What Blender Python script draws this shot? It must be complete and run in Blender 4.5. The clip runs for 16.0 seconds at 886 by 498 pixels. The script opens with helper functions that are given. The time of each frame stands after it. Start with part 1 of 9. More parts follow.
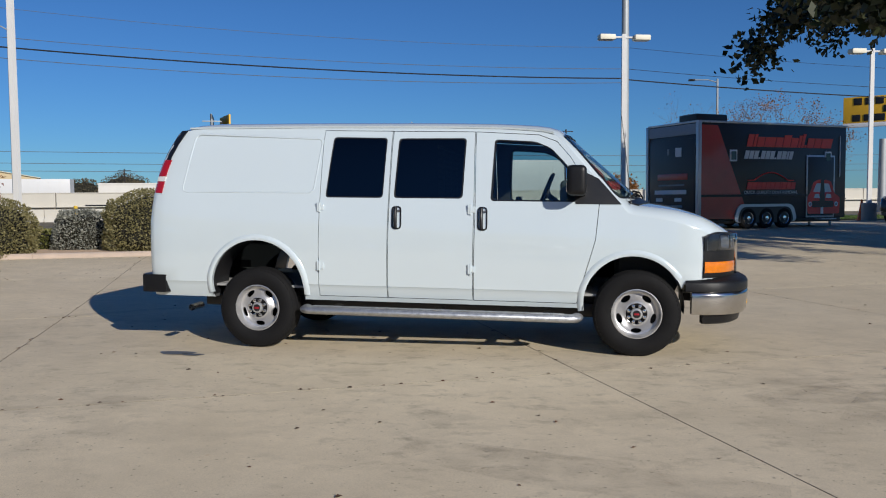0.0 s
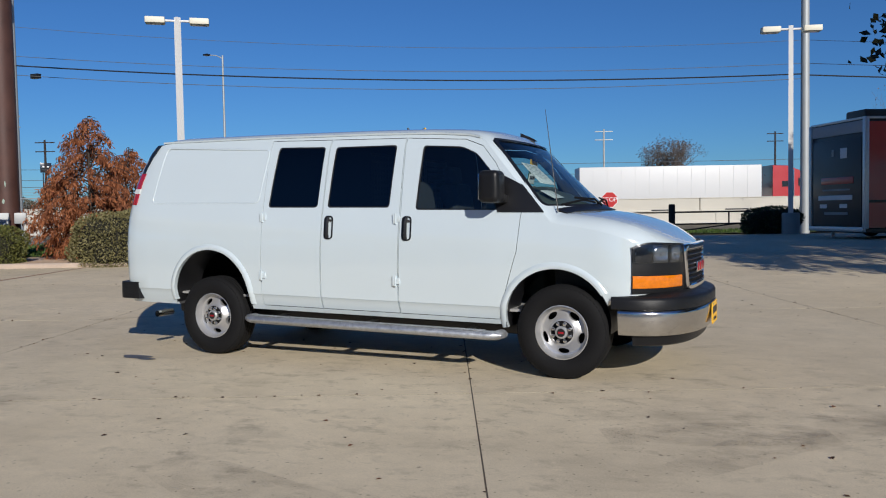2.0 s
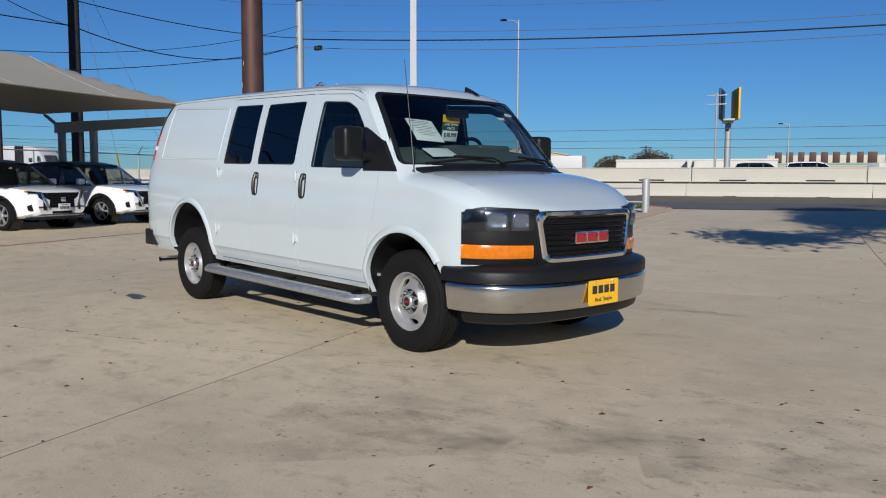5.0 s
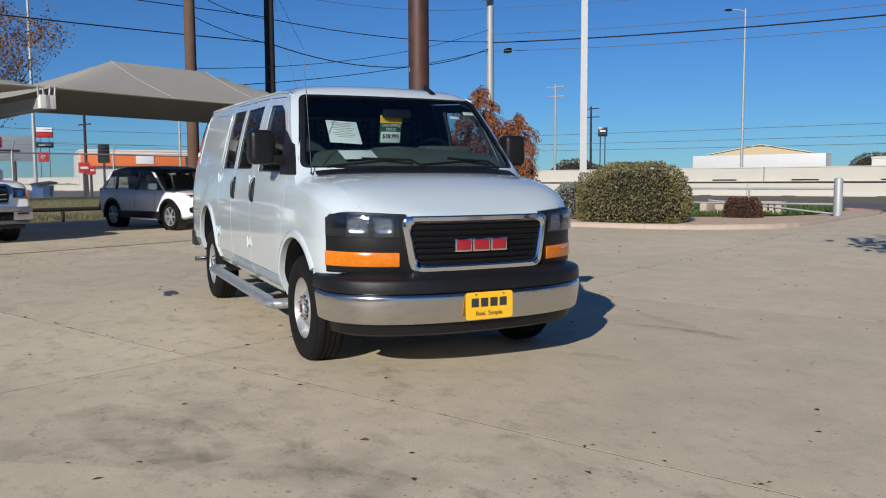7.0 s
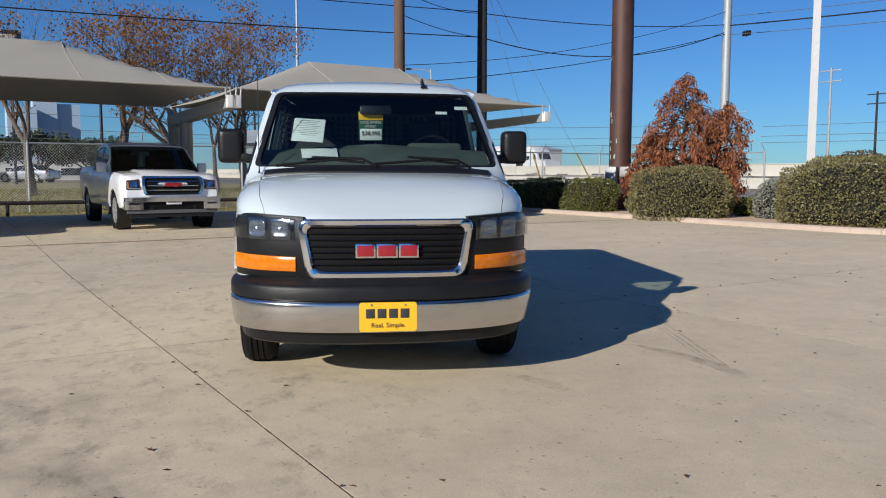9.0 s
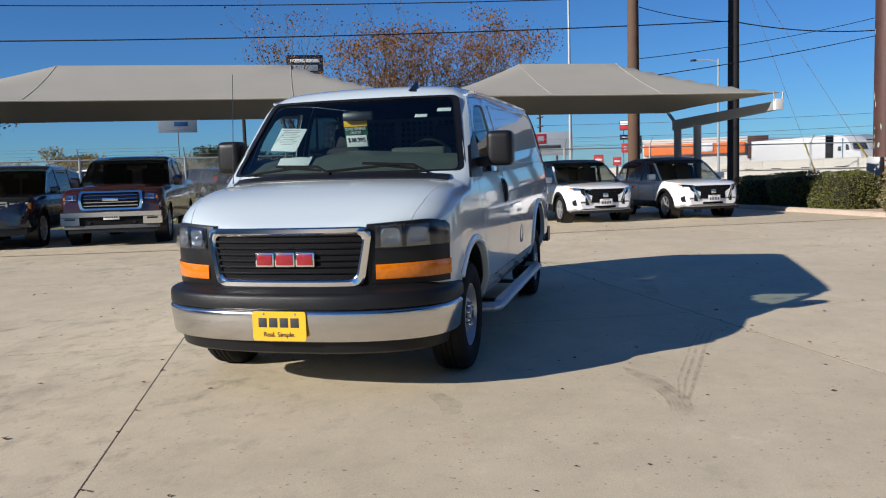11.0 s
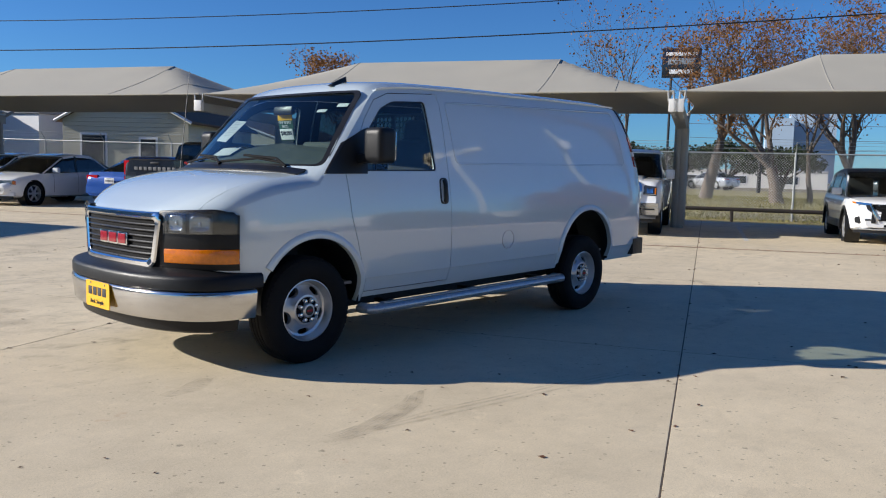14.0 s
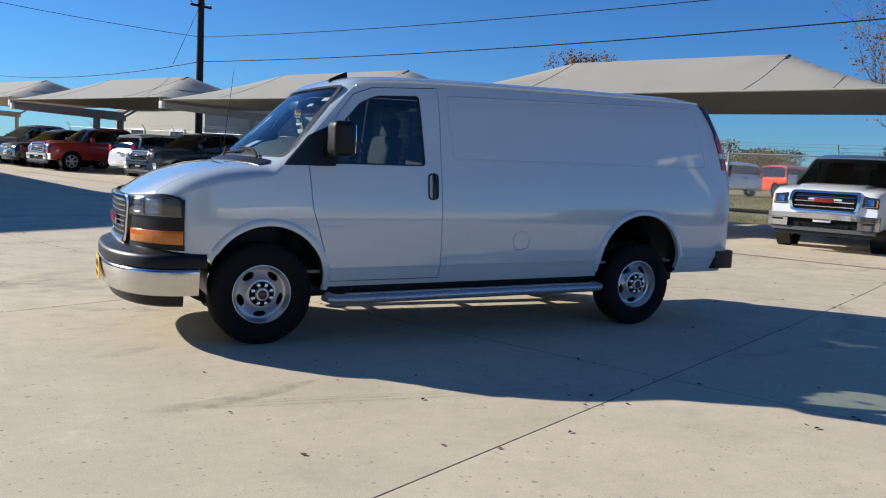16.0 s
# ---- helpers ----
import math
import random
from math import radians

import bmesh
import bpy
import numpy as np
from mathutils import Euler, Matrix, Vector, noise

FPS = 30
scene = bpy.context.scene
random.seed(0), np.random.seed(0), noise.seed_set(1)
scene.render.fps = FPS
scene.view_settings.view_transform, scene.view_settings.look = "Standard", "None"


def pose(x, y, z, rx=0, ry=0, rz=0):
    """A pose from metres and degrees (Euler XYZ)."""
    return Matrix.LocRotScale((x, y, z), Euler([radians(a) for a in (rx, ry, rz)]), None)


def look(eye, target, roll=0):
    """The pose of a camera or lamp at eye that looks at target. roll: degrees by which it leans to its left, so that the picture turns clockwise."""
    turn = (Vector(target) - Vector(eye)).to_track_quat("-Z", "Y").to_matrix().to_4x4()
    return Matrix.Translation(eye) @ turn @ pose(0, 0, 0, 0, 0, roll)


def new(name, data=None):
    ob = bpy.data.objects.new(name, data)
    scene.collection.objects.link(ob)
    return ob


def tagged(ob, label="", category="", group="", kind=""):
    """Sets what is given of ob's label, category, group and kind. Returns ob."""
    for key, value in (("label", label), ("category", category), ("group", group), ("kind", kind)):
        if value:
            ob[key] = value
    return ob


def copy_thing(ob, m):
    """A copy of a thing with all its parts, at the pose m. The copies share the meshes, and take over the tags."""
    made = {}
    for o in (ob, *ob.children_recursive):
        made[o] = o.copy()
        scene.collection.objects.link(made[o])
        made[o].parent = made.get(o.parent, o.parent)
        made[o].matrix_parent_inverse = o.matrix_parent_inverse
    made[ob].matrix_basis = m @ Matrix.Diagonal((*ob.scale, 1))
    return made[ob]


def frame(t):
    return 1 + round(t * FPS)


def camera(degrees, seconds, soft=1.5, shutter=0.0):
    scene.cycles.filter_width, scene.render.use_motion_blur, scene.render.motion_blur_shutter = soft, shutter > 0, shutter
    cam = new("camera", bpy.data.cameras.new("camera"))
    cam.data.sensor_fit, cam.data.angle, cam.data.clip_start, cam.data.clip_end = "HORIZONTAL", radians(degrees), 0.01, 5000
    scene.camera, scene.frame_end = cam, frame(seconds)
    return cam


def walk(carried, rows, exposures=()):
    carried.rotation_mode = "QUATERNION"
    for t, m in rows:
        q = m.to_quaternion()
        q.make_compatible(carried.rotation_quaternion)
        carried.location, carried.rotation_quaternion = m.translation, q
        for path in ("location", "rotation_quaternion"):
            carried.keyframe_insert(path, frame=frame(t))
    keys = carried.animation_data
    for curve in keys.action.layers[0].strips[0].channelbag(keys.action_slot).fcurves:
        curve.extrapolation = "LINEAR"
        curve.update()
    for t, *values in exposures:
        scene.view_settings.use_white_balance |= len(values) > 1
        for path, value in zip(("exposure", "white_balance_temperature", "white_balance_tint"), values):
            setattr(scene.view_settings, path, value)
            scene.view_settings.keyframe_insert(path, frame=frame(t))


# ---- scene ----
cam = camera(57.4, 16.0, 1.1)
PATH = [
    (0, (1.288, -7.975, 1.35), (0.94, -6.009, 1.23), -0.5),
    (0.5, (1.903, -7.833, 1.347), (1.406, -5.899, 1.234), -0.3),
    (1, (2.439, -7.564, 1.333), (1.808, -5.669, 1.225), -0.3),
    (1.5, (2.958, -7.331, 1.316), (2.208, -5.478, 1.237), -0.4),
    (2, (3.503, -6.989, 1.314), (2.668, -5.174, 1.224), -1.0),
    (2.5, (4.034, -6.692, 1.301), (3.064, -4.945, 1.215), -1.2),
    (3, (4.508, -6.316, 1.283), (3.43, -4.636, 1.169), -1.4),
    (3.5, (5.018, -5.954, 1.28), (3.829, -4.35, 1.172), -1.5),
    (4, (5.44, -5.562, 1.259), (4.143, -4.045, 1.13), -0.8),
    (6.5, (7.009, -3.082, 1.246), (5.299, -2.059, 1.073), -0.1),
    (7, (7.232, -2.516, 1.254), (5.441, -1.643, 1.086), -0.3),
    (7.5, (7.329, -1.972, 1.273), (5.492, -1.204, 1.076), 0.1),
    (8, (7.481, -1.415, 1.283), (5.582, -0.816, 1.096), 0.8),
    (8.5, (7.472, -0.88, 1.295), (5.522, -0.484, 1.098), 1.4),
    (9, (7.484, -0.29, 1.309), (5.509, -0.034, 1.122), 0.1),
    (9.5, (7.386, 0.286, 1.313), (5.397, 0.337, 1.108), 0.2),
    (10, (7.335, 0.881, 1.32), (5.348, 0.749, 1.131), -1.2),
    (12.5, (6.282, 3.812, 1.285), (4.528, 2.871, 1.085), 0.1),
    (13, (5.941, 4.336, 1.31), (4.262, 3.265, 1.119), 0.0),
    (13.5, (5.591, 4.826, 1.31), (4.023, 3.602, 1.102), 0.6),
    (14, (5.147, 5.306, 1.334), (3.678, 3.962, 1.145), 1.5),
    (14.5, (4.696, 5.8, 1.335), (3.351, 4.331, 1.155), 3.1),
    (15, (4.205, 6.155, 1.354), (2.994, 4.573, 1.181), 3.1),
    (15.5, (3.7, 6.487, 1.362), (2.652, 4.798, 1.142), 3.2),
    (16, (3.16, 6.643, 1.367), (2.264, 4.867, 1.158), 3.0),
]
walk(cam, [(t, look(eye, target, roll)) for t, eye, target, roll in PATH], [(0.0, -0.16, 6420, 10), (4.0, -0.20, 6350, 10), (8.5, 0.08, 6450, 10), (12.5, 0.38, 6500, 10), (16.0, 0.50, 6300, 9)])

# ---- light ----
SUN = Vector((2.345, -2.43, 1.48)).normalized()
world = bpy.data.worlds.new("sky")
scene.world = world
world.use_nodes = True
sky = world.node_tree.nodes.new("ShaderNodeTexSky")
sky.sky_type, sky.sun_disc = "NISHITA", False
sky.sun_elevation = math.asin(SUN.z)
sky.sun_rotation = math.atan2(SUN.x, SUN.y)
sky.altitude, sky.air_density, sky.dust_density, sky.ozone_density = 300.0, 1.0, 0.0, 1.0
background = world.node_tree.nodes["Background"]
background.inputs["Strength"].default_value = 0.063
rich = world.node_tree.nodes.new("ShaderNodeVectorMath")
rich.operation, rich.inputs[1].default_value = "MULTIPLY", (0.32, 0.70, 1.30)  # clear, dry winter air
world.node_tree.links.new(sky.outputs[0], rich.inputs[0])
world.node_tree.links.new(rich.outputs[0], background.inputs["Color"])
sun = new("sun", bpy.data.lights.new("sun", "SUN"))
sun.data.energy, sun.data.angle, sun.data.color = 5.0, radians(0.53), (1.0, 0.945, 0.87)
sun.matrix_world = look(SUN * 60, (0, 0, 0))
scene.view_settings.exposure = 0.0

# ---- materials ----
def nodes_of(name):
    m = bpy.data.materials.new(name)
    m.use_nodes = True
    return m, m.node_tree.nodes, m.node_tree.links, m.node_tree.nodes["Principled BSDF"]


def paint(name, colour, rough=0.5, metal=0.0, vary=0.12, scale=6.0, bump=0.0, bscale=120.0, coat=0.0, rvary=0.1, spread=0.0, trans=0.0):
    """A surface with two scales of variation in colour and roughness, and a fine relief."""
    m, N, L, b = nodes_of(name)
    co = N.new("ShaderNodeTexCoord")
    big, small = N.new("ShaderNodeTexNoise"), N.new("ShaderNodeTexNoise")
    big.inputs["Scale"].default_value, big.inputs["Detail"].default_value = scale, 6
    small.inputs["Scale"].default_value, small.inputs["Detail"].default_value = bscale, 3
    for n in (big, small):
        L.new(co.outputs["Object"], n.inputs["Vector"])
    mix = N.new("ShaderNodeMath")
    mix.operation = "ADD"
    L.new(big.outputs[0], mix.inputs[0])
    L.new(small.outputs[0], mix.inputs[1])
    value = mix
    if spread:
        info = N.new("ShaderNodeObjectInfo")
        k = N.new("ShaderNodeMath")
        k.operation, k.inputs[1].default_value = "MULTIPLY_ADD", spread
        L.new(info.outputs["Random"], k.inputs[0])
        L.new(mix.outputs[0], k.inputs[2])
        value = k
    ramp = N.new("ShaderNodeMapRange")
    ramp.inputs[1].default_value, ramp.inputs[2].default_value = 0.6, 1.4 + spread
    ramp.inputs[3].default_value, ramp.inputs[4].default_value = 1 - vary, 1 + vary
    L.new(value.outputs[0], ramp.inputs[0])
    mul = N.new("ShaderNodeVectorMath")
    mul.operation = "SCALE"
    mul.inputs[0].default_value = colour
    L.new(ramp.outputs[0], mul.inputs["Scale"])
    L.new(mul.outputs[0], b.inputs["Base Color"])
    rr = N.new("ShaderNodeMapRange")
    rr.inputs[1].default_value, rr.inputs[2].default_value = 0.3, 0.7
    rr.inputs[3].default_value, rr.inputs[4].default_value = max(0.02, rough - rvary * rough), min(1, rough + rvary * rough)
    L.new(big.outputs[0], rr.inputs[0])
    L.new(rr.outputs[0], b.inputs["Roughness"])
    b.inputs["Metallic"].default_value = metal
    b.inputs["Coat Weight"].default_value, b.inputs["Coat Roughness"].default_value = coat, 0.03
    if trans:
        b.inputs["Transmission Weight"].default_value = trans
    if bump:
        bp = N.new("ShaderNodeBump")
        bp.inputs["Strength"].default_value, bp.inputs["Distance"].default_value = bump, 0.01
        L.new(small.outputs[0], bp.inputs["Height"])
        L.new(bp.outputs[0], b.inputs["Normal"])
    return m


def glass(name, tint, ior=1.45):
    """A thin pane: what it lets through is tinted, and it shines by Fresnel."""
    m, N, L, b = nodes_of(name)
    clear, gloss, mix, fr = N.new("ShaderNodeBsdfTransparent"), N.new("ShaderNodeBsdfGlossy"), N.new("ShaderNodeMixShader"), N.new("ShaderNodeLayerWeight")
    power, ramp = N.new("ShaderNodeMath"), N.new("ShaderNodeMapRange")
    clear.inputs[0].default_value = (*tint, 1)
    gloss.inputs["Roughness"].default_value = 0.02
    fr.inputs[0].default_value = 0.5
    power.operation = "POWER"
    power.inputs[1].default_value = 5.0
    ramp.inputs["To Min"].default_value = 2 * ((ior - 1) / (ior + 1)) ** 2
    L.new(fr.outputs["Facing"], power.inputs[0])
    L.new(power.outputs[0], ramp.inputs["Value"])
    L.new(ramp.outputs[0], mix.inputs[0])
    L.new(clear.outputs[0], mix.inputs[1])
    L.new(gloss.outputs[0], mix.inputs[2])
    L.new(mix.outputs[0], N["Material Output"].inputs[0])
    return m


WHITE = paint("white_paint", (0.56, 0.635, 0.66), 0.18, 0, 0.02, 1.5, 0.006, 700, coat=1.0)
WHITE.node_tree.nodes["Principled BSDF"].inputs["Coat IOR"].default_value = 1.7
TRIM = paint("grey_moulded_plastic", (0.0095, 0.0098, 0.011), 0.40, 0, 0.15, 5, 0.10, 900)
TRIM.node_tree.nodes["Principled BSDF"].inputs["Specular IOR Level"].default_value = 0.27
BLACK = paint("black_plastic", (0.008, 0.008, 0.009), 0.4, 0, 0.2, 8, 0.05, 600)
MATT_BLACK = paint("matt_black_plastic", (0.007, 0.007, 0.008), 0.75, 0, 0.2, 8, 0.05, 600)
MATT_BLACK.node_tree.nodes["Principled BSDF"].inputs["Specular IOR Level"].default_value = 0.15
CHROME = paint("chrome", (0.78, 0.78, 0.79), 0.10, 1, 0.05, 4, 0.0)
BUMPER_CHROME = paint("bumper_chrome", (0.62, 0.61, 0.60), 0.17, 1, 0.06, 3, 0.01, 300, rvary=0.3)
RUBBER = paint("tyre_rubber", (0.007, 0.007, 0.0075), 0.8, 0, 0.25, 9, 0.15, 300)
RUBBER.node_tree.nodes["Principled BSDF"].inputs["Specular IOR Level"].default_value = 0.22
RIM = paint("silver_wheel_paint", (0.56, 0.56, 0.56), 0.33, 0.70, 0.08, 10, 0.02, 400)
STEEL = paint("bright_steel", (0.6, 0.6, 0.6), 0.25, 1, 0.08, 20)
GALV = paint("galvanised_steel", (0.46, 0.48, 0.50), 0.42, 0.75, 0.30, 30, 0.08, 160, rvary=0.3)
AMBER = paint("amber_lens", (0.66, 0.175, 0.004), 0.16, 0, 0.25, 30, 0.03, 200, coat=0.5)
RED_LENS = paint("red_lens", (0.42, 0.008, 0.012), 0.14, 0, 0.1, 20, coat=0.6)
CLEAR_LENS = glass("clear_lens", (0.82, 0.85, 0.88))
GLASS = glass("clear_glass", (0.62, 0.70, 0.69), 1.5)
WINDSHIELD = glass("windshield_glass", (0.70, 0.79, 0.78), 1.5)
CAR_GLASS = glass("car_side_glass", (0.52, 0.56, 0.55), 1.5)
PRIVACY = glass("privacy_glass", (0.09, 0.105, 0.105), 1.5)
BACK_GLASS = glass("tinted_glass", (0.16, 0.18, 0.19))
LAMP_BOWL = paint("lamp_reflector", (0.7, 0.7, 0.72), 0.12, 1, 0.05)
SEAT = paint("grey_cloth", (0.04, 0.042, 0.045), 0.9, 0, 0.2, 12, 0.2, 500)
DASH = paint("grey_vinyl", (0.082, 0.096, 0.080), 0.6, 0, 0.15, 8, 0.08, 500)
CAB = paint("cabin_lining", (0.30, 0.30, 0.29), 0.8, 0, 0.15, 4)
PERF = paint("painted_partition", (0.09, 0.09, 0.095), 0.5, 0, 0.1, 5)
EMBLEM_RED = paint("red_emblem", (0.30, 0.012, 0.02), 0.25, 0, 0.1, 20, coat=0.5)
PAPER = paint("white_paper", (0.74, 0.75, 0.73), 0.8, 0, 0.05, 30)
YELLOW = paint("yellow_card", (0.86, 0.47, 0.02), 0.4, 0, 0.05, 20)
GREEN = paint("dark_green_card", (0.02, 0.09, 0.05), 0.5, 0, 0.05, 20)
INK = paint("dark_ink", (0.03, 0.03, 0.035), 0.6, 0, 0.05, 20)
LIGHTINK = paint("pale_ink", (0.7, 0.7, 0.68), 0.6, 0, 0.05, 20)
BAR_INK = paint("grey_ink", (0.28, 0.30, 0.30), 0.7, 0, 0.05, 20)

# ---- building kit ----
UP = Vector((0, 0, 1))


def part(name, bm, material, parent=None, label="", smooth=35, m=None):
    me = bpy.data.meshes.new(name)
    bmesh.ops.recalc_face_normals(bm, faces=bm.faces)
    bm.to_mesh(me)
    bm.free()
    return mesh_part(name, me, material, parent, label, smooth, m)


def mesh_part(name, me, material, parent=None, label="", smooth=35, m=None):
    for mm in material if isinstance(material, (list, tuple)) else (material,):
        me.materials.append(mm)
    if smooth:
        me.shade_smooth()
        me.set_sharp_from_angle(angle=radians(smooth))
    ob = new(name, me)
    if parent:
        ob.parent = parent
    if m is not None:
        ob.matrix_basis = m
    if label:
        tagged(ob, label)
    return ob


def thing(name, label, category, m=None, group="", kind=""):
    ob = new(name)
    ob.empty_display_size = 0.2
    if m is not None:
        ob.matrix_basis = m
    return tagged(ob, label, category, group, kind)


def add_box(bm, c, s, bevel=0.0, m=None, seg=2, idx=0):
    g = bmesh.ops.create_cube(bm, size=1.0)
    vs = g["verts"]
    bmesh.ops.scale(bm, vec=s, verts=vs)
    fs = list({f for v in vs for f in v.link_faces})
    if bevel:
        es = list({e for v in vs for e in v.link_edges})
        r = bmesh.ops.bevel(bm, geom=es, offset=bevel, segments=seg, affect="EDGES", profile=0.6)
        fs = [f for f in r["faces"]] + [f for f in fs if f.is_valid]
        vs = list({v for f in fs for v in f.verts})
    if m is not None:
        bmesh.ops.transform(bm, matrix=m, verts=vs)
    bmesh.ops.translate(bm, vec=c, verts=vs)
    for f in fs:
        f.material_index = idx
    return vs


def box(c, s, bevel=0.0, m=None, seg=2):
    bm = bmesh.new()
    add_box(bm, c, s, bevel, m, seg)
    return bm


def add_ring_surface(bm, rings, closed=True, cap=True, idx=0):
    """Skin a list of rings of points; closed: each ring is a loop."""
    rows = [[bm.verts.new(p) for p in r] for r in rings]
    n = len(rows[0])
    for a, b in zip(rows, rows[1:]):
        for i in range(n if closed else n - 1):
            j = (i + 1) % n
            f = bm.faces.new((a[i], a[j], b[j], b[i]))
            f.material_index = idx
    if cap and closed:
        for r in (rows[0][::-1], rows[-1]):
            bm.faces.new(r).material_index = idx
    return rows


def add_tube(bm, path, radii, seg=10, idx=0, squash=1.0):
    """A round bar along a path."""
    path = [Vector(p) for p in path]
    radii = radii if isinstance(radii, (list, tuple)) else [radii] * len(path)
    rings, side = [], None
    for i, p in enumerate(path):
        d = (path[min(i + 1, len(path) - 1)] - path[max(i - 1, 0)]).normalized()
        ref = UP if abs(d.z) < 0.95 else Vector((1, 0, 0))
        side = d.cross(ref).normalized() if side is None else (side - d * side.dot(d)).normalized()
        up = side.cross(d).normalized()
        rings.append([p + (side * math.cos(a) + up * math.sin(a) * squash) * radii[i] for a in (2 * math.pi * k / seg for k in range(seg))])
    return add_ring_surface(bm, rings, idx=idx)


def tube(path, radii, seg=10, squash=1.0):
    bm = bmesh.new()
    add_tube(bm, path, radii, seg, 0, squash)
    return bm


def add_lathe(bm, profile, axis="y", seg=40, centre=(0, 0, 0), idx=0, cap=False):
    """Turn a profile of (radius, along) round an axis."""
    rings = []
    for r, h in profile:
        ring = []
        for k in range(seg):
            a = 2 * math.pi * k / seg
            p = {"y": (r * math.cos(a), h, r * math.sin(a)), "z": (r * math.cos(a), r * math.sin(a), h), "x": (h, r * math.cos(a), r * math.sin(a))}[axis]
            ring.append(Vector(p) + Vector(centre))
        rings.append(ring)
    return add_ring_surface(bm, rings, cap=cap, idx=idx)


def lathe(profile, axis="y", seg=40, centre=(0, 0, 0), cap=False):
    bm = bmesh.new()
    add_lathe(bm, profile, axis, seg, centre, 0, cap)
    return bm


def prism(poly, lo, hi, axis="y"):
    """A closed prism over a polygon; axis y takes (x, z), z takes (x, y), x takes (y, z)."""
    def at(p, h):
        return {"y": (p[0], h, p[1]), "z": (p[0], p[1], h), "x": (h, p[0], p[1])}[axis]
    bm = bmesh.new()
    add_ring_surface(bm, [[at(p, lo) for p in poly], [at(p, hi) for p in poly]])
    bmesh.ops.recalc_face_normals(bm, faces=bm.faces)
    return bm


def as_mesh(bm):
    me = bpy.data.meshes.new("tool")
    bmesh.ops.recalc_face_normals(bm, faces=bm.faces)
    bm.to_mesh(me)
    bm.free()
    return me


def carve(me, *steps):
    """Booleans in turn: each step is (operation, mesh). Gives a new mesh."""
    ob = new("carved", me)
    tools = []
    for op, tool in steps:
        t = new("tool", tool)
        tools.append(t)
        md = ob.modifiers.new("cut", "BOOLEAN")
        md.operation, md.object, md.solver = op, t, "EXACT"
    bpy.context.view_layer.update()
    dg = bpy.context.evaluated_depsgraph_get()
    out = bpy.data.meshes.new_from_object(ob.evaluated_get(dg))
    for o in (ob, *tools):
        bpy.data.objects.remove(o)
    return out


def grow(poly, d):
    """The polygon moved outwards by d."""
    n = len(poly)
    area = sum(poly[i][0] * poly[(i + 1) % n][1] - poly[(i + 1) % n][0] * poly[i][1] for i in range(n))
    s, out = (1 if area > 0 else -1), []
    for i in range(n):
        a, b, c = Vector(poly[i - 1]), Vector(poly[i]), Vector(poly[(i + 1) % n])
        e, f = (b - a).normalized(), (c - b).normalized()
        ne, nf = Vector((e.y, -e.x)) * s, Vector((f.y, -f.x)) * s
        k = (ne + nf)
        k = k / max(0.35, k.dot(ne))
        out.append(tuple(b + k * d))
    return out


def rounded(poly, r, seg=4):
    """The polygon with its corners rounded."""
    out, n = [], len(poly)
    for i in range(n):
        a, b, c = Vector(poly[i - 1]), Vector(poly[i]), Vector(poly[(i + 1) % n])
        rr = min(r, (a - b).length * 0.45, (c - b).length * 0.45)
        p, q = b + (a - b).normalized() * rr, b + (c - b).normalized() * rr
        for k in range(seg + 1):
            t = k / seg
            out.append(tuple(p * (1 - t) ** 2 + b * 2 * t * (1 - t) + q * t ** 2))
    return out


def smoothstep(a, b, x):
    t = min(1, max(0, (x - a) / (b - a)))
    return t * t * (3 - 2 * t)


def interp(x, xs, ys):
    return float(np.interp(x, xs, ys))


# the lot lies square to a street that runs askew to the van: along U, across V
TH = radians(24.5)
U, V = Vector((math.cos(TH), math.sin(TH), 0)), Vector((-math.sin(TH), math.cos(TH), 0))


def lot(a, b, z=0.0):
    """A place by its metres along and across the street."""
    p = U * a + V * b
    return Vector((p.x, p.y, z))


def uv_of(x, y):
    p = Vector((x, y, 0))
    return p.dot(U), p.dot(V)


def ground_z(x, y):
    r = math.hypot(x - 1.5, y)
    z = 0.11 * smoothstep(5.5, 13.0, r)
    a, b = x * math.cos(TH) + y * math.sin(TH), y * math.cos(TH) - x * math.sin(TH)
    z += 0.012 * max(0.0, min(-b, 45.0) - 18.0) * (1 if b < 0 else 0)
    z += 0.40 * smoothstep(-18.6, -27.0, a) * smoothstep(24.0, 14.0, b)
    z += 0.22 * smoothstep(7.0, 15.0, b) * smoothstep(1.0, 8.0, a) * smoothstep(27.0, 21.0, b)
    return z


def rest(a_or_x, y=None):
    x, yy = (a_or_x[0], a_or_x[1]) if y is None else (a_or_x, y)
    return Vector((x, yy, ground_z(x, yy)))


def facing(p, ahead, z=None):
    """A pose at p on the ground with its +x along ahead."""
    a = math.degrees(math.atan2(ahead[1], ahead[0]))
    return pose(p[0], p[1], ground_z(p[0], p[1]) if z is None else z, 0, 0, a)

# ---- the cargo van ----
def van_side(z):
    return interp(z, [0.40, 0.47, 0.53, 0.562, 0.572, 0.66, 0.80, 0.95, 1.10, 1.22, 1.30, 1.38, 1.55, 1.72, 1.86, 1.94, 1.98, 2.05],
                  [0.895, 0.928, 0.952, 0.961, 0.969, 0.975, 0.982, 0.983, 0.972, 0.958, 0.945, 0.925, 0.890, 0.852, 0.815, 0.785, 0.76, 0.70])


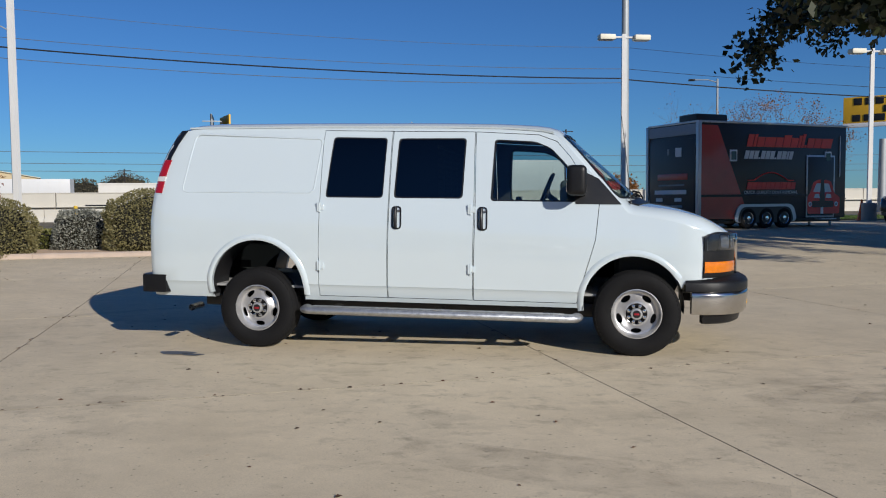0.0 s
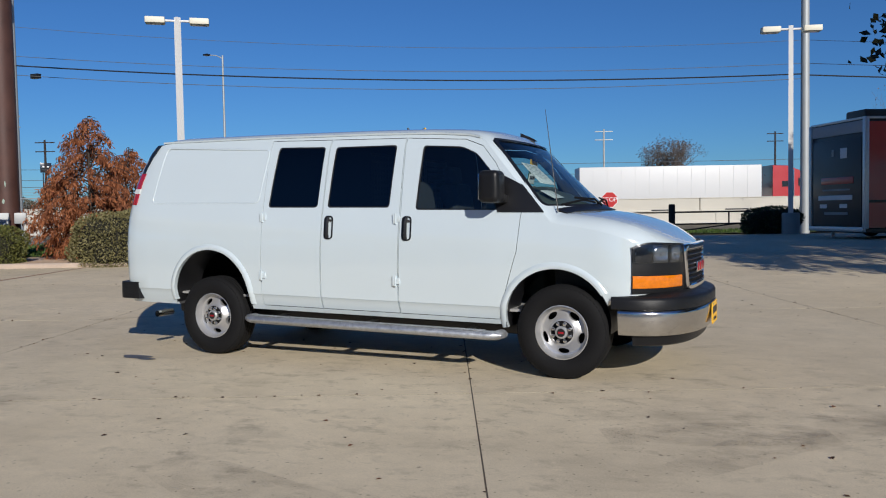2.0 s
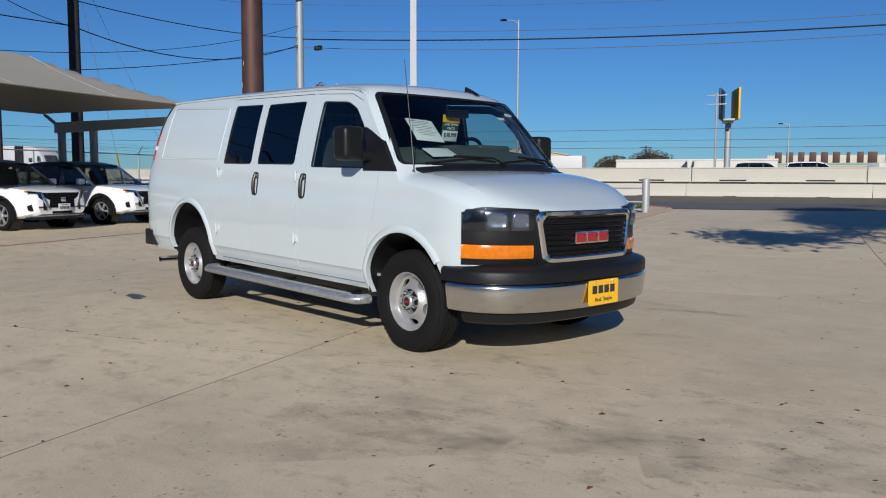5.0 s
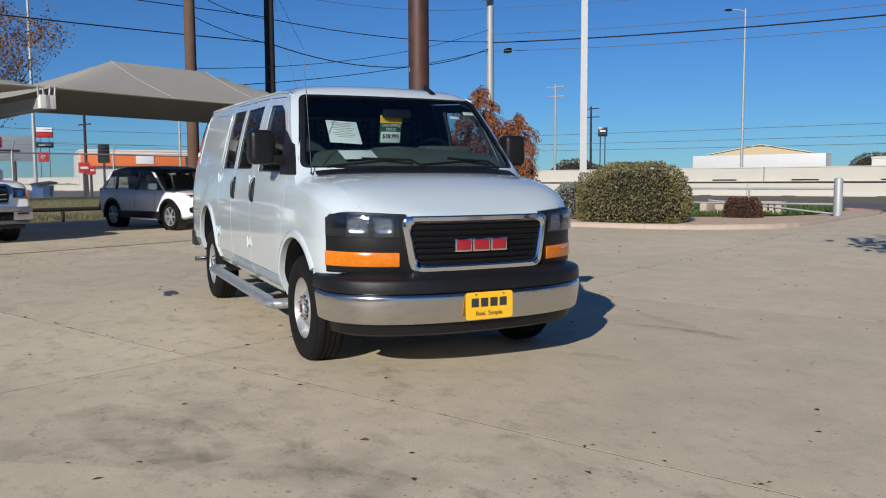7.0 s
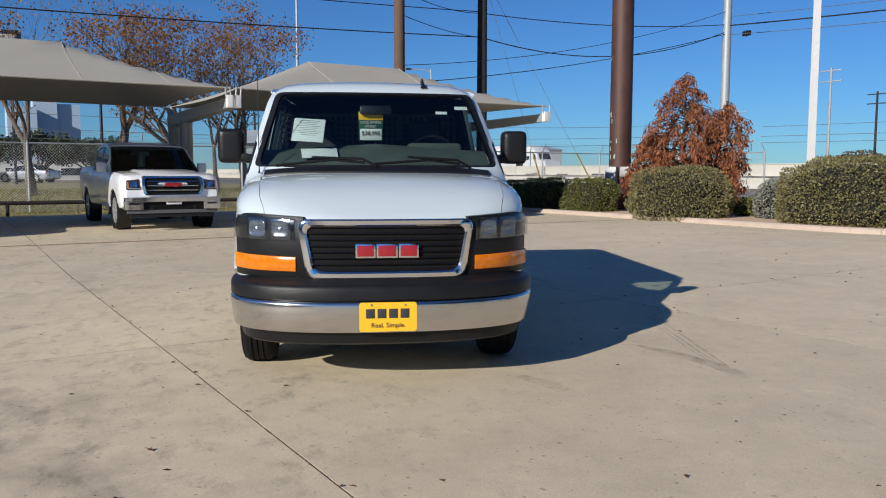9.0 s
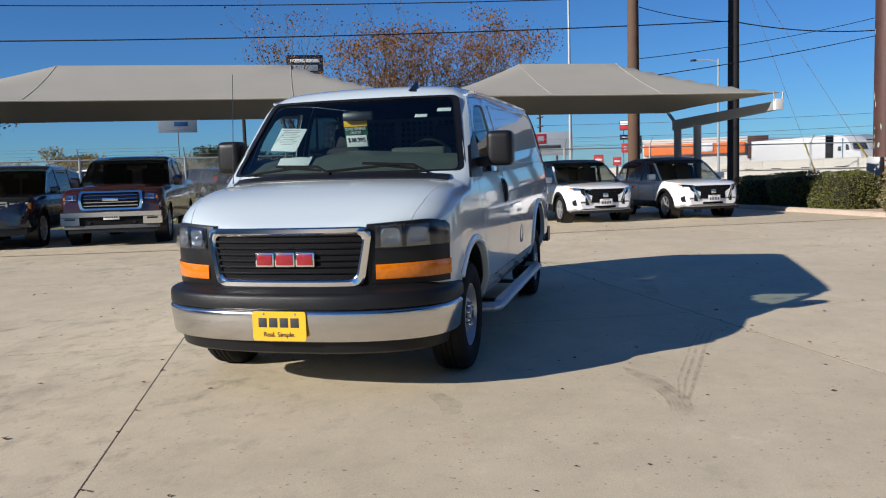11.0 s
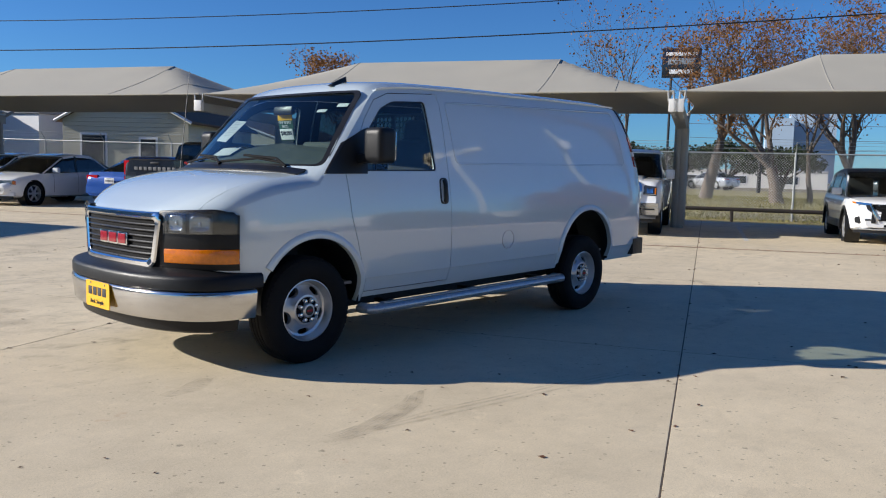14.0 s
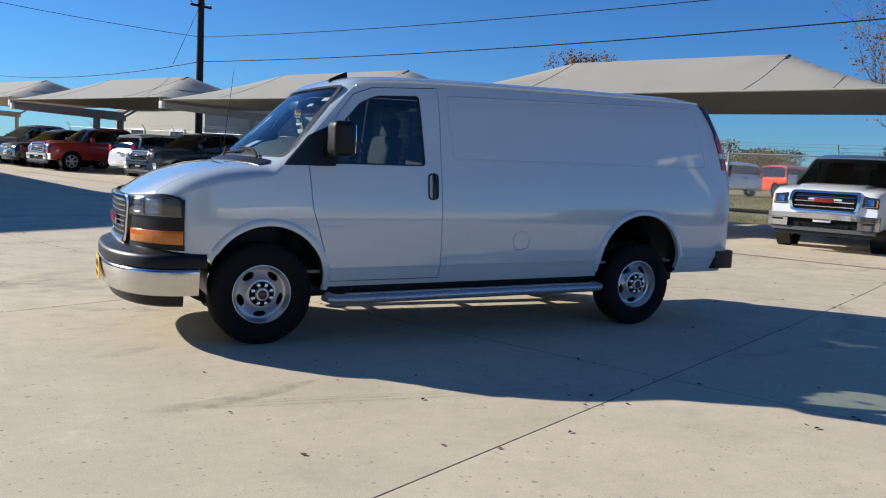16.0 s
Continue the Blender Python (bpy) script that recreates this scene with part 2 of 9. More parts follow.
VAN_X = [-2.76, -2.745, -2.70, -2.6, -2.45, -2.3, -2.1, -1.9, -1.7, -1.5, -1.3, -1.1, -0.9, -0.7, -0.5, -0.3, -0.1, 0.1, 0.3, 0.5, 0.7, 0.85, 0.95, 1.03, 1.10, 1.2, 1.3, 1.4, 1.5,
         1.58, 1.64, 1.70, 1.80, 1.9, 2.0, 2.1, 2.2, 2.27, 2.33, 2.39, 2.44, 2.49, 2.53, 2.56, 2.585, 2.60, 2.61]


def van_top(x):
    return interp(x, [-2.76, -2.72, -2.6, -2.3, -1.2, 0.0, 0.6, 0.9, 1.0, 1.06, 1.64, 1.70, 1.85, 2.0, 2.15, 2.28, 2.38, 2.46, 2.53, 2.58, 2.61],
                  [2.012, 2.042, 2.066, 2.078, 2.082, 2.074, 2.060, 2.036, 2.012, 1.978, 1.350, 1.337, 1.325, 1.308, 1.28, 1.237, 1.19, 1.145, 1.105, 1.075, 1.05])


def van_width(x):
    if x < -2.6:
        return interp(x, [-2.76, -2.745, -2.70, -2.6], [0.955, 0.975, 0.99, 1.0])
    if x > 1.95:
        return 0.982 * max(0.0004, 1 - ((x - 1.95) / 0.665) ** 2.7) ** (1 / 2.7)
    return interp(x, [-2.6, 1.2, 1.95], [1.0, 1.0, 0.982])


def van_back(z):
    return interp(z, [0.4, 1.15, 1.4, 1.6, 1.75, 1.95, 2.06], [0, 0, 0.022, 0.062, 0.115, 0.215, 0.29])


def van_section(x, inset=0.0, floor=0.0):
    """The half outline at x, from the middle of the floor to the middle of the roof."""
    top, w = van_top(x) - inset, van_width(x)
    low = 0.425 if x < 2.05 else 0.66
    low += floor
    r = interp(x, [0.9, 1.7, 2.2], [0.075, 0.10, 0.13])
    belt = min(1.26, top - r - 0.03)
    pts = [(0.0, low), (0.80 * w, low)]
    for z in (0.425, 0.47, 0.53, 0.562, 0.572, 0.72, 0.86, 1.0, 1.12, 1.26):
        zz = low + (z - 0.425) * (belt - low) / (1.26 - 0.425)
        pts.append(((van_side(zz) - inset) * w, zz))
    shoulder = top - r
    for k in range(1, 7):
        zz = belt + (shoulder - belt) * k / 6
        pts.append(((van_side(zz) - inset) * w, zz))
    e = (van_side(shoulder) - inset) * w
    c = 0.025 if x < 1.2 else 0.012
    for f, d in ((0.975, 0.62), (0.93, 0.34), (0.86, 0.14), (0.74, 0.03)):
        pts.append((e * f, shoulder + (top - shoulder) * (1 - d) - c * f * f))
    for f in (0.5, 0.25, 0.0):
        pts.append((e * f, top - c * f * f))
    return pts


def van_loft(xs, inset=0.0, floor=0.0, shift=0.0):
    rings = []
    for x in xs:
        half = van_section(x + shift, inset, floor)
        k = smoothstep(-2.0, -2.76, x)
        ring = [(x + (van_back(z) * k if x < -2.0 else 0), -y, z) for y, z in half] + [(x + (van_back(z) * k if x < -2.0 else 0), y, z) for y, z in half[-2:0:-1]]
        rings.append(ring)
    bm = bmesh.new()
    add_ring_surface(bm, rings)
    return as_mesh(bm)


def shear(me):
    """The van stands a little nose-down, and its windshield bows forward between the pillars."""
    n = len(me.vertices)
    co = np.empty(n * 3)
    me.vertices.foreach_get("co", co)
    co = co.reshape(-1, 3)
    x, y, z = co[:, 0].copy(), co[:, 1], co[:, 2].copy()
    d = x - (1.06 + (1.975 - z) / 0.625 * 0.58)
    f = np.clip(np.abs(d) / np.where(d > 0, 0.55, 0.50), 0, 1)
    bow = np.interp(z, [1.0, 1.3, 1.375, 1.925, 2.05], [0.0, 0.17, 0.18, 0.07, 0.05])
    co[:, 0] += bow * (1 - np.clip(np.abs(y) / 0.86, 0, 1) ** 2) * (1 - f * f * (3 - 2 * f))
    co[:, 2] -= 0.018 * (x - 0.3)
    me.vertices.foreach_set("co", co.ravel())
    return me


van = thing("cargo_van", "white full-size cargo van with chrome bumper parked on concrete", "van")


def vp(name, bm_or_me, material, parent=None, label="", smooth=35):
    me = bm_or_me if isinstance(bm_or_me, bpy.types.Mesh) else as_mesh(bm_or_me)
    return mesh_part(name, shear(me), material, parent or van, label, smooth)


ARCHES = [(-1.692, 0.52, 0.452), (1.685, 0.47, 0.425)]
WIN3 = rounded([(-1.04, 1.362), (-0.503, 1.362), (-0.478, 1.905), (-0.985, 1.915)], 0.035)
WIN2 = rounded([(-0.404, 1.362), (0.219, 1.362), (0.245, 1.90), (-0.372, 1.90)], 0.035)
WIN1 = rounded([(0.464, 1.343), (1.345, 1.343), (1.125, 1.665), (0.985, 1.81), (0.85, 1.868), (0.495, 1.888)], 0.035)
FRONT_DOOR = [(0.315, 0.47), (1.205, 0.47), (1.27, 0.70), (1.365, 1.02), (1.395, 1.30), (1.40, 1.335), (1.155, 1.725), (1.03, 1.865), (0.87, 1.925), (0.33, 1.955), (0.335, 1.3)]
SIDE_DOOR = [(-0.458, 0.47), (0.302, 0.47), (0.318, 1.3), (0.315, 1.955), (-0.425, 1.965)]
REAR_DOOR = [(-1.10, 0.47), (-0.471, 0.47), (-0.439, 1.965), (-1.075, 1.975)]
SHIELD = rounded([(-0.885, 1.375), (0.885, 1.375), (0.745, 1.925), (-0.745, 1.925)], 0.05)
HOOD = [(1.70, -0.80), (2.05, -0.80), (2.30, -0.775), (2.42, -0.74), (2.66, -0.62), (2.66, 0.62), (2.42, 0.74), (2.30, 0.775), (2.05, 0.80), (1.70, 0.80)]
R_LO, R_HI, L_LO, L_HI = -1.3, -0.55, 0.55, 1.3
# dark colour stands for the dimness inside the van and its wheel arches
INNER_SHADE = paint("dark_inner_shade", (0.045, 0.046, 0.048), 0.85, 0, 0.2, 6, 0.05, 300)


def shade_inner(me, inner=False):
    """Outer faces take the paint, inner faces a dark colour that stands for shade."""
    me.materials.append(WHITE)
    me.materials.append(INNER_SHADE)
    me.polygons.foreach_set("material_index", [1 if inner else 0] * len(me.polygons))
    return me


solid = shade_inner(van_loft(VAN_X))
cavity = shade_inner(van_loft([x for x in VAN_X if -2.71 < x < 1.61], 0.035, 0.10, 0.02), True)
arch_tools = [shade_inner(as_mesh(lathe([(r, s * 0.62), (r, s * 1.2)], "y", 56, (x, 0, z), True)), True) for x, z, r in ARCHES for s in (-1, 1)]
shell = carve(solid, ("DIFFERENCE", cavity), *[("DIFFERENCE", a) for a in arch_tools])
shield_tool = as_mesh(prism(SHIELD, 0.9, 2.2, "x"))
hood_tool = as_mesh(prism(grow(HOOD, 0.003), 1.03, 1.6, "z"))
side_tools = [(as_mesh(prism(grow(p, 0.0055), lo, hi))) for p, lo, hi in
              ((FRONT_DOOR, R_LO, R_HI), (SIDE_DOOR, R_LO, R_HI), (REAR_DOOR, R_LO, R_HI), (FRONT_DOOR, L_LO, L_HI))]
body = carve(shell, ("DIFFERENCE", shield_tool), ("DIFFERENCE", hood_tool), *[("DIFFERENCE", t) for t in side_tools])
vp("body", body, WHITE)
hood = carve(shell, ("INTERSECT", as_mesh(prism(HOOD, 1.035, 1.6, "z"))))
vp("hood", hood, WHITE)


def pane_loops(loops, place, fill=True):
    """Skin nested outlines that lie on a surface; fill closes the innermost."""
    bm = bmesh.new()
    rows = [[bm.verts.new(place(*p)) for p in lp] for lp in loops]
    n = len(rows[0])
    for a, b in zip(rows, rows[1:]):
        for i in range(n):
            bm.faces.new((a[i], a[(i + 1) % n], b[(i + 1) % n], b[i]))
    if fill:
        bm.faces.new(rows[-1])
    return bm


def shrink(poly, k):
    cx, cy = sum(p[0] for p in poly) / len(poly), sum(p[1] for p in poly) / len(poly)
    return [(cx + (x - cx) * k, cy + (y - cy) * k) for x, y in poly]


def finer(poly, step=0.09):
    out = []
    for i in range(len(poly)):
        a, b = poly[i], poly[(i + 1) % len(poly)]
        n = max(1, int(math.hypot(b[0] - a[0], b[1] - a[1]) / step))
        out += [(a[0] + (b[0] - a[0]) * k / n, a[1] + (b[1] - a[1]) * k / n) for k in range(n)]
    return out


def shield_at(y, z, off=0.0):
    """A place on the windshield's plane, set out by off."""
    zt = z + 0.016 * (y / 0.85) ** 2
    x = 1.06 + (1.975 - zt) / 0.625 * 0.58 - 0.05 * (abs(y) / 0.88) ** 6
    return (x + 0.733 * off, y, z + 0.680 * off)


for poly, win, lo, hi, label, tint in ((FRONT_DOOR, WIN1, R_LO, R_HI, "front_door", GLASS), (SIDE_DOOR, WIN2, R_LO, R_HI, "side_door", PRIVACY),
                                       (REAR_DOOR, WIN3, R_LO, R_HI, "side_door", PRIVACY), (FRONT_DOOR, WIN1, L_LO, L_HI, "front_door", GLASS)):
    sg = -1 if lo < 0 else 1
    holed = carve(shell, ("DIFFERENCE", as_mesh(prism(win, lo, hi))))
    d = vp(label, carve(holed, ("INTERSECT", as_mesh(prism(poly, lo + 0.01, hi)))), WHITE)
    at = lambda off: (lambda x, z: (x, sg * (van_side(z) * van_width(x) + off), z))
    ring = finer(grow(win, 0.002))
    base = at(-0.008)
    vp("window_seal", pane_loops([ring, shrink(ring, 0.985), shrink(ring, 0.95)], base, False), BLACK, d, "black rubber window seal")
    vp("window_pane", pane_loops([shrink(ring, k) for k in (0.999, 0.8, 0.6, 0.4, 0.2)], at(-0.011)), tint, d, "dark tinted glass" if tint is PRIVACY else "clear glass")
ring = finer(grow(SHIELD, 0.004))
vp("windshield_seal", pane_loops([grow(ring, 0.004), ring, shrink(ring, 0.98), shrink(ring, 0.955)], lambda y, z: shield_at(y, z, 0.007), False), BLACK)
shield = vp("windshield", pane_loops([shrink(ring, k) for k in (0.999, 0.8, 0.6, 0.4, 0.2)], lambda y, z: shield_at(y, z, -0.004)), WINDSHIELD, None, "clear windshield glass")
vp("windshield_border", pane_loops([shrink(ring, 0.997), shrink(ring, 0.94)], lambda y, z: shield_at(y, z, -0.008), False), BLACK, shield, "black printed border")

for s in (-1, 1):
    # black mirror sail at the foot of the front pillar
    sail = [(1.20, 1.325), (1.585, 1.325), (1.57, 1.345), (1.395, 1.545), (1.20, 1.64), (1.14, 1.66)]
    lo, hi = (R_LO, R_HI) if s < 0 else (L_LO, L_HI)
    me = carve(van_loft(VAN_X, -0.004), ("DIFFERENCE", van_loft([x for x in VAN_X if -2.74 < x < 2.5], 0.012, 0.02)), ("INTERSECT", as_mesh(prism(sail, lo, hi))))
    vp("mirror_sail", me, BLACK)
    mirror = vp("door_mirror", box((1.212, s * 1.078, 1.525), (0.165, 0.19, 0.255), 0.050, seg=4), TRIM, None, "dark grey door mirror")
    vp("mirror_glass", box((1.128, s * 1.078, 1.525), (0.006, 0.15, 0.20), 0.002), CHROME, mirror, "mirror glass")
    arm = bmesh.new()
    add_box(arm, (1.245, s * 0.965, 1.435), (0.085, 0.14, 0.07), 0.022, pose(0, 0, 0, s * 8, 0, 0))
    vp("mirror_arm", arm, TRIM, mirror)
    # arch lips
    for x, z, r in ARCHES:
        front = x > 0
        a0, a1 = (-8, 172 if not front else 149)
        if front:
            a0, a1 = 32, 189
        lip = bmesh.new()
        rings = []
        for k in range(37):
            a = radians(a0 + (a1 - a0) * k / 36)
            if not front:
                a = radians(-6 + 192 * k / 36)
            ring = []
            for dr, off in ((-0.004, -0.03), (-0.006, 0.012), (0.008, 0.017), (0.030, 0.014), (0.046, 0.003), (0.046, -0.03)):
                px, pz = x + (r + dr) * math.cos(a), z + (r + dr) * math.sin(a)
                y = van_side(pz) * van_width(min(px, 2.27))
                ring.append((px, s * (y + off), pz))
            rings.append(ring)
        add_ring_surface(lip, rings, closed=True)
        vp("arch_lip", lip, WHITE)
        well = bmesh.new()
        add_lathe(well, [(r - 0.002, s * 0.60), (r - 0.002, s * (0.935 if front else 0.94))], "y", 40, (x, 0, z))
        bmesh.ops.delete(well, geom=[v for v in well.verts if v.co.z < 0.40], context="VERTS")
        vp("wheel_well", well, BLACK)
    # pressed panels of the cargo sides
    panels = [(-2.36, -1.10 if s < 0 else 0.245)]
    for xa, xb in panels:
        outline = rounded([(xa - 0.085, 1.40), (xb - (0.05 if s < 0 else 0.02), 1.40), (xb + 0.02, 1.90), (xa + 0.02, 1.955)], 0.06, 6)
        outline = [(p[0], p[1]) for p in outline]
        groove = bmesh.new()
        ins = grow(outline, -0.008)
        out = grow(outline, 0.004)
        rows = []
        loops = []
        for ring, off in ((out, -0.003), (outline, 0.0045), (ins, 0.0045), (grow(outline, -0.015), -0.003)):
            loops.append([(x, s * (van_side(z) * van_width(x) + off), z) for x, z in ring])
        dense = []
        for lp in loops:
            d2 = []
            for i in range(len(lp)):
                a, b = Vector(lp[i]), Vector(lp[(i + 1) % len(lp)])
                steps = max(1, int((a - b).length / 0.12))
                steps = 8 if steps > 1 else 1
                for q in range(steps):
                    p = a.lerp(b, q / steps)
                    yy = van_side(p.z) * van_width(p.x)
                    off = abs(a.y) - van_side(a.z) * van_width(a.x)
                    d2.append((p.x, s * (yy + off), p.z))
            dense.append(d2)
        if len({len(d) for d in dense}) == 1:
            rows = [[groove.verts.new(p) for p in d] for d in dense]
            n = len(rows[0])
            for a, b in zip(rows, rows[1:]):
                for i in range(n):
                    groove.faces.new((a[i], a[(i + 1) % n], b[(i + 1) % n], b[i]))
            vp("pressed_panel_edge", groove, WHITE)
        else:
            groove.free()
    # tail lamp, black corner cap
    def corner(z0, z1, x_in, off, material, name, label):
        bm = bmesh.new()
        rings = []
        for k in range(9):
            z = z0 + (z1 - z0) * k / 8
            xb = -2.76 + van_back(z)
            y = van_side(z)
            tap = x_in
            rings.append([(xb + tap, s * (y - 0.02), z), (xb + tap, s * (y + off), z), (xb + 0.05, s * (y * 0.985 + off), z), (xb + 0.010, s * (y * 0.965 + off), z),
                          (xb - 0.012, s * (y * 0.93), z), (xb - 0.012, s * (y * 0.86), z), (xb + 0.03, s * (y * 0.86), z)])
        add_ring_surface(bm, rings)
        return vp(name, bm, material, None, label)
    tl = corner(1.39, 1.70, 0.10, 0.006, RED_LENS, "tail_lamp", "red tail lamp")
    corner(1.50, 1.545, 0.101, 0.009, LIGHTINK, "reversing_lens", "white reversing lens").parent = tl
    corner(1.702, 1.985, 0.085, 0.004, BLACK, "corner_cap", "black corner cap")
    # hinges of the side doors
    if s < 0:
        for hx, hz in ((-1.088, 1.275), (-1.088, 0.745), (0.29, 1.268), (0.29, 0.745)):
            hb = bmesh.new()
            y = van_side(hz)
            add_box(hb, (hx - 0.012, -(y + 0.008), hz), (0.020, 0.018, 0.085), 0.005)
            add_box(hb, (hx + 0.022, -(y + 0.005), hz), (0.04, 0.012, 0.055), 0.004)
            add_tube(hb, [(hx + 0.004, -(y + 0.012), hz - 0.045), (hx + 0.004, -(y + 0.012), hz + 0.045)], 0.008, 8)
            vp("door_hinge", hb, WHITE)
    # door handles
    for hx in ((-0.372, 0.397) if s < 0 else (0.405,)):
        hb = bmesh.new()
        pts = rounded([(hx - 0.045, 1.085), (hx + 0.045, 1.085), (hx + 0.045, 1.292), (hx - 0.045, 1.292)], 0.045, 5)
        y = van_side(1.2)
        tilt = lambda z: van_side(z)
        add_ring_surface(hb, [[(px, s * (tilt(pz) - 0.01), pz) for px, pz in pts], [(px, s * (tilt(pz) + 0.006), pz) for px, pz in pts],
                              [(px, s * (tilt(pz) + 0.006), pz) for px, pz in grow(pts, -0.012)], [(px, s * (tilt(pz) - 0.014), pz) for px, pz in grow(pts, -0.016)]])
        h = vp("door_handle", hb, BLACK, None, "black vertical door handle")
        vp("handle_grip", tube([(hx - 0.008, s * (van_side(1.10) + 0.004), 1.10), (hx - 0.008, s * (van_side(1.15) + 0.016), 1.14), (hx - 0.008, s * (van_side(1.22) + 0.016), 1.23), (hx - 0.008, s * (van_side(1.28) + 0.004), 1.275)], 0.016, 10), BLACK, h)
        if s < 0:
            vp("key_lock", lathe([(0.012, -0.004), (0.012, 0.004), (0.009, 0.006)], "y", 14, (hx + 0.022, s * (van_side(1.25) + 0.006), 1.25), True), STEEL, h)

# fuel door
fd = bmesh.new()
add_lathe(fd, [(0.073, -0.004), (0.077, 0.0030), (0.081, 0.0035), (0.084, -0.004)], "y", 40, (-0.42, van_side(0.755) + 0.000, 0.755))
vp("fuel_door", fd, GALV)

# rain gutters, roof
for s in (-1, 1):
    rings = []
    for k in range(40):
        x = -2.42 + 3.42 * k / 39
        z = van_top(x) - 0.072
        y = van_side(z) * van_width(x)
        rings.append([(x, s * (y - 0.02), z - 0.010), (x, s * (y + 0.012), z - 0.006), (x, s * (y + 0.016), z + 0.010), (x, s * (y + 0.008), z + 0.012), (x, s * (y + 0.004), z + 0.002), (x, s * (y - 0.02), z + 0.004)])
    bm = bmesh.new()
    add_ring_surface(bm, rings)
    vp("rain_gutter", bm, WHITE)
fin = bmesh.new()
add_ring_surface(fin, [[(1.06, 0.36, 1.985), (1.06, 0.41, 1.985), (0.90, 0.425, 1.99), (0.90, 0.345, 1.99)], [(1.04, 0.375, 2.005), (1.04, 0.395, 2.005), (0.91, 0.40, 2.022), (0.91, 0.37, 2.022)],
                       [(0.985, 0.38, 2.035), (0.985, 0.39, 2.035), (0.91, 0.392, 2.068), (0.91, 0.378, 2.068)]])
vp("roof_antenna", fin, BLACK)
vp("whip_antenna", tube([(1.66, -0.835, 1.33), (1.66, -0.835, 1.35), (1.58, -0.845, 2.13)], [0.010, 0.004, 0.0022], 8), BLACK)

# nose
def nose(y, off=0.0):
    """A point of the front's plan curve at that y, set out by off."""
    yy = min(abs(y), 0.94) / 0.972
    c = (1 - yy ** 2.7) ** (1 / 2.7)
    n = Vector((c ** 1.7 / 0.665, yy ** 1.7 / 0.972)).normalized()
    return 1.95 + 0.665 * c + n.x * off, math.copysign(yy * 0.972 + n.y * off, y)


def nose_band(y0, y1, z0, z1, off, depth=0.03, n=16, tail=0.0, zt0=None, zt1=None, corner=0.0):
    """A slab that follows the nose from y0 out to y1, and runs tail metres down the side."""
    bm, rings = bmesh.new(), []
    pts = [(nose(y0 + (y1 - y0) * k / n, off), nose(y0 + (y1 - y0) * k / n, off - depth), k / n) for k in range(n + 1)]
    if tail:
        (ax, ay), (bx, by), _ = pts[-1]
        sg = math.copysign(1, y1)
        side = 0.972 * (1 - ((ax - off - tail - 1.95) / 0.665) ** 2.7) ** (1 / 2.7)
        pts.append(((ax - tail, sg * (side + off)), (ax - tail, sg * (side + off - depth)), 1.0))
    for (ax, ay), (bx, by), f in pts:
        lo = z0 if zt0 is None else z0 + (zt0 - z0) * f
        hi = z1 if zt1 is None else z1 + (zt1 - z1) * f
        hi -= corner * max(0.0, (f - 0.74) / 0.26) ** 2.6
        rings.append([(bx, by, lo), (ax - 0.004, ay, lo), (ax, ay, lo + 0.006), (ax, ay, hi - 0.006), (ax - 0.004, ay, hi), (bx, by, hi)])
    add_ring_surface(bm, rings)
    return bm


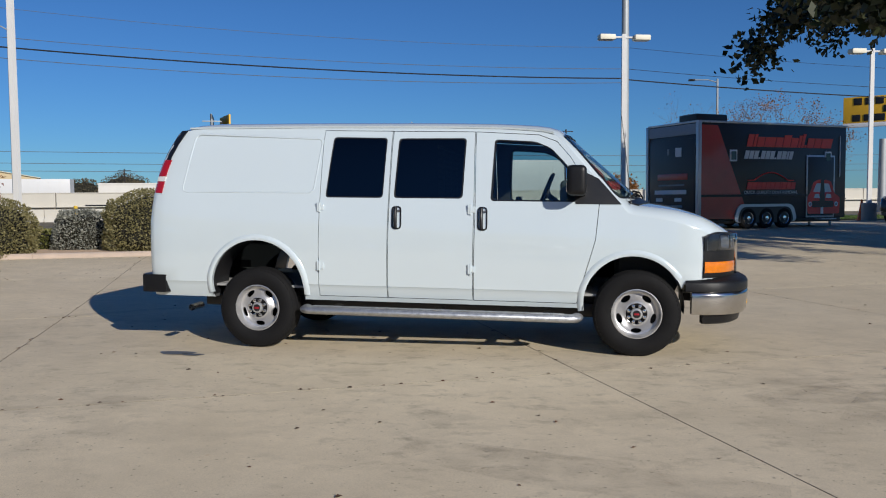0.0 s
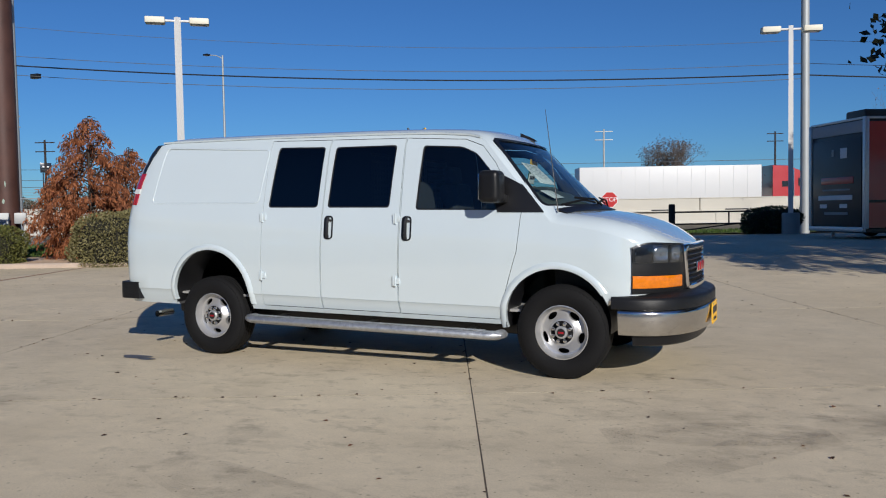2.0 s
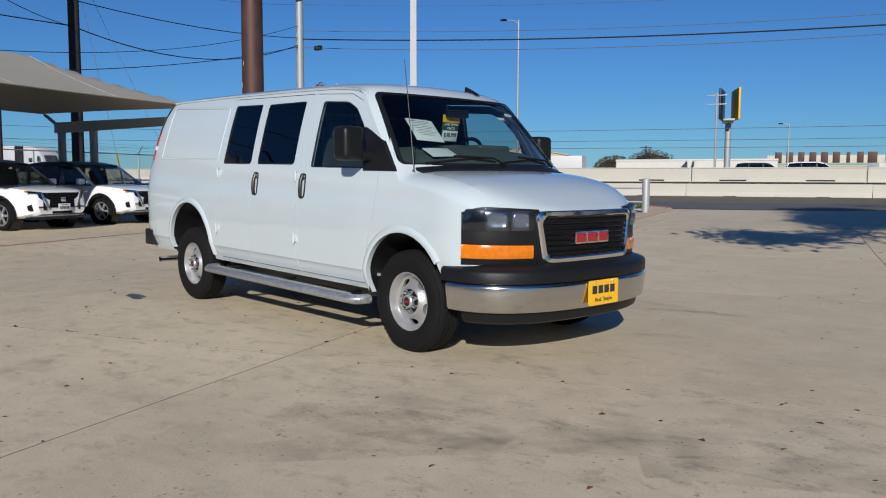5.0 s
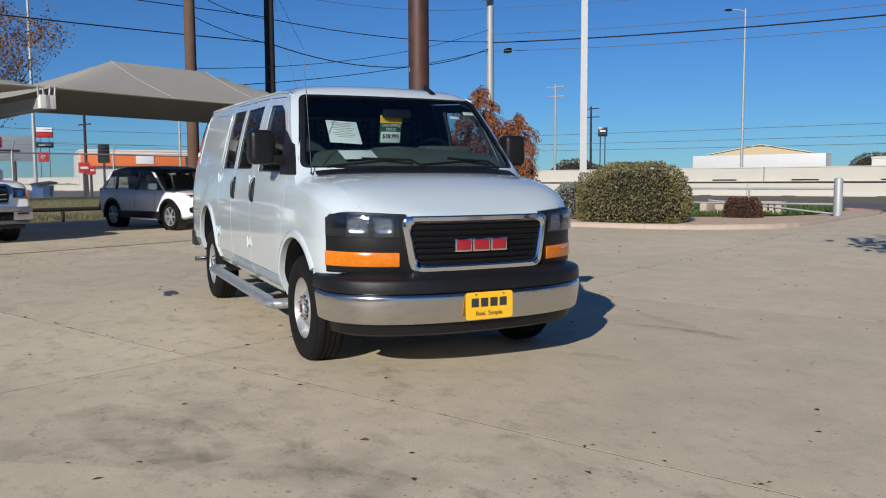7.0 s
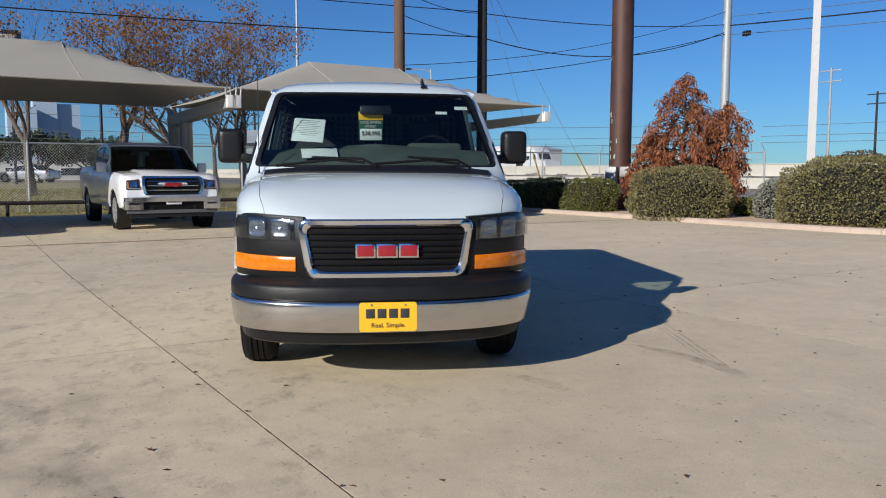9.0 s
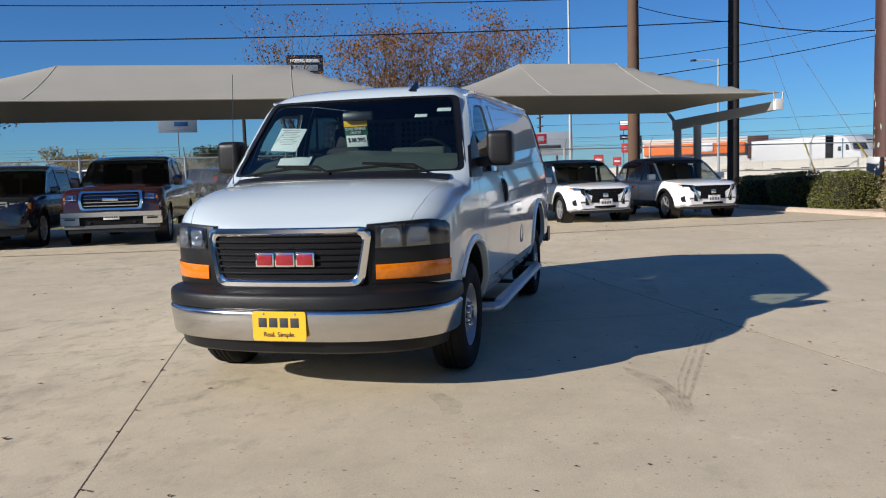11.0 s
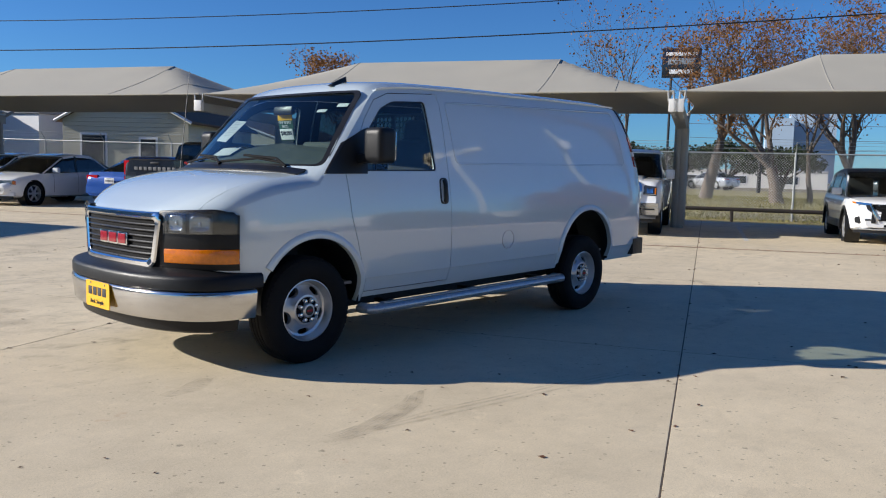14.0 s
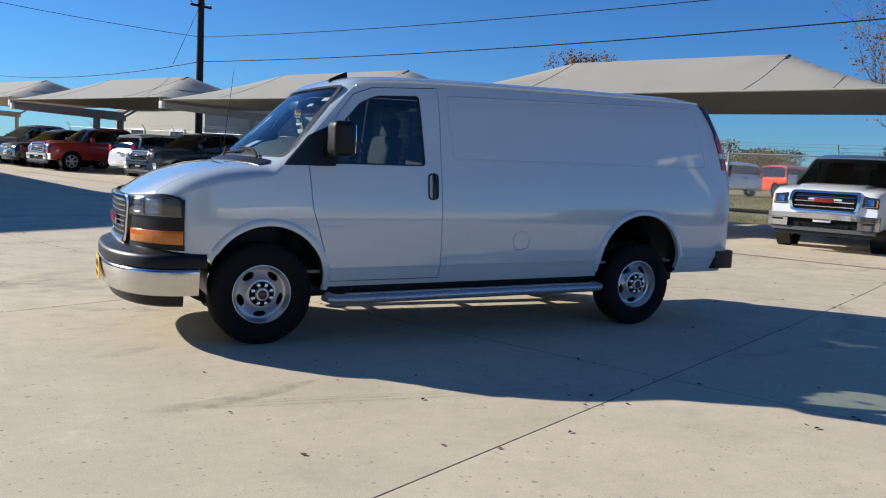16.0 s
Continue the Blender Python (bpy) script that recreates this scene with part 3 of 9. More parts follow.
BOWL = paint("lamp_bowl", (0.52, 0.53, 0.55), 0.24, 0.75, 0.25, 60, 0.05, 300)
SLAT = paint("grille_plastic", (0.006, 0.006, 0.007), 0.3, 0, 0.15, 8, 0.02, 600)
SLAT.node_tree.nodes["Principled BSDF"].inputs["Specular IOR Level"].default_value = 0.4
SMOKED = paint("smoked_reflector", (0.20, 0.21, 0.225), 0.14, 0.8, 0.3, 40)
SMOKED_DARK = paint("dark_reflector", (0.035, 0.037, 0.042), 0.2, 0.5, 0.3, 40)
for s in (-1, 1):
    vp("lamp_surround", nose_band(s * 0.50, s * 0.92, 0.725, 1.085, 0.004, 0.05, tail=0.008, zt0=0.715, zt1=1.106, corner=0.042), TRIM, None, "dark grey lamp surround")
    lamp = vp("headlamp", nose_band(s * 0.545, s * 0.912, 0.942, 1.078, 0.022, 0.005, tail=0.004, zt1=1.100, zt0=0.945, corner=0.040), CLEAR_LENS, None, "clear headlamp lens")
    for yy in (0.635, 0.775):
        vp("reflector", nose_band(s * (yy - 0.058), s * (yy + 0.058), 0.947, 1.075, 0.008, 0.004, 6), SMOKED, lamp, "smoked lamp reflector")
        bowl = finer(rounded([(s * (yy - 0.052), 0.962), (s * (yy + 0.050), 0.962), (s * (yy + 0.050), 1.062), (s * (yy - 0.052), 1.062)], 0.034, 5), 0.02)
        loops = [(bowl, 0.013), (shrink(bowl, 0.92), 0.0155), (shrink(bowl, 0.80), 0.012), (shrink(bowl, 0.45), 0.0098), (shrink(bowl, 0.22), 0.0095)]
        bm = bmesh.new()
        rows = [[bm.verts.new((*nose(y, o), z)) for y, z in lp] for lp, o in loops]
        for ra, rb in zip(rows, rows[1:]):
            for i in range(len(ra)):
                bm.faces.new((ra[i], ra[(i + 1) % len(ra)], rb[(i + 1) % len(ra)], rb[i]))
        bm.faces.new(rows[-1])
        cup = vp("reflector_bowl", bm, BOWL, lamp, "bright lamp bowl")
        nx, ny = nose(s * yy, 0.010)
        me = as_mesh(lathe([(0.013, 0.0), (0.012, 0.006), (0.0, 0.009)], "x", 12))
        me.transform(pose(nx, ny, 1.010, 0, 0, s * 12))
        vp("bulb", me, BOWL, cup)
    vp("side_reflector", nose_band(s * 0.838, s * 0.92, 0.948, 1.080, 0.008, 0.004, 6, tail=0.003, zt1=1.090, zt0=0.950, corner=0.036), SMOKED_DARK, lamp)
    vp("inner_reflector", nose_band(s * 0.552, s * 0.572, 0.948, 1.072, 0.008, 0.004, 3), SMOKED_DARK, lamp)
    vp("turn_signal", nose_band(s * 0.545, s * 0.92, 0.757, 0.845, 0.013, 0.012, tail=0.004, zt0=0.757, zt1=0.85), AMBER, None, "amber turn signal")

# grille
def grille_y(z):
    return interp(z, [0.69, 1.07], [0.475, 0.535])


GR = [(-0.475, 0.715), (0.475, 0.715), (0.535, 1.075), (-0.535, 1.075)]


def nose_plate(poly, hole, off, depth):
    """A frame between two outlines of equal length, laid on the nose."""
    bm = bmesh.new()
    loops = []
    mid = lambda k: [(a[0] + (b[0] - a[0]) * k, a[1] + (b[1] - a[1]) * k) for a, b in zip(poly, hole)]
    for ring, o in ((poly, off - depth), (poly, off - 0.008), (mid(0.2), off), (mid(0.75), off), (hole, off - 0.010), (hole, off - depth)):
        loops.append([bm.verts.new((*nose(y, o), z)) for y, z in ring])
    n = len(loops[0])
    for a, b in zip(loops, loops[1:] + loops[:1]):
        for i in range(n):
            bm.faces.new((a[i], a[(i + 1) % n], b[(i + 1) % n], b[i]))
    return bm


def dense(poly, n=8):
    out = []
    for i in range(len(poly)):
        a, b = poly[i], poly[(i + 1) % len(poly)]
        out += [(a[0] + (b[0] - a[0]) * k / n, a[1] + (b[1] - a[1]) * k / n) for k in range(n)]
    return out


outer = rounded(GR, 0.07, 5)
big = finer(outer, 0.06)
hole = [(y * 0.905, 0.895 + (z - 0.895) * 0.76) for y, z in big]
grille = vp("grille_frame", nose_plate(big, hole, 0.028, 0.05), CHROME, None, "polished chrome grille frame")
back = bmesh.new()
rows = []
for k in range(13):
    y = -0.52 + 1.04 * k / 12
    rows.append([(*nose(y, 0.004), 0.72), (*nose(y, 0.004), 1.07)])
add_ring_surface(back, rows, closed=False)
vp("grille_back", back, MATT_BLACK, grille)
for k in range(8):
    z = 0.766 + 0.0375 * k
    hw = grille_y(z) - 0.04
    vp("grille_slat", nose_band(-hw, hw, z - 0.006, z + 0.006, 0.020, 0.022, 20), SLAT, grille)
for cx, w in ((-0.130, 0.122), (0.0, 0.130), (0.130, 0.122)):
    emb = bmesh.new()
    x, _ = nose(cx, 0.022)
    add_box(emb, (x, cx, 0.885), (0.016, w, 0.088), 0.006)
    vp("emblem_edge", emb, CHROME, grille)
    emb = bmesh.new()
    add_box(emb, (x + 0.006, cx, 0.885), (0.014, w - 0.022, 0.066), 0.004)
    vp("emblem_block", emb, EMBLEM_RED, grille, "red emblem block")

# front bumper
def bumper_line(x_end):
    """The bumper's plan curve from side to side: places and outward normals."""
    half = []
    for k in range(25):
        q = math.pi / 2 * k / 24
        sx, sy = max(0.0, math.cos(q)) ** 0.8, math.sin(q) ** 0.8
        x, y = 2.165 + 0.57 * sx, 0.970 * sy
        if x < x_end:
            break
        n = Vector((sx ** 1.5 / 0.57, sy ** 1.5 / 0.97)).normalized()
        half.append((x, y, n.x, n.y))
    half.append((x_end - 0.002, 0.970, 0.0, 1.0))
    return [(x, -y, nx, -ny) for x, y, nx, ny in half[:0:-1]] + half


def bumper_band(profile, x_end):
    """profile: (off, z) round the section; swept from side to side."""
    bm = bmesh.new()
    add_ring_surface(bm, [[(x + nx * o, y + ny * o, z) for o, z in profile] for x, y, nx, ny in bumper_line(x_end)])
    return bm


bump = vp("front_bumper", bumper_band([(-0.12, 0.40), (-0.018, 0.405), (-0.010, 0.418), (0.000, 0.50), (0.009, 0.570), (0.005, 0.583), (-0.006, 0.592), (-0.12, 0.595)], 2.165), BUMPER_CHROME, None, "chromed steel front bumper")
vp("bumper_cover", bumper_band([(-0.12, 0.594), (-0.004, 0.596), (0.004, 0.604), (0.004, 0.664), (-0.004, 0.682), (-0.020, 0.692), (-0.075, 0.706), (-0.10, 0.722), (-0.16, 0.728)], 2.115), TRIM, bump, "dark grey plastic bumper cover")
vp("air_dam", bumper_band([(-0.18, 0.318), (-0.090, 0.318), (-0.070, 0.33), (-0.052, 0.399), (-0.18, 0.399)], 2.26), TRIM, bump, "dark grey air dam")
px = 2.747
plate = vp("dealer_plate", prism(rounded([(-0.173, 0.418), (0.167, 0.418), (0.167, 0.592), (-0.173, 0.592)], 0.018), px, px + 0.006, "x"), YELLOW, bump, "yellow dealer plate")
for cx in (-0.108, -0.040, 0.028, 0.096):
    vp("plate_letter_bar", box((px + 0.007, cx, 0.526), (0.003, 0.052, 0.056), 0.001), INK, plate)
for cx in (-0.10, 0.10):
    vp("plate_bolt", lathe([(0.008, 0), (0.006, 0.003), (0, 0.004)], "x", 8, (px + 0.006, cx, 0.577)), STEEL, plate)

# rear bumper
rb = bmesh.new()
rings = []
for x, y in ((-2.60, -0.975), (-2.80, -0.975), (-2.845, -0.95), (-2.87, -0.88), (-2.88, 0), (-2.87, 0.88), (-2.845, 0.95), (-2.80, 0.975), (-2.60, 0.975)):
    n = Vector((x + 2.3, y * 0.6)).normalized()
    rings.append([(x, y, 0.46), (x, y, 0.61), (x + 0.01, y, 0.625), (x - n.x * 0.09, y - n.y * 0.09, 0.625), (x - n.x * 0.09, y - n.y * 0.09, 0.46)])
add_ring_surface(rb, rings)
vp("rear_bumper", rb, TRIM, None, "dark grey rear bumper")
vp("exhaust_tip", lathe([(0.030, 0), (0.030, 0.20), (0.026, 0.20), (0.026, 0.02)], "y", 18, (-2.32, -1.02, 0.33)), STEEL)
vp("underbody", box((-0.25, 0, 0.375), (4.2, 1.35, 0.13), 0.03), BLACK)
for x in (-1.712, 1.715):
    vp("axle", tube([(x, -0.8, 0.36), (x, 0.8, 0.36)], 0.05, 12), BLACK)

# running boards
for s in (-1, 1):
    path = [(-1.235, s * 0.90, 0.345), (-1.225, s * 0.985, 0.345), (-1.19, s * 1.015, 0.345), (1.16, s * 1.015, 0.345), (1.20, s * 0.99, 0.345), (1.215, s * 0.90, 0.345)]
    board = vp("running_board", tube(path, 0.052, 14, 0.72), GALV, None, "scuffed galvanised step bar")
    vp("step_tread", box((-0.02, s * 1.015, 0.383), (2.25, 0.060, 0.006), 0.002), GALV, board)
    for bx in (-0.95, 0.0, 0.95):
        vp("step_bracket", box((bx, s * 0.90, 0.365), (0.07, 0.20, 0.03), 0.006), BLACK, board)

# wipers and cowl
cowl = bmesh.new()
rows = []
for k in range(17):
    y = -0.80 + 1.60 * k / 16
    x0 = 1.655
    e = 0.022 * (abs(y) / 0.80) ** 4
    rows.append([(x0 - 0.035, y, 1.345 - e), (x0 - 0.030, y, 1.376 - e), (x0 + 0.005, y, 1.359 - e), (x0 + 0.058, y, 1.345 - e), (x0 + 0.058, y, 1.325 - e)])
add_ring_surface(cowl, rows)
vp("cowl", cowl, BLACK)
def on_shield(y, z, off):
    x = 1.06 + (1.975 - z) / (1.975 - 1.35) * 0.58
    n = Vector((0.625, 0, 0.58)).normalized()
    return (x + n.x * off, y, z + n.z * off - 0.012 * (y / 0.8) ** 2)


for y0, y1 in ((-0.62, -0.02), (0.05, 0.66)):
    w = vp("wiper_arm", tube([on_shield(y1, 1.365, 0.02), on_shield(y1 - 0.1, 1.40, 0.045), on_shield(y0 + 0.15, 1.425, 0.03)], 0.009, 8), MATT_BLACK)
    vp("wiper_blade", tube([on_shield(y0 - 0.10, 1.385, 0.014), on_shield((y0 + y1) / 2, 1.415, 0.016), on_shield(y1 - 0.08, 1.395, 0.014)], 0.009, 8), MATT_BLACK, w)

# inside
inner = bmesh.new()
add_box(inner, (-0.55, 0, 0.535), (4.2, 1.72, 0.02))
vp("floor_mat", inner, CAB)
dash = bmesh.new()
add_ring_surface(dash, [[(1.56, y, 1.335 - 0.02 * abs(y)), (1.46, y, 1.42 - 0.03 * abs(y)), (1.34, y, 1.50 - 0.04 * abs(y)), (1.20, y, 1.545 - 0.06 * abs(y)), (1.10, y, 1.53 - 0.06 * abs(y)), (1.06, y, 1.44), (1.10, y, 0.95), (1.56, y, 0.9)] for y in (-0.84, -0.6, -0.3, 0.0, 0.3, 0.6, 0.84)])
vp("dashboard", dash, DASH)
vp("engine_cover", box((1.0, 0, 0.78), (0.75, 0.42, 0.46), 0.08, seg=4), DASH)
vp("gauge_hood", box((1.12, 0.46, 1.50), (0.18, 0.42, 0.11), 0.04, seg=3), DASH)
for s in (-1, 1):
    seat = bmesh.new()
    add_box(seat, (0.55, s * 0.46, 0.86), (0.52, 0.52, 0.20), 0.07, seg=4)
    seat_ob = vp("seat", seat, SEAT)
    bk = bmesh.new()
    add_box(bk, (0.28, s * 0.46, 1.24), (0.16, 0.50, 0.72), 0.07, pose(0, 0, 0, 0, -10, 0), seg=4)
    vp("seat_back", bk, SEAT, seat_ob)
    hd = bmesh.new()
    add_box(hd, (0.20, s * 0.46, 1.67), (0.11, 0.27, 0.19), 0.05, pose(0, 0, 0, 0, -8, 0), seg=4)
    vp("headrest", hd, SEAT, seat_ob)
wheel = bmesh.new()
bmesh.ops.create_circle(wheel, segments=4, radius=0.001)
bmesh.ops.delete(wheel, geom=wheel.verts[:], context="VERTS")
rings = []
for k in range(33):
    a = 2 * math.pi * k / 32
    c = Vector((0, math.cos(a) * 0.19, math.sin(a) * 0.19))
    rings.append([c + (c.normalized() * math.cos(b) + Vector((1, 0, 0)) * math.sin(b)) * 0.017 for b in (2 * math.pi * q / 8 for q in range(8))])
add_ring_surface(wheel, rings, cap=False)
add_box(wheel, (0.02, 0, -0.02), (0.05, 0.16, 0.10), 0.03)
add_box(wheel, (0.01, 0, -0.02), (0.02, 0.36, 0.03), 0.008)
add_tube(wheel, [(0.02, 0, -0.02), (0.3, 0, -0.1)], 0.03, 8)
bmesh.ops.transform(wheel, matrix=pose(0.88, 0.46, 1.44, 0, 22, 0), verts=wheel.verts)
vp("steering_wheel", wheel, BLACK)

# perforated steel partition behind the seats
def partition(y0, y1):
    bm = bmesh.new()
    z0, z1, x = 0.6, 1.84, -0.02
    holes = y1 - y0 < 0.5
    if not holes:
        add_box(bm, (x, (y0 + y1) / 2, (z0 + z1) / 2), (0.015, y1 - y0, z1 - z0), 0.003)
        return bm
    step = 0.052
    ny, nz = int((y1 - y0) / step), int(0.52 / step)
    add_box(bm, (x, (y0 + y1) / 2, (z0 + 1.30) / 2), (0.012, y1 - y0, 1.30 - z0))
    add_box(bm, (x, (y0 + y1) / 2, (1.30 + nz * step + z1) / 2), (0.012, y1 - y0, z1 - 1.30 - nz * step))
    if y1 - y0 - ny * step > 0.002:
        add_box(bm, (x, (y0 + ny * step + y1) / 2, 1.30 + nz * step / 2), (0.012, y1 - y0 - ny * step, nz * step))
    for i in range(ny):
        for j in range(nz):
            cy, cz = y0 + (i + 0.5) * step, 1.30 + (j + 0.5) * step
            o, n_ = [], []
            for q in range(16):
                a = 2 * math.pi * (q + 0.5) / 16
                c, sn = math.cos(a), math.sin(a)
                k = step / 2 / max(abs(c), abs(sn))
                o.append(bm.verts.new((x, cy + c * k, cz + sn * k)))
                n_.append(bm.verts.new((x, cy + c * 0.020, cz + sn * 0.020)))
            for q in range(16):
                bm.faces.new((o[q], o[(q + 1) % 16], n_[(q + 1) % 16], n_[q]))
    return bm


for y0, y1 in ((-0.80, -0.46), (-0.46, -0.20), (-0.20, -0.05), (-0.05, 0.30), (0.30, 0.52), (0.52, 0.80)):
    vp("partition_panel", partition(y0, y1) if abs(y1 - y0) < 0.4 and (y0, y1) != (-0.20, -0.05) else partition(y0, y1), PERF, None, "grey perforated steel partition")

# mirror, price card, papers and stickers on the windshield
vp("rear_view_mirror", box((*on_shield(0.0, 1.80, -0.09)[:2], 1.80), (0.04, 0.24, 0.07), 0.018), BLACK)
def card(name, y, z, w, h, off, material, label, tilt=0):
    c = on_shield(y, z, off)
    me = as_mesh(box((0, 0, 0), (0.003, w, h), 0.001))
    me.transform(Matrix.Translation(c) @ pose(0, 0, 0, tilt, -43, 0))
    return vp(name, me, material, None, label)


def words(name, text, size, m, material, parent, depth=0.001):
    c = bpy.data.curves.new(name, "FONT")
    c.body, c.size, c.align_x, c.align_y, c.extrude = text, size, "CENTER", "CENTER", depth
    t = new("lettering", c)
    bpy.context.view_layer.update()
    me = bpy.data.meshes.new_from_object(t.evaluated_get(bpy.context.evaluated_depsgraph_get()))
    bpy.data.objects.remove(t)
    me.transform(m)
    ob = new(name, me)
    me.materials.append(material)
    ob.parent = parent
    return ob


shear(words("lettering", "Real. Simple.", 0.040, Matrix.Translation((px + 0.008, -0.003, 0.455)) @ Matrix(((0, 0, 1, 0), (1, 0, 0, 0), (0, 1, 0, 0), (0, 0, 0, 1))), INK, plate).data)


cx, cy, cz = 1.13, -0.035, 1.70
tag = vp("price_card", box((cx, cy, cz - 0.03), (0.003, 0.185, 0.20), 0.001), GREEN, None, "hanging green price card")
vp("card_header", box((cx + 0.001, cy, cz + 0.057), (0.004, 0.186, 0.062), 0.001), YELLOW, tag, "yellow card header")
vp("card_price_field", box((cx + 0.001, cy, cz - 0.082), (0.004, 0.165, 0.085), 0.001), PAPER, tag, "white price field")
face = Matrix(((0, 0, 1, 0), (1, 0, 0, 0), (0, 1, 0, 0), (0, 0, 0, 1)))
shear(words("lettering", "ONE SIMPLE", 0.030, Matrix.Translation((cx + 0.004, cy, cz + 0.008)) @ face, LIGHTINK, tag).data)
shear(words("lettering", "PRICE!", 0.030, Matrix.Translation((cx + 0.004, cy, cz - 0.022)) @ face, LIGHTINK, tag).data)
shear(words("lettering", "$38,995", 0.044, Matrix.Translation((cx + 0.0045, cy, cz - 0.075)) @ face, INK, tag).data)
paper = card("window_sheet", -0.50, 1.665, 0.23, 0.235, -0.03, PAPER, "white printed sheet behind the glass", -5)
for k in range(9):
    b = card("text_bar", -0.50, 1.735 - 0.0135 * k, 0.17 - 0.03 * (k % 3), 0.004, -0.0275, BAR_INK, "", -5)
    b.parent = paper
card("window_sticker", 0.66, 1.845, 0.10, 0.035, -0.02, PAPER, "small white sticker")
card("window_sticker", 0.50, 1.80, 0.09, 0.03, -0.02, PAPER, "small white sticker")
dp = bmesh.new()
add_box(dp, (1.40, -0.42, 1.472), (0.12, 0.26, 0.004), 0.001, pose(0, 0, 0, 2, 33, 8))
vp("dashboard_paper", dp, PAPER)

# wheels
def tyre_profile(R, r, w):
    h = w / 2
    return [(r, -h * 0.80), (r + 0.012, -h * 0.90), (r + (R - r) * 0.45, -h), (r + (R - r) * 0.78, -h * 0.93), (R - 0.018, -h * 0.80), (R - 0.003, -h * 0.66), (R, -h * 0.5),
            (R, -h * 0.36), (R - 0.009, -h * 0.34), (R - 0.009, -h * 0.28), (R, -h * 0.26), (R, -h * 0.05), (R - 0.009, -h * 0.03), (R - 0.009, h * 0.03), (R, h * 0.05), (R, h * 0.26), (R - 0.009, h * 0.28), (R - 0.009, h * 0.34),
            (R, h * 0.36), (R, h * 0.5), (R - 0.003, h * 0.66), (R - 0.018, h * 0.80), (r + (R - r) * 0.78, h * 0.93), (r + (R - r) * 0.45, h), (r + 0.012, h * 0.90), (r, h * 0.80)]


def van_wheel(x, s, z=0.372):
    """Outer face towards s in y."""
    R, r, w = 0.372, 0.213, 0.235
    hub = new("wheel")
    hub.parent = van
    hub.matrix_basis = pose(x, s * 0.835, z, 0, 0, 0 if s < 0 else 180)
    tyre = lathe(tyre_profile(R, r, w), "y", 64)
    for k in range(64):
        a = 2 * math.pi * (k + 0.5) / 64
        for side in (-1, 1):
            add_box(tyre, (math.cos(a) * (R - 0.026), side * w * 0.395, math.sin(a) * (R - 0.026)), (0.014, 0.018, 0.020), 0, Matrix.Rotation(-a, 4, "Y"))
    part("tyre", tyre, RUBBER, hub, "worn black tyre")
    face = [(0.214, -0.085), (0.216, -0.094), (0.207, -0.096), (0.201, -0.084), (0.196, -0.060), (0.186, -0.036), (0.170, -0.030), (0.146, -0.040), (0.122, -0.062), (0.106, -0.078), (0.094, -0.080), (0.090, -0.078), (0.090, -0.03), (0.150, -0.01), (0.20, -0.01), (0.214, -0.06)]
    disc = as_mesh(lathe(face + [face[0]], "y", 60))
    cuts = []
    for k in range(5):
        a = math.pi / 2 + 2 * math.pi * (k + 0.5) / 5
        hole = bmesh.new()
        pts = [(math.cos(q) * 0.046, math.sin(q) * 0.024) for q in (2 * math.pi * j / 18 for j in range(18))]
        rings = []
        for y in (-0.2, 0.1):
            rings.append([(math.cos(a) * (0.150 + v) - math.sin(a) * u_, y, math.sin(a) * (0.150 + v) + math.cos(a) * u_) for u_, v in pts])
        add_ring_surface(hole, rings)
        cuts.append(("DIFFERENCE", as_mesh(hole)))
    rim = mesh_part("rim", carve(disc, *cuts), RIM, hub, "silver pressed steel wheel", 30)
    part("rim_barrel", lathe([(0.214, -0.09), (0.205, -0.05), (0.198, 0.09), (0.06, 0.095)], "y", 40), BLACK, rim)
    part("hub_recess", lathe([(0.090, -0.066), (0.090, -0.0740), (0.050, -0.076), (0.0, -0.076)], "y", 30), MATT_BLACK, rim)
    part("hub_cap", lathe([(0.050, -0.070), (0.050, -0.098), (0.044, -0.106), (0.034, -0.108), (0.0, -0.108)], "y", 30), RIM, rim)
    part("cap_disc", lathe([(0.034, -0.107), (0.032, -0.1095), (0.0, -0.110)], "y", 24), BLACK, rim)
    part("cap_badge", box((0, -0.1105, 0), (0.044, 0.003, 0.016), 0.001), EMBLEM_RED, rim)
    for k in range(8):
        a = 2 * math.pi * (k + 0.5) / 8
        part("lug_nut", lathe([(0.0165, -0.072), (0.0165, -0.098), (0.012, -0.106), (0.0, -0.108)], "y", 10, (math.cos(a) * 0.070, 0, math.sin(a) * 0.070)), CHROME, rim)
    return hub


van_wheel(1.715, -1, 0.366)
van_wheel(-1.712, -1, 0.372)
van_wheel(1.715, 1, 0.366)
van_wheel(-1.712, 1, 0.372)

# ---- parked vehicles ----
CAR_WHITE = paint("car_white_paint", (0.78, 0.79, 0.80), 0.2, 0, 0.02, 2, coat=0.8)
CAR_SILVER = paint("car_silver_paint", (0.42, 0.44, 0.47), 0.28, 0.5, 0.03, 2, coat=0.8)
CAR_BLACK = paint("car_black_paint", (0.012, 0.014, 0.02), 0.2, 0, 0.1, 2, coat=0.9)
CAR_BLUE = paint("car_blue_paint", (0.02, 0.09, 0.38), 0.25, 0.2, 0.05, 2, coat=0.9)
CAR_NAVY = paint("car_dark_blue_paint", (0.012, 0.016, 0.024), 0.22, 0.1, 0.05, 2, coat=0.9)
CAR_TEAL = paint("car_dark_teal_paint", (0.015, 0.04, 0.055), 0.25, 0.2, 0.05, 2, coat=0.9)
CAR_MAROON = paint("car_maroon_paint", (0.045, 0.012, 0.016), 0.25, 0.2, 0.05, 2, coat=0.9)
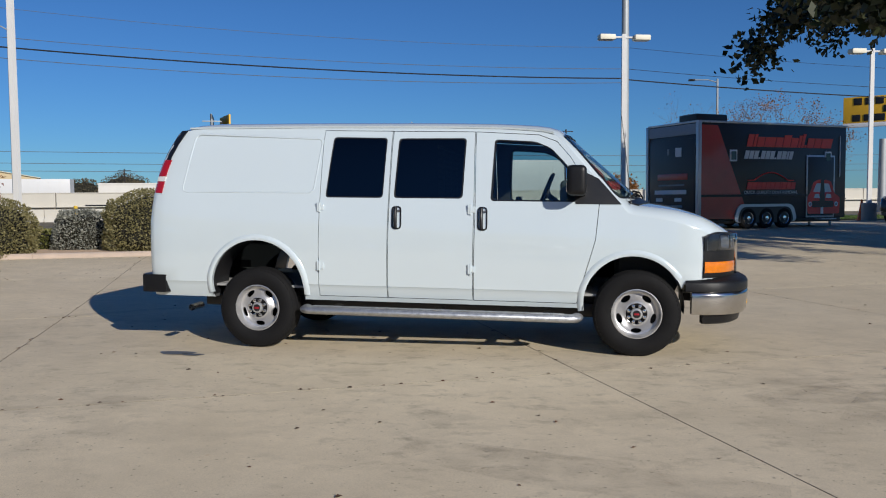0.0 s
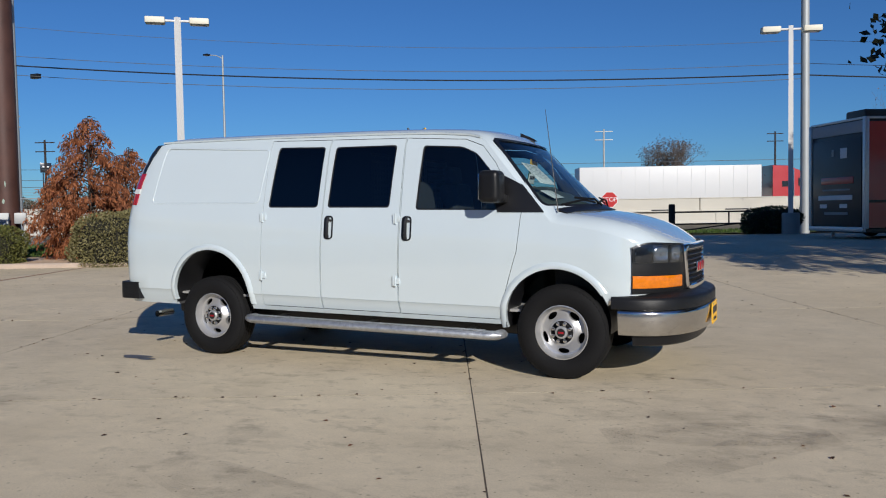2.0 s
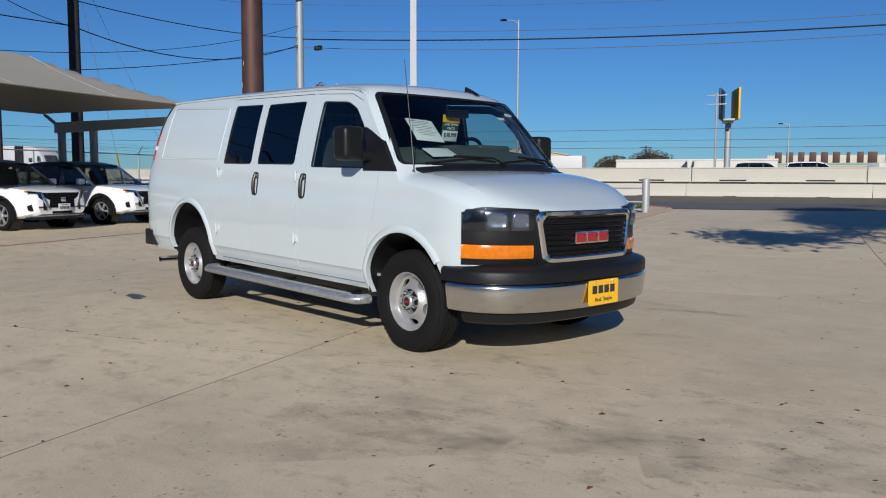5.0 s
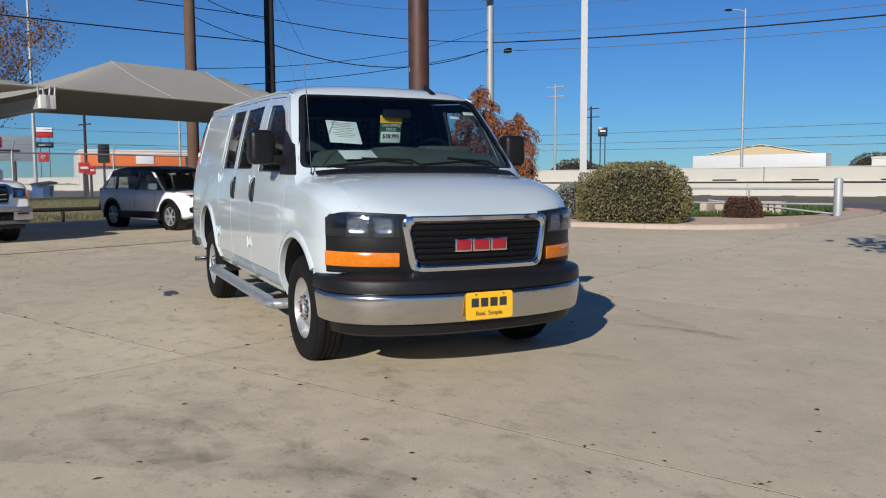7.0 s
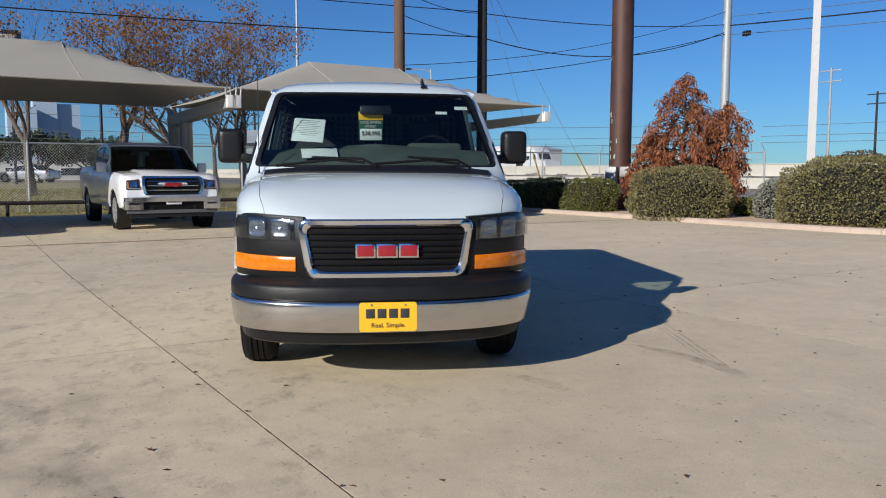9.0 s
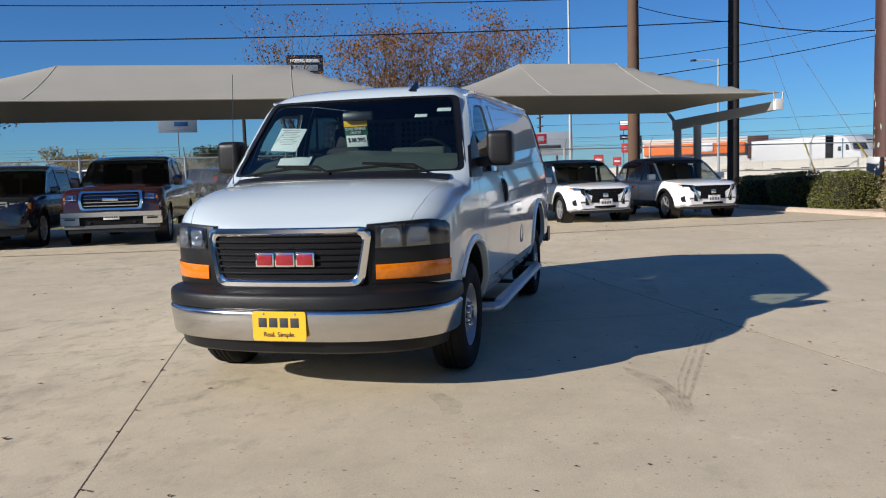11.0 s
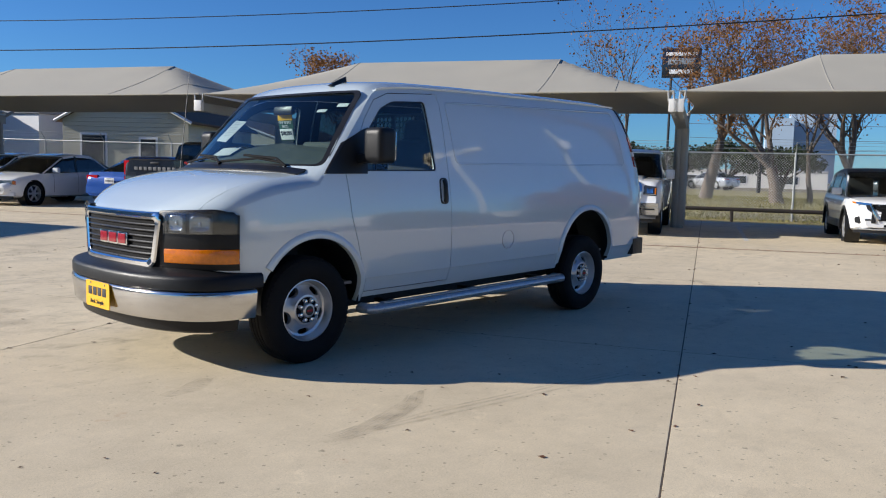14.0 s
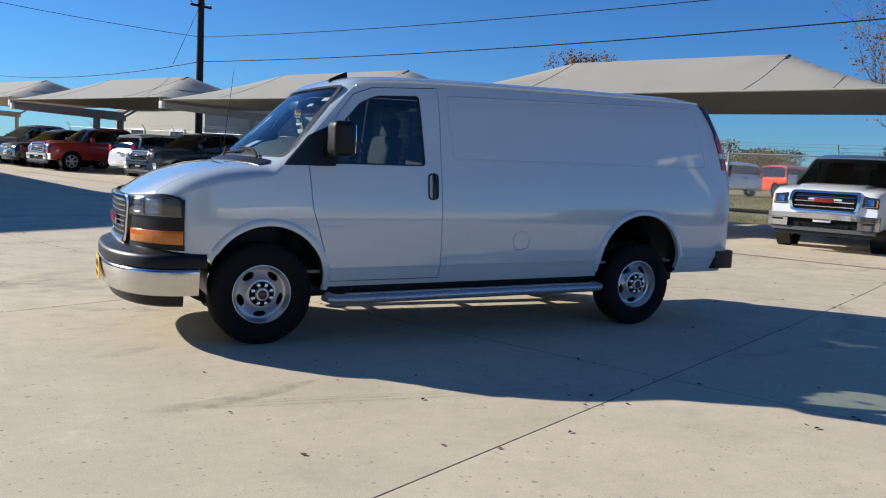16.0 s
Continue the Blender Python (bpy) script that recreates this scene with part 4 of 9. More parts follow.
CAR_RED = paint("car_red_paint", (0.36, 0.02, 0.015), 0.25, 0.1, 0.05, 2, coat=0.9)
CAR_ORANGE = paint("car_orange_paint", (0.65, 0.07, 0.012), 0.25, 0.0, 0.05, 2, coat=0.9)
SMOKED_LAMP = paint("smoked_lamp", (0.05, 0.055, 0.06), 0.08, 0.3, 0.1, 10, coat=1.0)
SIGNALWHITE = paint("white_lens", (0.7, 0.72, 0.75), 0.2, 0, 0.05, 10)
GREYPLASTIC = paint("grey_plastic", (0.10, 0.105, 0.11), 0.55, 0, 0.1, 6)
PLATE = paint("plate_white", (0.72, 0.73, 0.74), 0.5, 0, 0.05, 30)


def frame_face(ob, g, W, low, paint_mat, slab, at):
    """A pickup's front: framed grille, square lamps, chromed bumper round a dark intake."""
    st = g["face"]
    gw, g0, g1 = st["grille"]
    outer = finer(rounded([(-gw - 0.02, g0), (gw + 0.02, g0), (gw + 0.06, (g0 + g1) / 2), (gw + 0.04, g1), (-gw - 0.04, g1), (-gw - 0.06, (g0 + g1) / 2)], 0.06), 0.08)
    inner = [(y * 0.92, (g0 + g1) / 2 + (z - (g0 + g1) / 2) * 0.82) for y, z in outer]

    def ring(loops, outs, fill=False):
        bm = bmesh.new()
        rows = [[bm.verts.new(at(y, z, o)) for y, z in lp] for lp, o in zip(loops, outs)]
        for a, b in zip(rows, rows[1:]):
            for i in range(len(a)):
                j = (i + 1) % len(a)
                bm.faces.new((a[i], a[j], b[j], b[i]))
        if fill:
            bm.faces.new(rows[-1])
        return bm
    gr = part("grille", ring([outer, shrink(outer, 0.5)], [0.010, 0.010], True), MATT_BLACK, ob, "black grille")
    part("grille_frame", ring([grow(outer, 0.012), outer, inner, shrink(inner, 0.985)], [-0.03, 0.045, 0.040, 0.008]), CHROME, gr, "chrome grille frame")
    n = st.get("bars", 3)
    for k in range(n):
        z = g0 + (g1 - g0) * (0.14 + 0.72 * (k + 0.5) / n)
        part("grille_bar", slab(-gw * 0.92, gw * 0.92, z - 0.016, z + 0.012, 0.032, n=10), CHROME, gr, "chrome grille bar")
        part("grille_mesh", slab(-gw * 0.92, gw * 0.92, z + 0.020, z + 0.026, 0.020, n=10), TRIM, gr)
    ex = at(0, (g0 + g1) / 2, 0.045)[0]
    part("emblem", box((ex, 0, (g0 + g1) / 2 + 0.02), (0.02, *st.get("emblem", (0.15, 0.08))), 0.006), EMBLEM_RED if st.get("red") else CHROME, gr)
    la, lb, l0, l1 = st["lamp"]
    for s in (-1, 1):
        quad = rounded([(s * la, l0 + 0.02), (s * lb, l0), (s * (lb - 0.01), l1 - 0.03), (s * (la + 0.01), l1)], 0.03)
        lp = part("headlamp", ring([grow(quad, 0.012), quad, shrink(quad, 0.5)], [-0.01, 0.016, 0.020], True), SMOKED_LAMP, ob, "dark square headlamp")
        cy, cz, hw_l = s * (la + lb) / 2, (l0 + l1) / 2, (lb - la) * 0.24
        ring_o = [(cy - hw_l, cz - 0.055), (cy + hw_l, cz - 0.055), (cy + hw_l, cz + 0.055), (cy - hw_l, cz + 0.055)]
        part("lamp_reflector", ring([finer(rounded(ring_o, 0.02), 0.05), finer(rounded(shrink(ring_o, 0.6), 0.02, 4), 0.05)][:1] + [shrink(finer(rounded(ring_o, 0.02), 0.05), 0.3)], [0.030, 0.018], True), LAMP_BOWL, lp, "bright lamp bowl")
        part("lamp_strip", slab(s * (la + 0.015), s * (lb - 0.02), l0 + 0.028, l0 + 0.042, 0.026), SIGNALWHITE, lp, "white lamp strip")
        part("marker_lens", slab(s * (lb - 0.035), s * (lb - 0.008), l0 + 0.03, l1 - 0.05, 0.026), AMBER, lp, "amber marker")
    b0, b1 = st["bumper"]
    bumper_ = part("front_bumper", slab(-W * 0.95, W * 0.95, b1 - 0.10, b1, 0.085, n=16), CHROME, ob, "chrome front bumper")
    for s in (-1, 1):
        part("bumper_corner", slab(s * W * 0.60, s * W * 0.955, b0 - 0.02, b1 - 0.102, 0.070), CHROME, bumper_, "chrome bumper corner")
        part("fog_slot", slab(s * W * 0.68, s * W * 0.88, b1 - 0.16, b1 - 0.115, 0.076), BLACK, bumper_)
        part("tow_hook", slab(s * W * 0.40, s * W * 0.45, b0 - 0.01, b0 + 0.05, 0.05), BLACK, bumper_)
    part("intake", slab(-W * 0.598, W * 0.598, b0 - 0.02, b1 - 0.102, 0.030, n=10), MATT_BLACK, bumper_)
    part("skid_plate", slab(-W * 0.90, W * 0.90, b0 - 0.10, b0 - 0.022, 0.035, n=14), GREYPLASTIC, ob, "grey lower valance")
    part("air_dam", slab(-W * 0.84, W * 0.84, b0 - 0.18, b0 - 0.102, 0.005, n=12), BLACK, ob)
    # raised middle of the hood
    zt = interp(1.9, *zip(*g["top"]))
    bm, rings = bmesh.new(), []
    for x in (1.36, 1.5, 1.9, 2.3, 2.52, 2.60):
        z = interp(x, *zip(*g["top"])) + 0.012
        lift = 0.035 * min(1.0, (2.62 - x) / 0.3) * min(1.0, (x - 1.30) / 0.15)
        rings.append([(x, -0.62 * W, z - 0.02), (x, -0.55 * W, z + lift), (x, 0.55 * W, z + lift), (x, 0.62 * W, z - 0.02)])
    add_ring_surface(bm, rings)
    part("hood_bulge", bm, paint_mat, ob)


def car(name, label, spec, paint_mat, m):
    """A parked vehicle with its nose along +x and the middle of its wheelbase over the origin."""
    g = dict(spec)
    W, wb, R = g["W"] / 2, g["wb"], g["R"]
    xf, xr, low = wb / 2 + g["fo"], -wb / 2 - g["ro"], g["low"]
    ob = thing(name, label, g["cat"], m, "parked vehicles")
    tx, tz = zip(*g["top"])
    xs = sorted(set([xr, xr + 0.03, xr + 0.12, xr + 0.3, xf - 0.3, xf - 0.14, xf - 0.05, xf] + [xr + (xf - xr) * k / 26 for k in range(1, 26)]))

    def half(x):
        e = min(x - xr, xf - x)
        nose_ = xf - x < x - xr
        r = g.get("round", 0.5) if nose_ else 0.3
        return W * (1 - (g.get("taper", 0.22) if nose_ else 0.10) * max(0.0, 1 - e / r) ** 2.2)
    rings = []
    for x in xs:
        w, zt = half(x), interp(x, tx, tz)
        lo = low + 0.10 * max(0.0, 1 - min(x - xr, xf - x) / 0.35)
        mid = lo + (zt - lo) * 0.55
        hs = [(0, lo), (0.86 * w, lo), (0.955 * w, lo + 0.05), (0.985 * w, lo + 0.16), (w, mid), (0.992 * w, zt - 0.16), (0.965 * w, zt - 0.07), (0.92 * w, zt - 0.02), (0.80 * w, zt), (0.4 * w, zt + 0.012), (0, zt + 0.016)]
        rings.append([(x, -y, z) for y, z in hs] + [(x, y, z) for y, z in hs[-2:0:-1]])
    bm = bmesh.new()
    add_ring_surface(bm, rings)
    cuts = [("DIFFERENCE", as_mesh(lathe([(R + 0.055, s * (W - 0.30)), (R + 0.055, s * (W + 0.2))], "y", 30, (x, 0, R), True))) for x in (wb / 2, -wb / 2) for s in (-1, 1)]
    if "bed" in g:
        a, b, floor = g["bed"]
        cuts.append(("DIFFERENCE", as_mesh(box(((a + b) / 2, 0, floor + 0.6), (b - a, (W - 0.10) * 2, 1.2)))))
    part_me = carve(as_mesh(bm), *cuts)
    mesh_part("body", part_me, paint_mat, ob)
    for x in (wb / 2, -wb / 2):
        for s in (-1, 1):
            part("wheel_well", lathe([(R + 0.052, s * (W - 0.29)), (R + 0.052, s * (W - 0.03))], "y", 24, (x, 0, R)), BLACK, ob)
            if g.get("clad"):
                bm = bmesh.new()
                add_ring_surface(bm, [[(x + r_ * math.cos(q), s * y_, R + r_ * math.sin(q)) for r_, y_ in ((R + 0.05, W - 0.05), (R + 0.05, W + 0.012), (R + 0.11, W + 0.010), (R + 0.12, W - 0.05))] for q in (radians(-12 + 204 * k / 20) for k in range(21))])
                part("arch_cladding", bm, TRIM, ob, "black arch cladding")
    if g.get("clad"):
        for s in (-1, 1):
            part("sill_cladding", box((0, s * (W - 0.02), low + 0.10), (wb - 2 * R - 0.1, 0.07, 0.16), 0.02), TRIM, ob)
    # glasshouse: side outline of (x, z), narrowing towards the roof
    gh, rw = g["house"], g.get("roofw", 0.78)
    z0, z1 = min(p[1] for p in gh), max(p[1] for p in gh)

    def gy(x, z):
        f = (z - z0) / (z1 - z0)
        return half(max(xr + 0.2, min(xf - 0.2, x))) * (0.93 + (rw - 0.93) * f)
    up = [p for p in gh if p[1] > z0 + 0.05]
    front, rear = gh[0], gh[-1]
    gx, gz = zip(*gh[::-1])
    n = 22
    bm, rings = bmesh.new(), []
    for k in range(n + 1):
        x = rear[0] + (front[0] - rear[0]) * k / n
        z = max(z0 + 0.004, interp(x, gx, gz))
        y0, y1 = gy(x, z0), gy(x, z)
        hs = [(y0, z0 - 0.04), (y0, z0)] + [(y0 + (y1 - y0) * q, z0 + (z - z0) * q) for q in (0.35, 0.7, 0.92)] + [(y1 * 0.95, z), (y1 * 0.5, z + 0.012), (0, z + 0.015)]
        rings.append([(x, -y, zz) for y, zz in hs] + [(x, y, zz) for y, zz in hs[-2::-1]])
    add_ring_surface(bm, rings)
    part("glasshouse", bm, CAR_GLASS if g.get("clear") else BACK_GLASS if not g.get("dark") else PRIVACY, ob, "tinted glass all round")
    roof_a, roof_b = g["roof"]
    bm, rings = bmesh.new(), []
    for k in range(17):
        x = roof_a + (roof_b - roof_a) * k / 16
        z = interp(x, gx, gz)
        y1 = gy(x, z) + 0.006
        hs = [(y1 + 0.012, z - 0.07), (y1 + 0.014, z - 0.055), (y1 - 0.01, z - 0.005), (y1 * 0.9, z + 0.022), (y1 * 0.5, z + 0.034), (0, z + 0.038)]
        rings.append([(x, -y, zz) for y, zz in hs] + [(x, y, zz) for y, zz in hs[-2::-1]])
    add_ring_surface(bm, rings)
    part("roof", bm, g.get("roofmat", paint_mat), ob)
    for s in (-1, 1):
        for x0, x1 in g["pillars"]:
            bm, rings = bmesh.new(), []
            zt = interp(x1, gx, gz) - 0.03
            for k in range(7):
                f = k / 6
                z = z0 - 0.02 + (zt - z0 + 0.02) * f
                x = x0 + (x1 - x0) * f
                y = gy(x, z) + 0.006
                hw = 0.038
                rings.append([(x - hw, s * (y - 0.03), z), (x - hw, s * y, z), (x + hw, s * y, z), (x + hw, s * (y - 0.03), z)])
            add_ring_surface(bm, rings)
            part("pillar", bm, paint_mat if abs(x1 - x0) > 0.2 else BLACK, ob)
        # door gaps
        for x in g["seams"]:
            bm = bmesh.new()
            zt = interp(x, tx, tz)
            pts = [(low + 0.14, 0.992), (low + (zt - low) * 0.55, 1.003), (zt - 0.14, 0.993), (zt - 0.05, 0.955)]
            for (za, fa), (zb, fb) in zip(pts, pts[1:]):
                ya, yb = half(x) * fa, half(x) * fb
                bm.faces.new([bm.verts.new(p) for p in ((x - 0.005, s * (ya + 0.001), za), (x + 0.005, s * (ya + 0.001), za), (x + 0.005, s * (yb + 0.001), zb), (x - 0.005, s * (yb + 0.001), zb))])
            part("door_gap", bm, BLACK, ob)
            part("door_handle", box((x + 0.16, s * (half(x) * 0.985), zt - 0.19), (0.17, 0.03, 0.03), 0.01), paint_mat, ob)
        mx = g["mirror"]
        part("door_mirror", box((mx, s * (W + 0.08), z0 + 0.08), (0.12, 0.20, 0.15 if g["cat"] != "pickup truck" else 0.22), 0.04, seg=3), g.get("mirrormat", paint_mat), ob)
    # cabin inside
    part("cabin_lining", box(((roof_a + roof_b) / 2, 0, z0 - 0.055), ((front[0] - rear[0]) * 0.82, W * 1.6, 0.03), 0.01), BLACK, ob)
    for s in (-1, 1):
        for sx in g["seats"]:
            part("seat_back", box((sx, s * W * 0.42, z0 + 0.10), (0.14, 0.48, 0.55), 0.05, pose(0, 0, 0, 0, -12, 0)), SEAT, ob)
            part("headrest", box((sx - 0.07, s * W * 0.42, z0 + 0.43), (0.10, 0.26, 0.16), 0.04), SEAT, ob)
    # wheels
    for x in (wb / 2, -wb / 2):
        for s in (-1, 1):
            hub = new("wheel")
            hub.parent = ob
            hub.matrix_basis = pose(x, s * (W - 0.13), R, 0, 0, 0 if s < 0 else 180)
            key = (round(R, 3), g.get("rimr", 0.66))
            if key not in WHEELS:
                rr = R * key[1]
                t = lathe(tyre_profile(R, rr, 0.22), "y", 36)
                rim = bmesh.new()
                add_lathe(rim, [(rr, -0.085), (rr + 0.004, -0.098), (rr - 0.012, -0.098), (rr - 0.02, -0.06), (rr - 0.02, 0.08)], "y", 36)
                for k in range(6):
                    a = 2 * math.pi * k / 6
                    add_box(rim, (math.cos(a) * rr * 0.55, -0.075, math.sin(a) * rr * 0.55), (rr * 0.88, 0.025, rr * 0.24), 0.006, Matrix.Rotation(-a, 4, "Y"))
                add_lathe(rim, [(rr * 0.26, -0.06), (rr * 0.26, -0.09), (rr * 0.2, -0.098), (0, -0.1)], "y", 20)
                disc = lathe([(rr - 0.01, 0.0), (0.0, 0.0)], "y", 24)
                WHEELS[key] = (as_mesh(t), as_mesh(rim), as_mesh(disc))
                for me, mm in zip(WHEELS[key], (RUBBER, RIM, BLACK)):
                    me.materials.append(mm)
                    me.shade_smooth()
                    me.set_sharp_from_angle(angle=radians(35))
            for nm, me in zip(("tyre", "rim", "brake_disc"), WHEELS[key]):
                o = new(nm, me)
                o.parent = hub
    # front and rear dress

    def face_x(y, z, front=True):
        k = (abs(y) / W)
        if front and g["face"].get("vface"):
            return xf - 0.22 * k ** 2.5 - 0.02 * max(0.0, (z - 0.60) / 0.25) ** 1.6
        if front and g["cat"] == "pickup truck":
            return xf + 0.004 - 0.035 * k ** 4 - 0.47 * max(0.0, z - 0.95)
        return (xf - 0.22 * k ** 2.5) if front else (xr + 0.07 * k ** 2.5)

    def slab(y0, y1, za, zb, out, front=True, depth=0.05, n=6):
        bm, rings = bmesh.new(), []
        for k in range(n + 1):
            y = y0 + (y1 - y0) * k / n
            x, xt = face_x(y, za, front), face_x(y, zb, front)
            d = 1 if front else -1
            rings.append([(x - d * depth, y, za), (x + d * out, y, za + 0.005), (xt + d * out, y, zb - 0.005), (xt - d * depth, y, zb)])
        add_ring_surface(bm, rings)
        return bm
    st = g["face"]
    gw, g0, g1 = st["grille"]
    if g["cat"] == "pickup truck":
        frame_face(ob, g, W, low, paint_mat, slab, lambda y, z, out: (face_x(y, z) + out, y, z))
    else:
        gr = part("grille", slab(-gw, gw, g0, g1, 0.012, n=10), BLACK, ob, "black grille")
        if st.get("chrome"):
            for za, zb in ((g0 - 0.03, g0), (g1, g1 + 0.04)):
                part("grille_trim", slab(-gw - 0.03, gw + 0.03, za, zb, 0.022, n=10), CHROME, gr, "chrome grille trim")
            for s in (-1, 1):
                part("grille_trim", slab(s * gw, s * (gw + 0.035), g0, g1, 0.022), CHROME, gr)
            for k in range(st.get("bars", 3)):
                z = g0 + (g1 - g0) * (k + 0.5) / st.get("bars", 3)
                part("grille_bar", slab(-gw, gw, z - 0.014, z + 0.014, 0.022, n=10), CHROME if st["chrome"] > 1 else STEEL, gr)
        else:
            for k in range(5):
                z = g0 + (g1 - g0) * (k + 0.5) / 5
                part("grille_bar", slab(-gw, gw, z - 0.006, z + 0.006, 0.018, n=10), TRIM, gr)
            for s in (-1, 1):
                part("grille_trim", slab(s * gw, s * (gw + 0.03), g0, g1 + 0.01, 0.02), CHROME, gr)
        part("emblem", box((xf + 0.03, 0, (g0 + g1) / 2), (0.02, *st.get("emblem", (0.15, 0.08))), 0.006), EMBLEM_RED if st.get("red") else CHROME, gr)
        la, lb, l0, l1 = st["lamp"]
        for s in (-1, 1):
            if st.get("vface"):
                continue
            lp = part("headlamp", slab(s * la, s * lb, l0, l1, 0.010), CLEAR_LENS, ob, "clear headlamp")
            part("lamp_reflector", slab(s * (la + 0.01), s * (lb - 0.01), l0 + 0.008, l1 - 0.008, 0.002, depth=0.02), LAMP_BOWL, lp)
            part("marker_lens", slab(s * (lb - 0.03), s * (lb + 0.02), l0, l1 - 0.02, 0.008), AMBER, lp, "amber marker")
            if not st.get("vface"):
                part("fog_recess", slab(s * W * 0.62, s * W * 0.84, low + 0.18, low + 0.36, 0.008), BLACK, ob)
        if st.get("vface"):
            def patch(name, poly, out, mat, parent, label=""):
                loops = [poly] + [shrink(poly, k) for k in (0.97, 0.7, 0.35)]
                return part(name, pane_loops(loops, lambda y, z: (face_x(y, z) + out, y, z)), mat, parent, label)
            patch("grille_mouth", finer([(-0.50, 0.815), (0.50, 0.815), (0.37, 0.50), (-0.37, 0.50)], 0.1), 0.020, MATT_BLACK, gr)
            for s in (-1, 1):
                patch("grille_trim", finer([(s * 0.50, 0.83), (s * 0.535, 0.83), (s * 0.405, 0.47), (s * 0.365, 0.49)], 0.1), 0.056, CHROME, gr, "chrome V-shaped trim")
                patch("grille_arm", finer([(s * 0.535, 0.80), (s * 0.60, 0.79), (s * 0.50, 0.44), (s * 0.405, 0.44)], 0.1), 0.052, BLACK, gr, "black arm beside the grille")
                lp = patch("headlamp", finer([(s * 0.50, 0.775), (s * 0.80, 0.815), (s * 0.83, 0.865), (s * 0.52, 0.835)], 0.06), 0.052, CLEAR_LENS, ob, "slim swept headlamp")
                patch("lamp_reflector", finer([(s * 0.51, 0.780), (s * 0.79, 0.818), (s * 0.82, 0.860), (s * 0.53, 0.830)], 0.06), 0.042, LAMP_BOWL, lp)
                patch("marker_lens", finer([(s * 0.765, 0.812), (s * 0.82, 0.82), (s * 0.84, 0.862), (s * 0.775, 0.855)], 0.04), 0.056, AMBER, lp, "amber marker")
                patch("fog_recess", rounded([(s * 0.60, 0.60), (s * 0.78, 0.54), (s * 0.76, 0.43), (s * 0.64, 0.43)], 0.03), 0.014, BLACK, ob, "black fog lamp recess")
            for k in range(4):
                z = 0.56 + 0.06 * k
                part("grille_bar", slab(-0.36 - 0.10 * k / 3, 0.36 + 0.10 * k / 3, z - 0.006, z + 0.006, 0.027, n=10), TRIM, gr)
            part("lower_intake", slab(-0.58, 0.58, 0.36, 0.42, 0.012, n=10), MATT_BLACK, ob)
            part("skid_strip", slab(-0.70, 0.70, 0.305, 0.335, 0.016, n=10), GALV, ob, "silver skid strip")
            part("air_dam", slab(-W * 0.88, W * 0.88, low - 0.02, 0.30, 0.005, n=12), BLACK, ob)
        else:
            b0, b1 = st["bumper"]
            part("front_bumper", slab(-W * 0.93, W * 0.93, b0, b1, 0.05 if st.get("chrome") else 0.02, n=14), CHROME if st.get("chromebumper") else (TRIM if g.get("clad") else paint_mat), ob, "front bumper")
            part("air_dam", slab(-W * 0.88, W * 0.88, low - 0.04, b0 + 0.005, 0.005, n=12), BLACK, ob)
    for front in (True, False):
        x = (xf + 0.062 if front else xr - 0.06)
        zp = g["platez"][0 if front else 1]
        pl = part("number_plate", box((x, 0, zp), (0.012, 0.31, 0.155), 0.004), PLATE, ob, "white number plate with dark bars")
        sg = 1 if front else -1
        for k in range(6):
            part("plate_bar", box((x + sg * 0.007, -0.105 + 0.042 * k, zp - 0.008), (0.002, 0.026, 0.065)), INK, pl)
        part("plate_bar", box((x + sg * 0.007, 0, zp + 0.055), (0.002, 0.16, 0.018)), BAR_INK, pl)
    if g["cat"] == "pickup truck":
        gate = part("tailgate", slab(-0.80, 0.80, 0.84, 1.33, 0.018, False, n=10), paint_mat, ob)
        for k in range(9):
            part("tailgate_letter", box((xr - 0.024, -0.56 + 0.14 * k, 1.12), (0.012, 0.10, 0.085), 0.003), GREYPLASTIC, gate, "grey letter shape")
        part("tailgate_handle", box((xr - 0.022, 0, 1.26), (0.012, 0.26, 0.06), 0.01), BLACK, gate)
        part("bed_cap", slab(-0.80, 0.80, 1.335, 1.36, 0.03, False, n=10), BLACK, gate)
    ta, tb, t0, t1 = g["tail"]
    for s in (-1, 1):
        part("tail_lamp", slab(s * ta, s * tb, t0, t1, 0.012, False), RED_LENS, ob, "red tail lamp")
    part("rear_bumper", slab(-W * 0.94, W * 0.94, low + 0.16, low + 0.36, 0.05, False, n=12), CHROME if st.get("chromebumper") else (TRIM if g.get("clad") else paint_mat), ob)
    return ob


WHEELS = {}
KICKS = dict(cat="compact suv", clear=True, W=1.76, wb=2.62, fo=0.85, ro=0.78, R=0.325, low=0.26, clad=True, round=0.75, taper=0.30,
             top=[(-2.1, 0.80), (-1.95, 1.00), (-1.0, 1.00), (0.6, 0.97), (0.95, 0.97), (1.6, 0.93), (1.95, 0.88), (2.09, 0.82), (2.145, 0.72), (2.17, 0.60)],
             house=[(1.10, 0.965), (0.40, 1.44), (-0.10, 1.52), (-0.9, 1.52), (-1.55, 1.44), (-1.95, 1.00)], roof=(0.38, -1.62), pillars=[(1.06, 0.42), (-0.15, -0.15), (-1.15, -1.25), (-1.85, -1.55)], roofmat=BLACK,
             seams=(0.72, -0.20, -1.05), mirror=0.78, seats=(0.0, -0.9), platez=(0.50, 0.75), tail=(0.50, 0.80, 0.85, 1.0), rimr=0.68,
             face=dict(vface=True, grille=(0.36, 0.54, 0.80), lamp=(0.50, 0.80, 0.76, 0.86), bumper=(0.34, 0.46), emblem=(0.13, 0.10)))
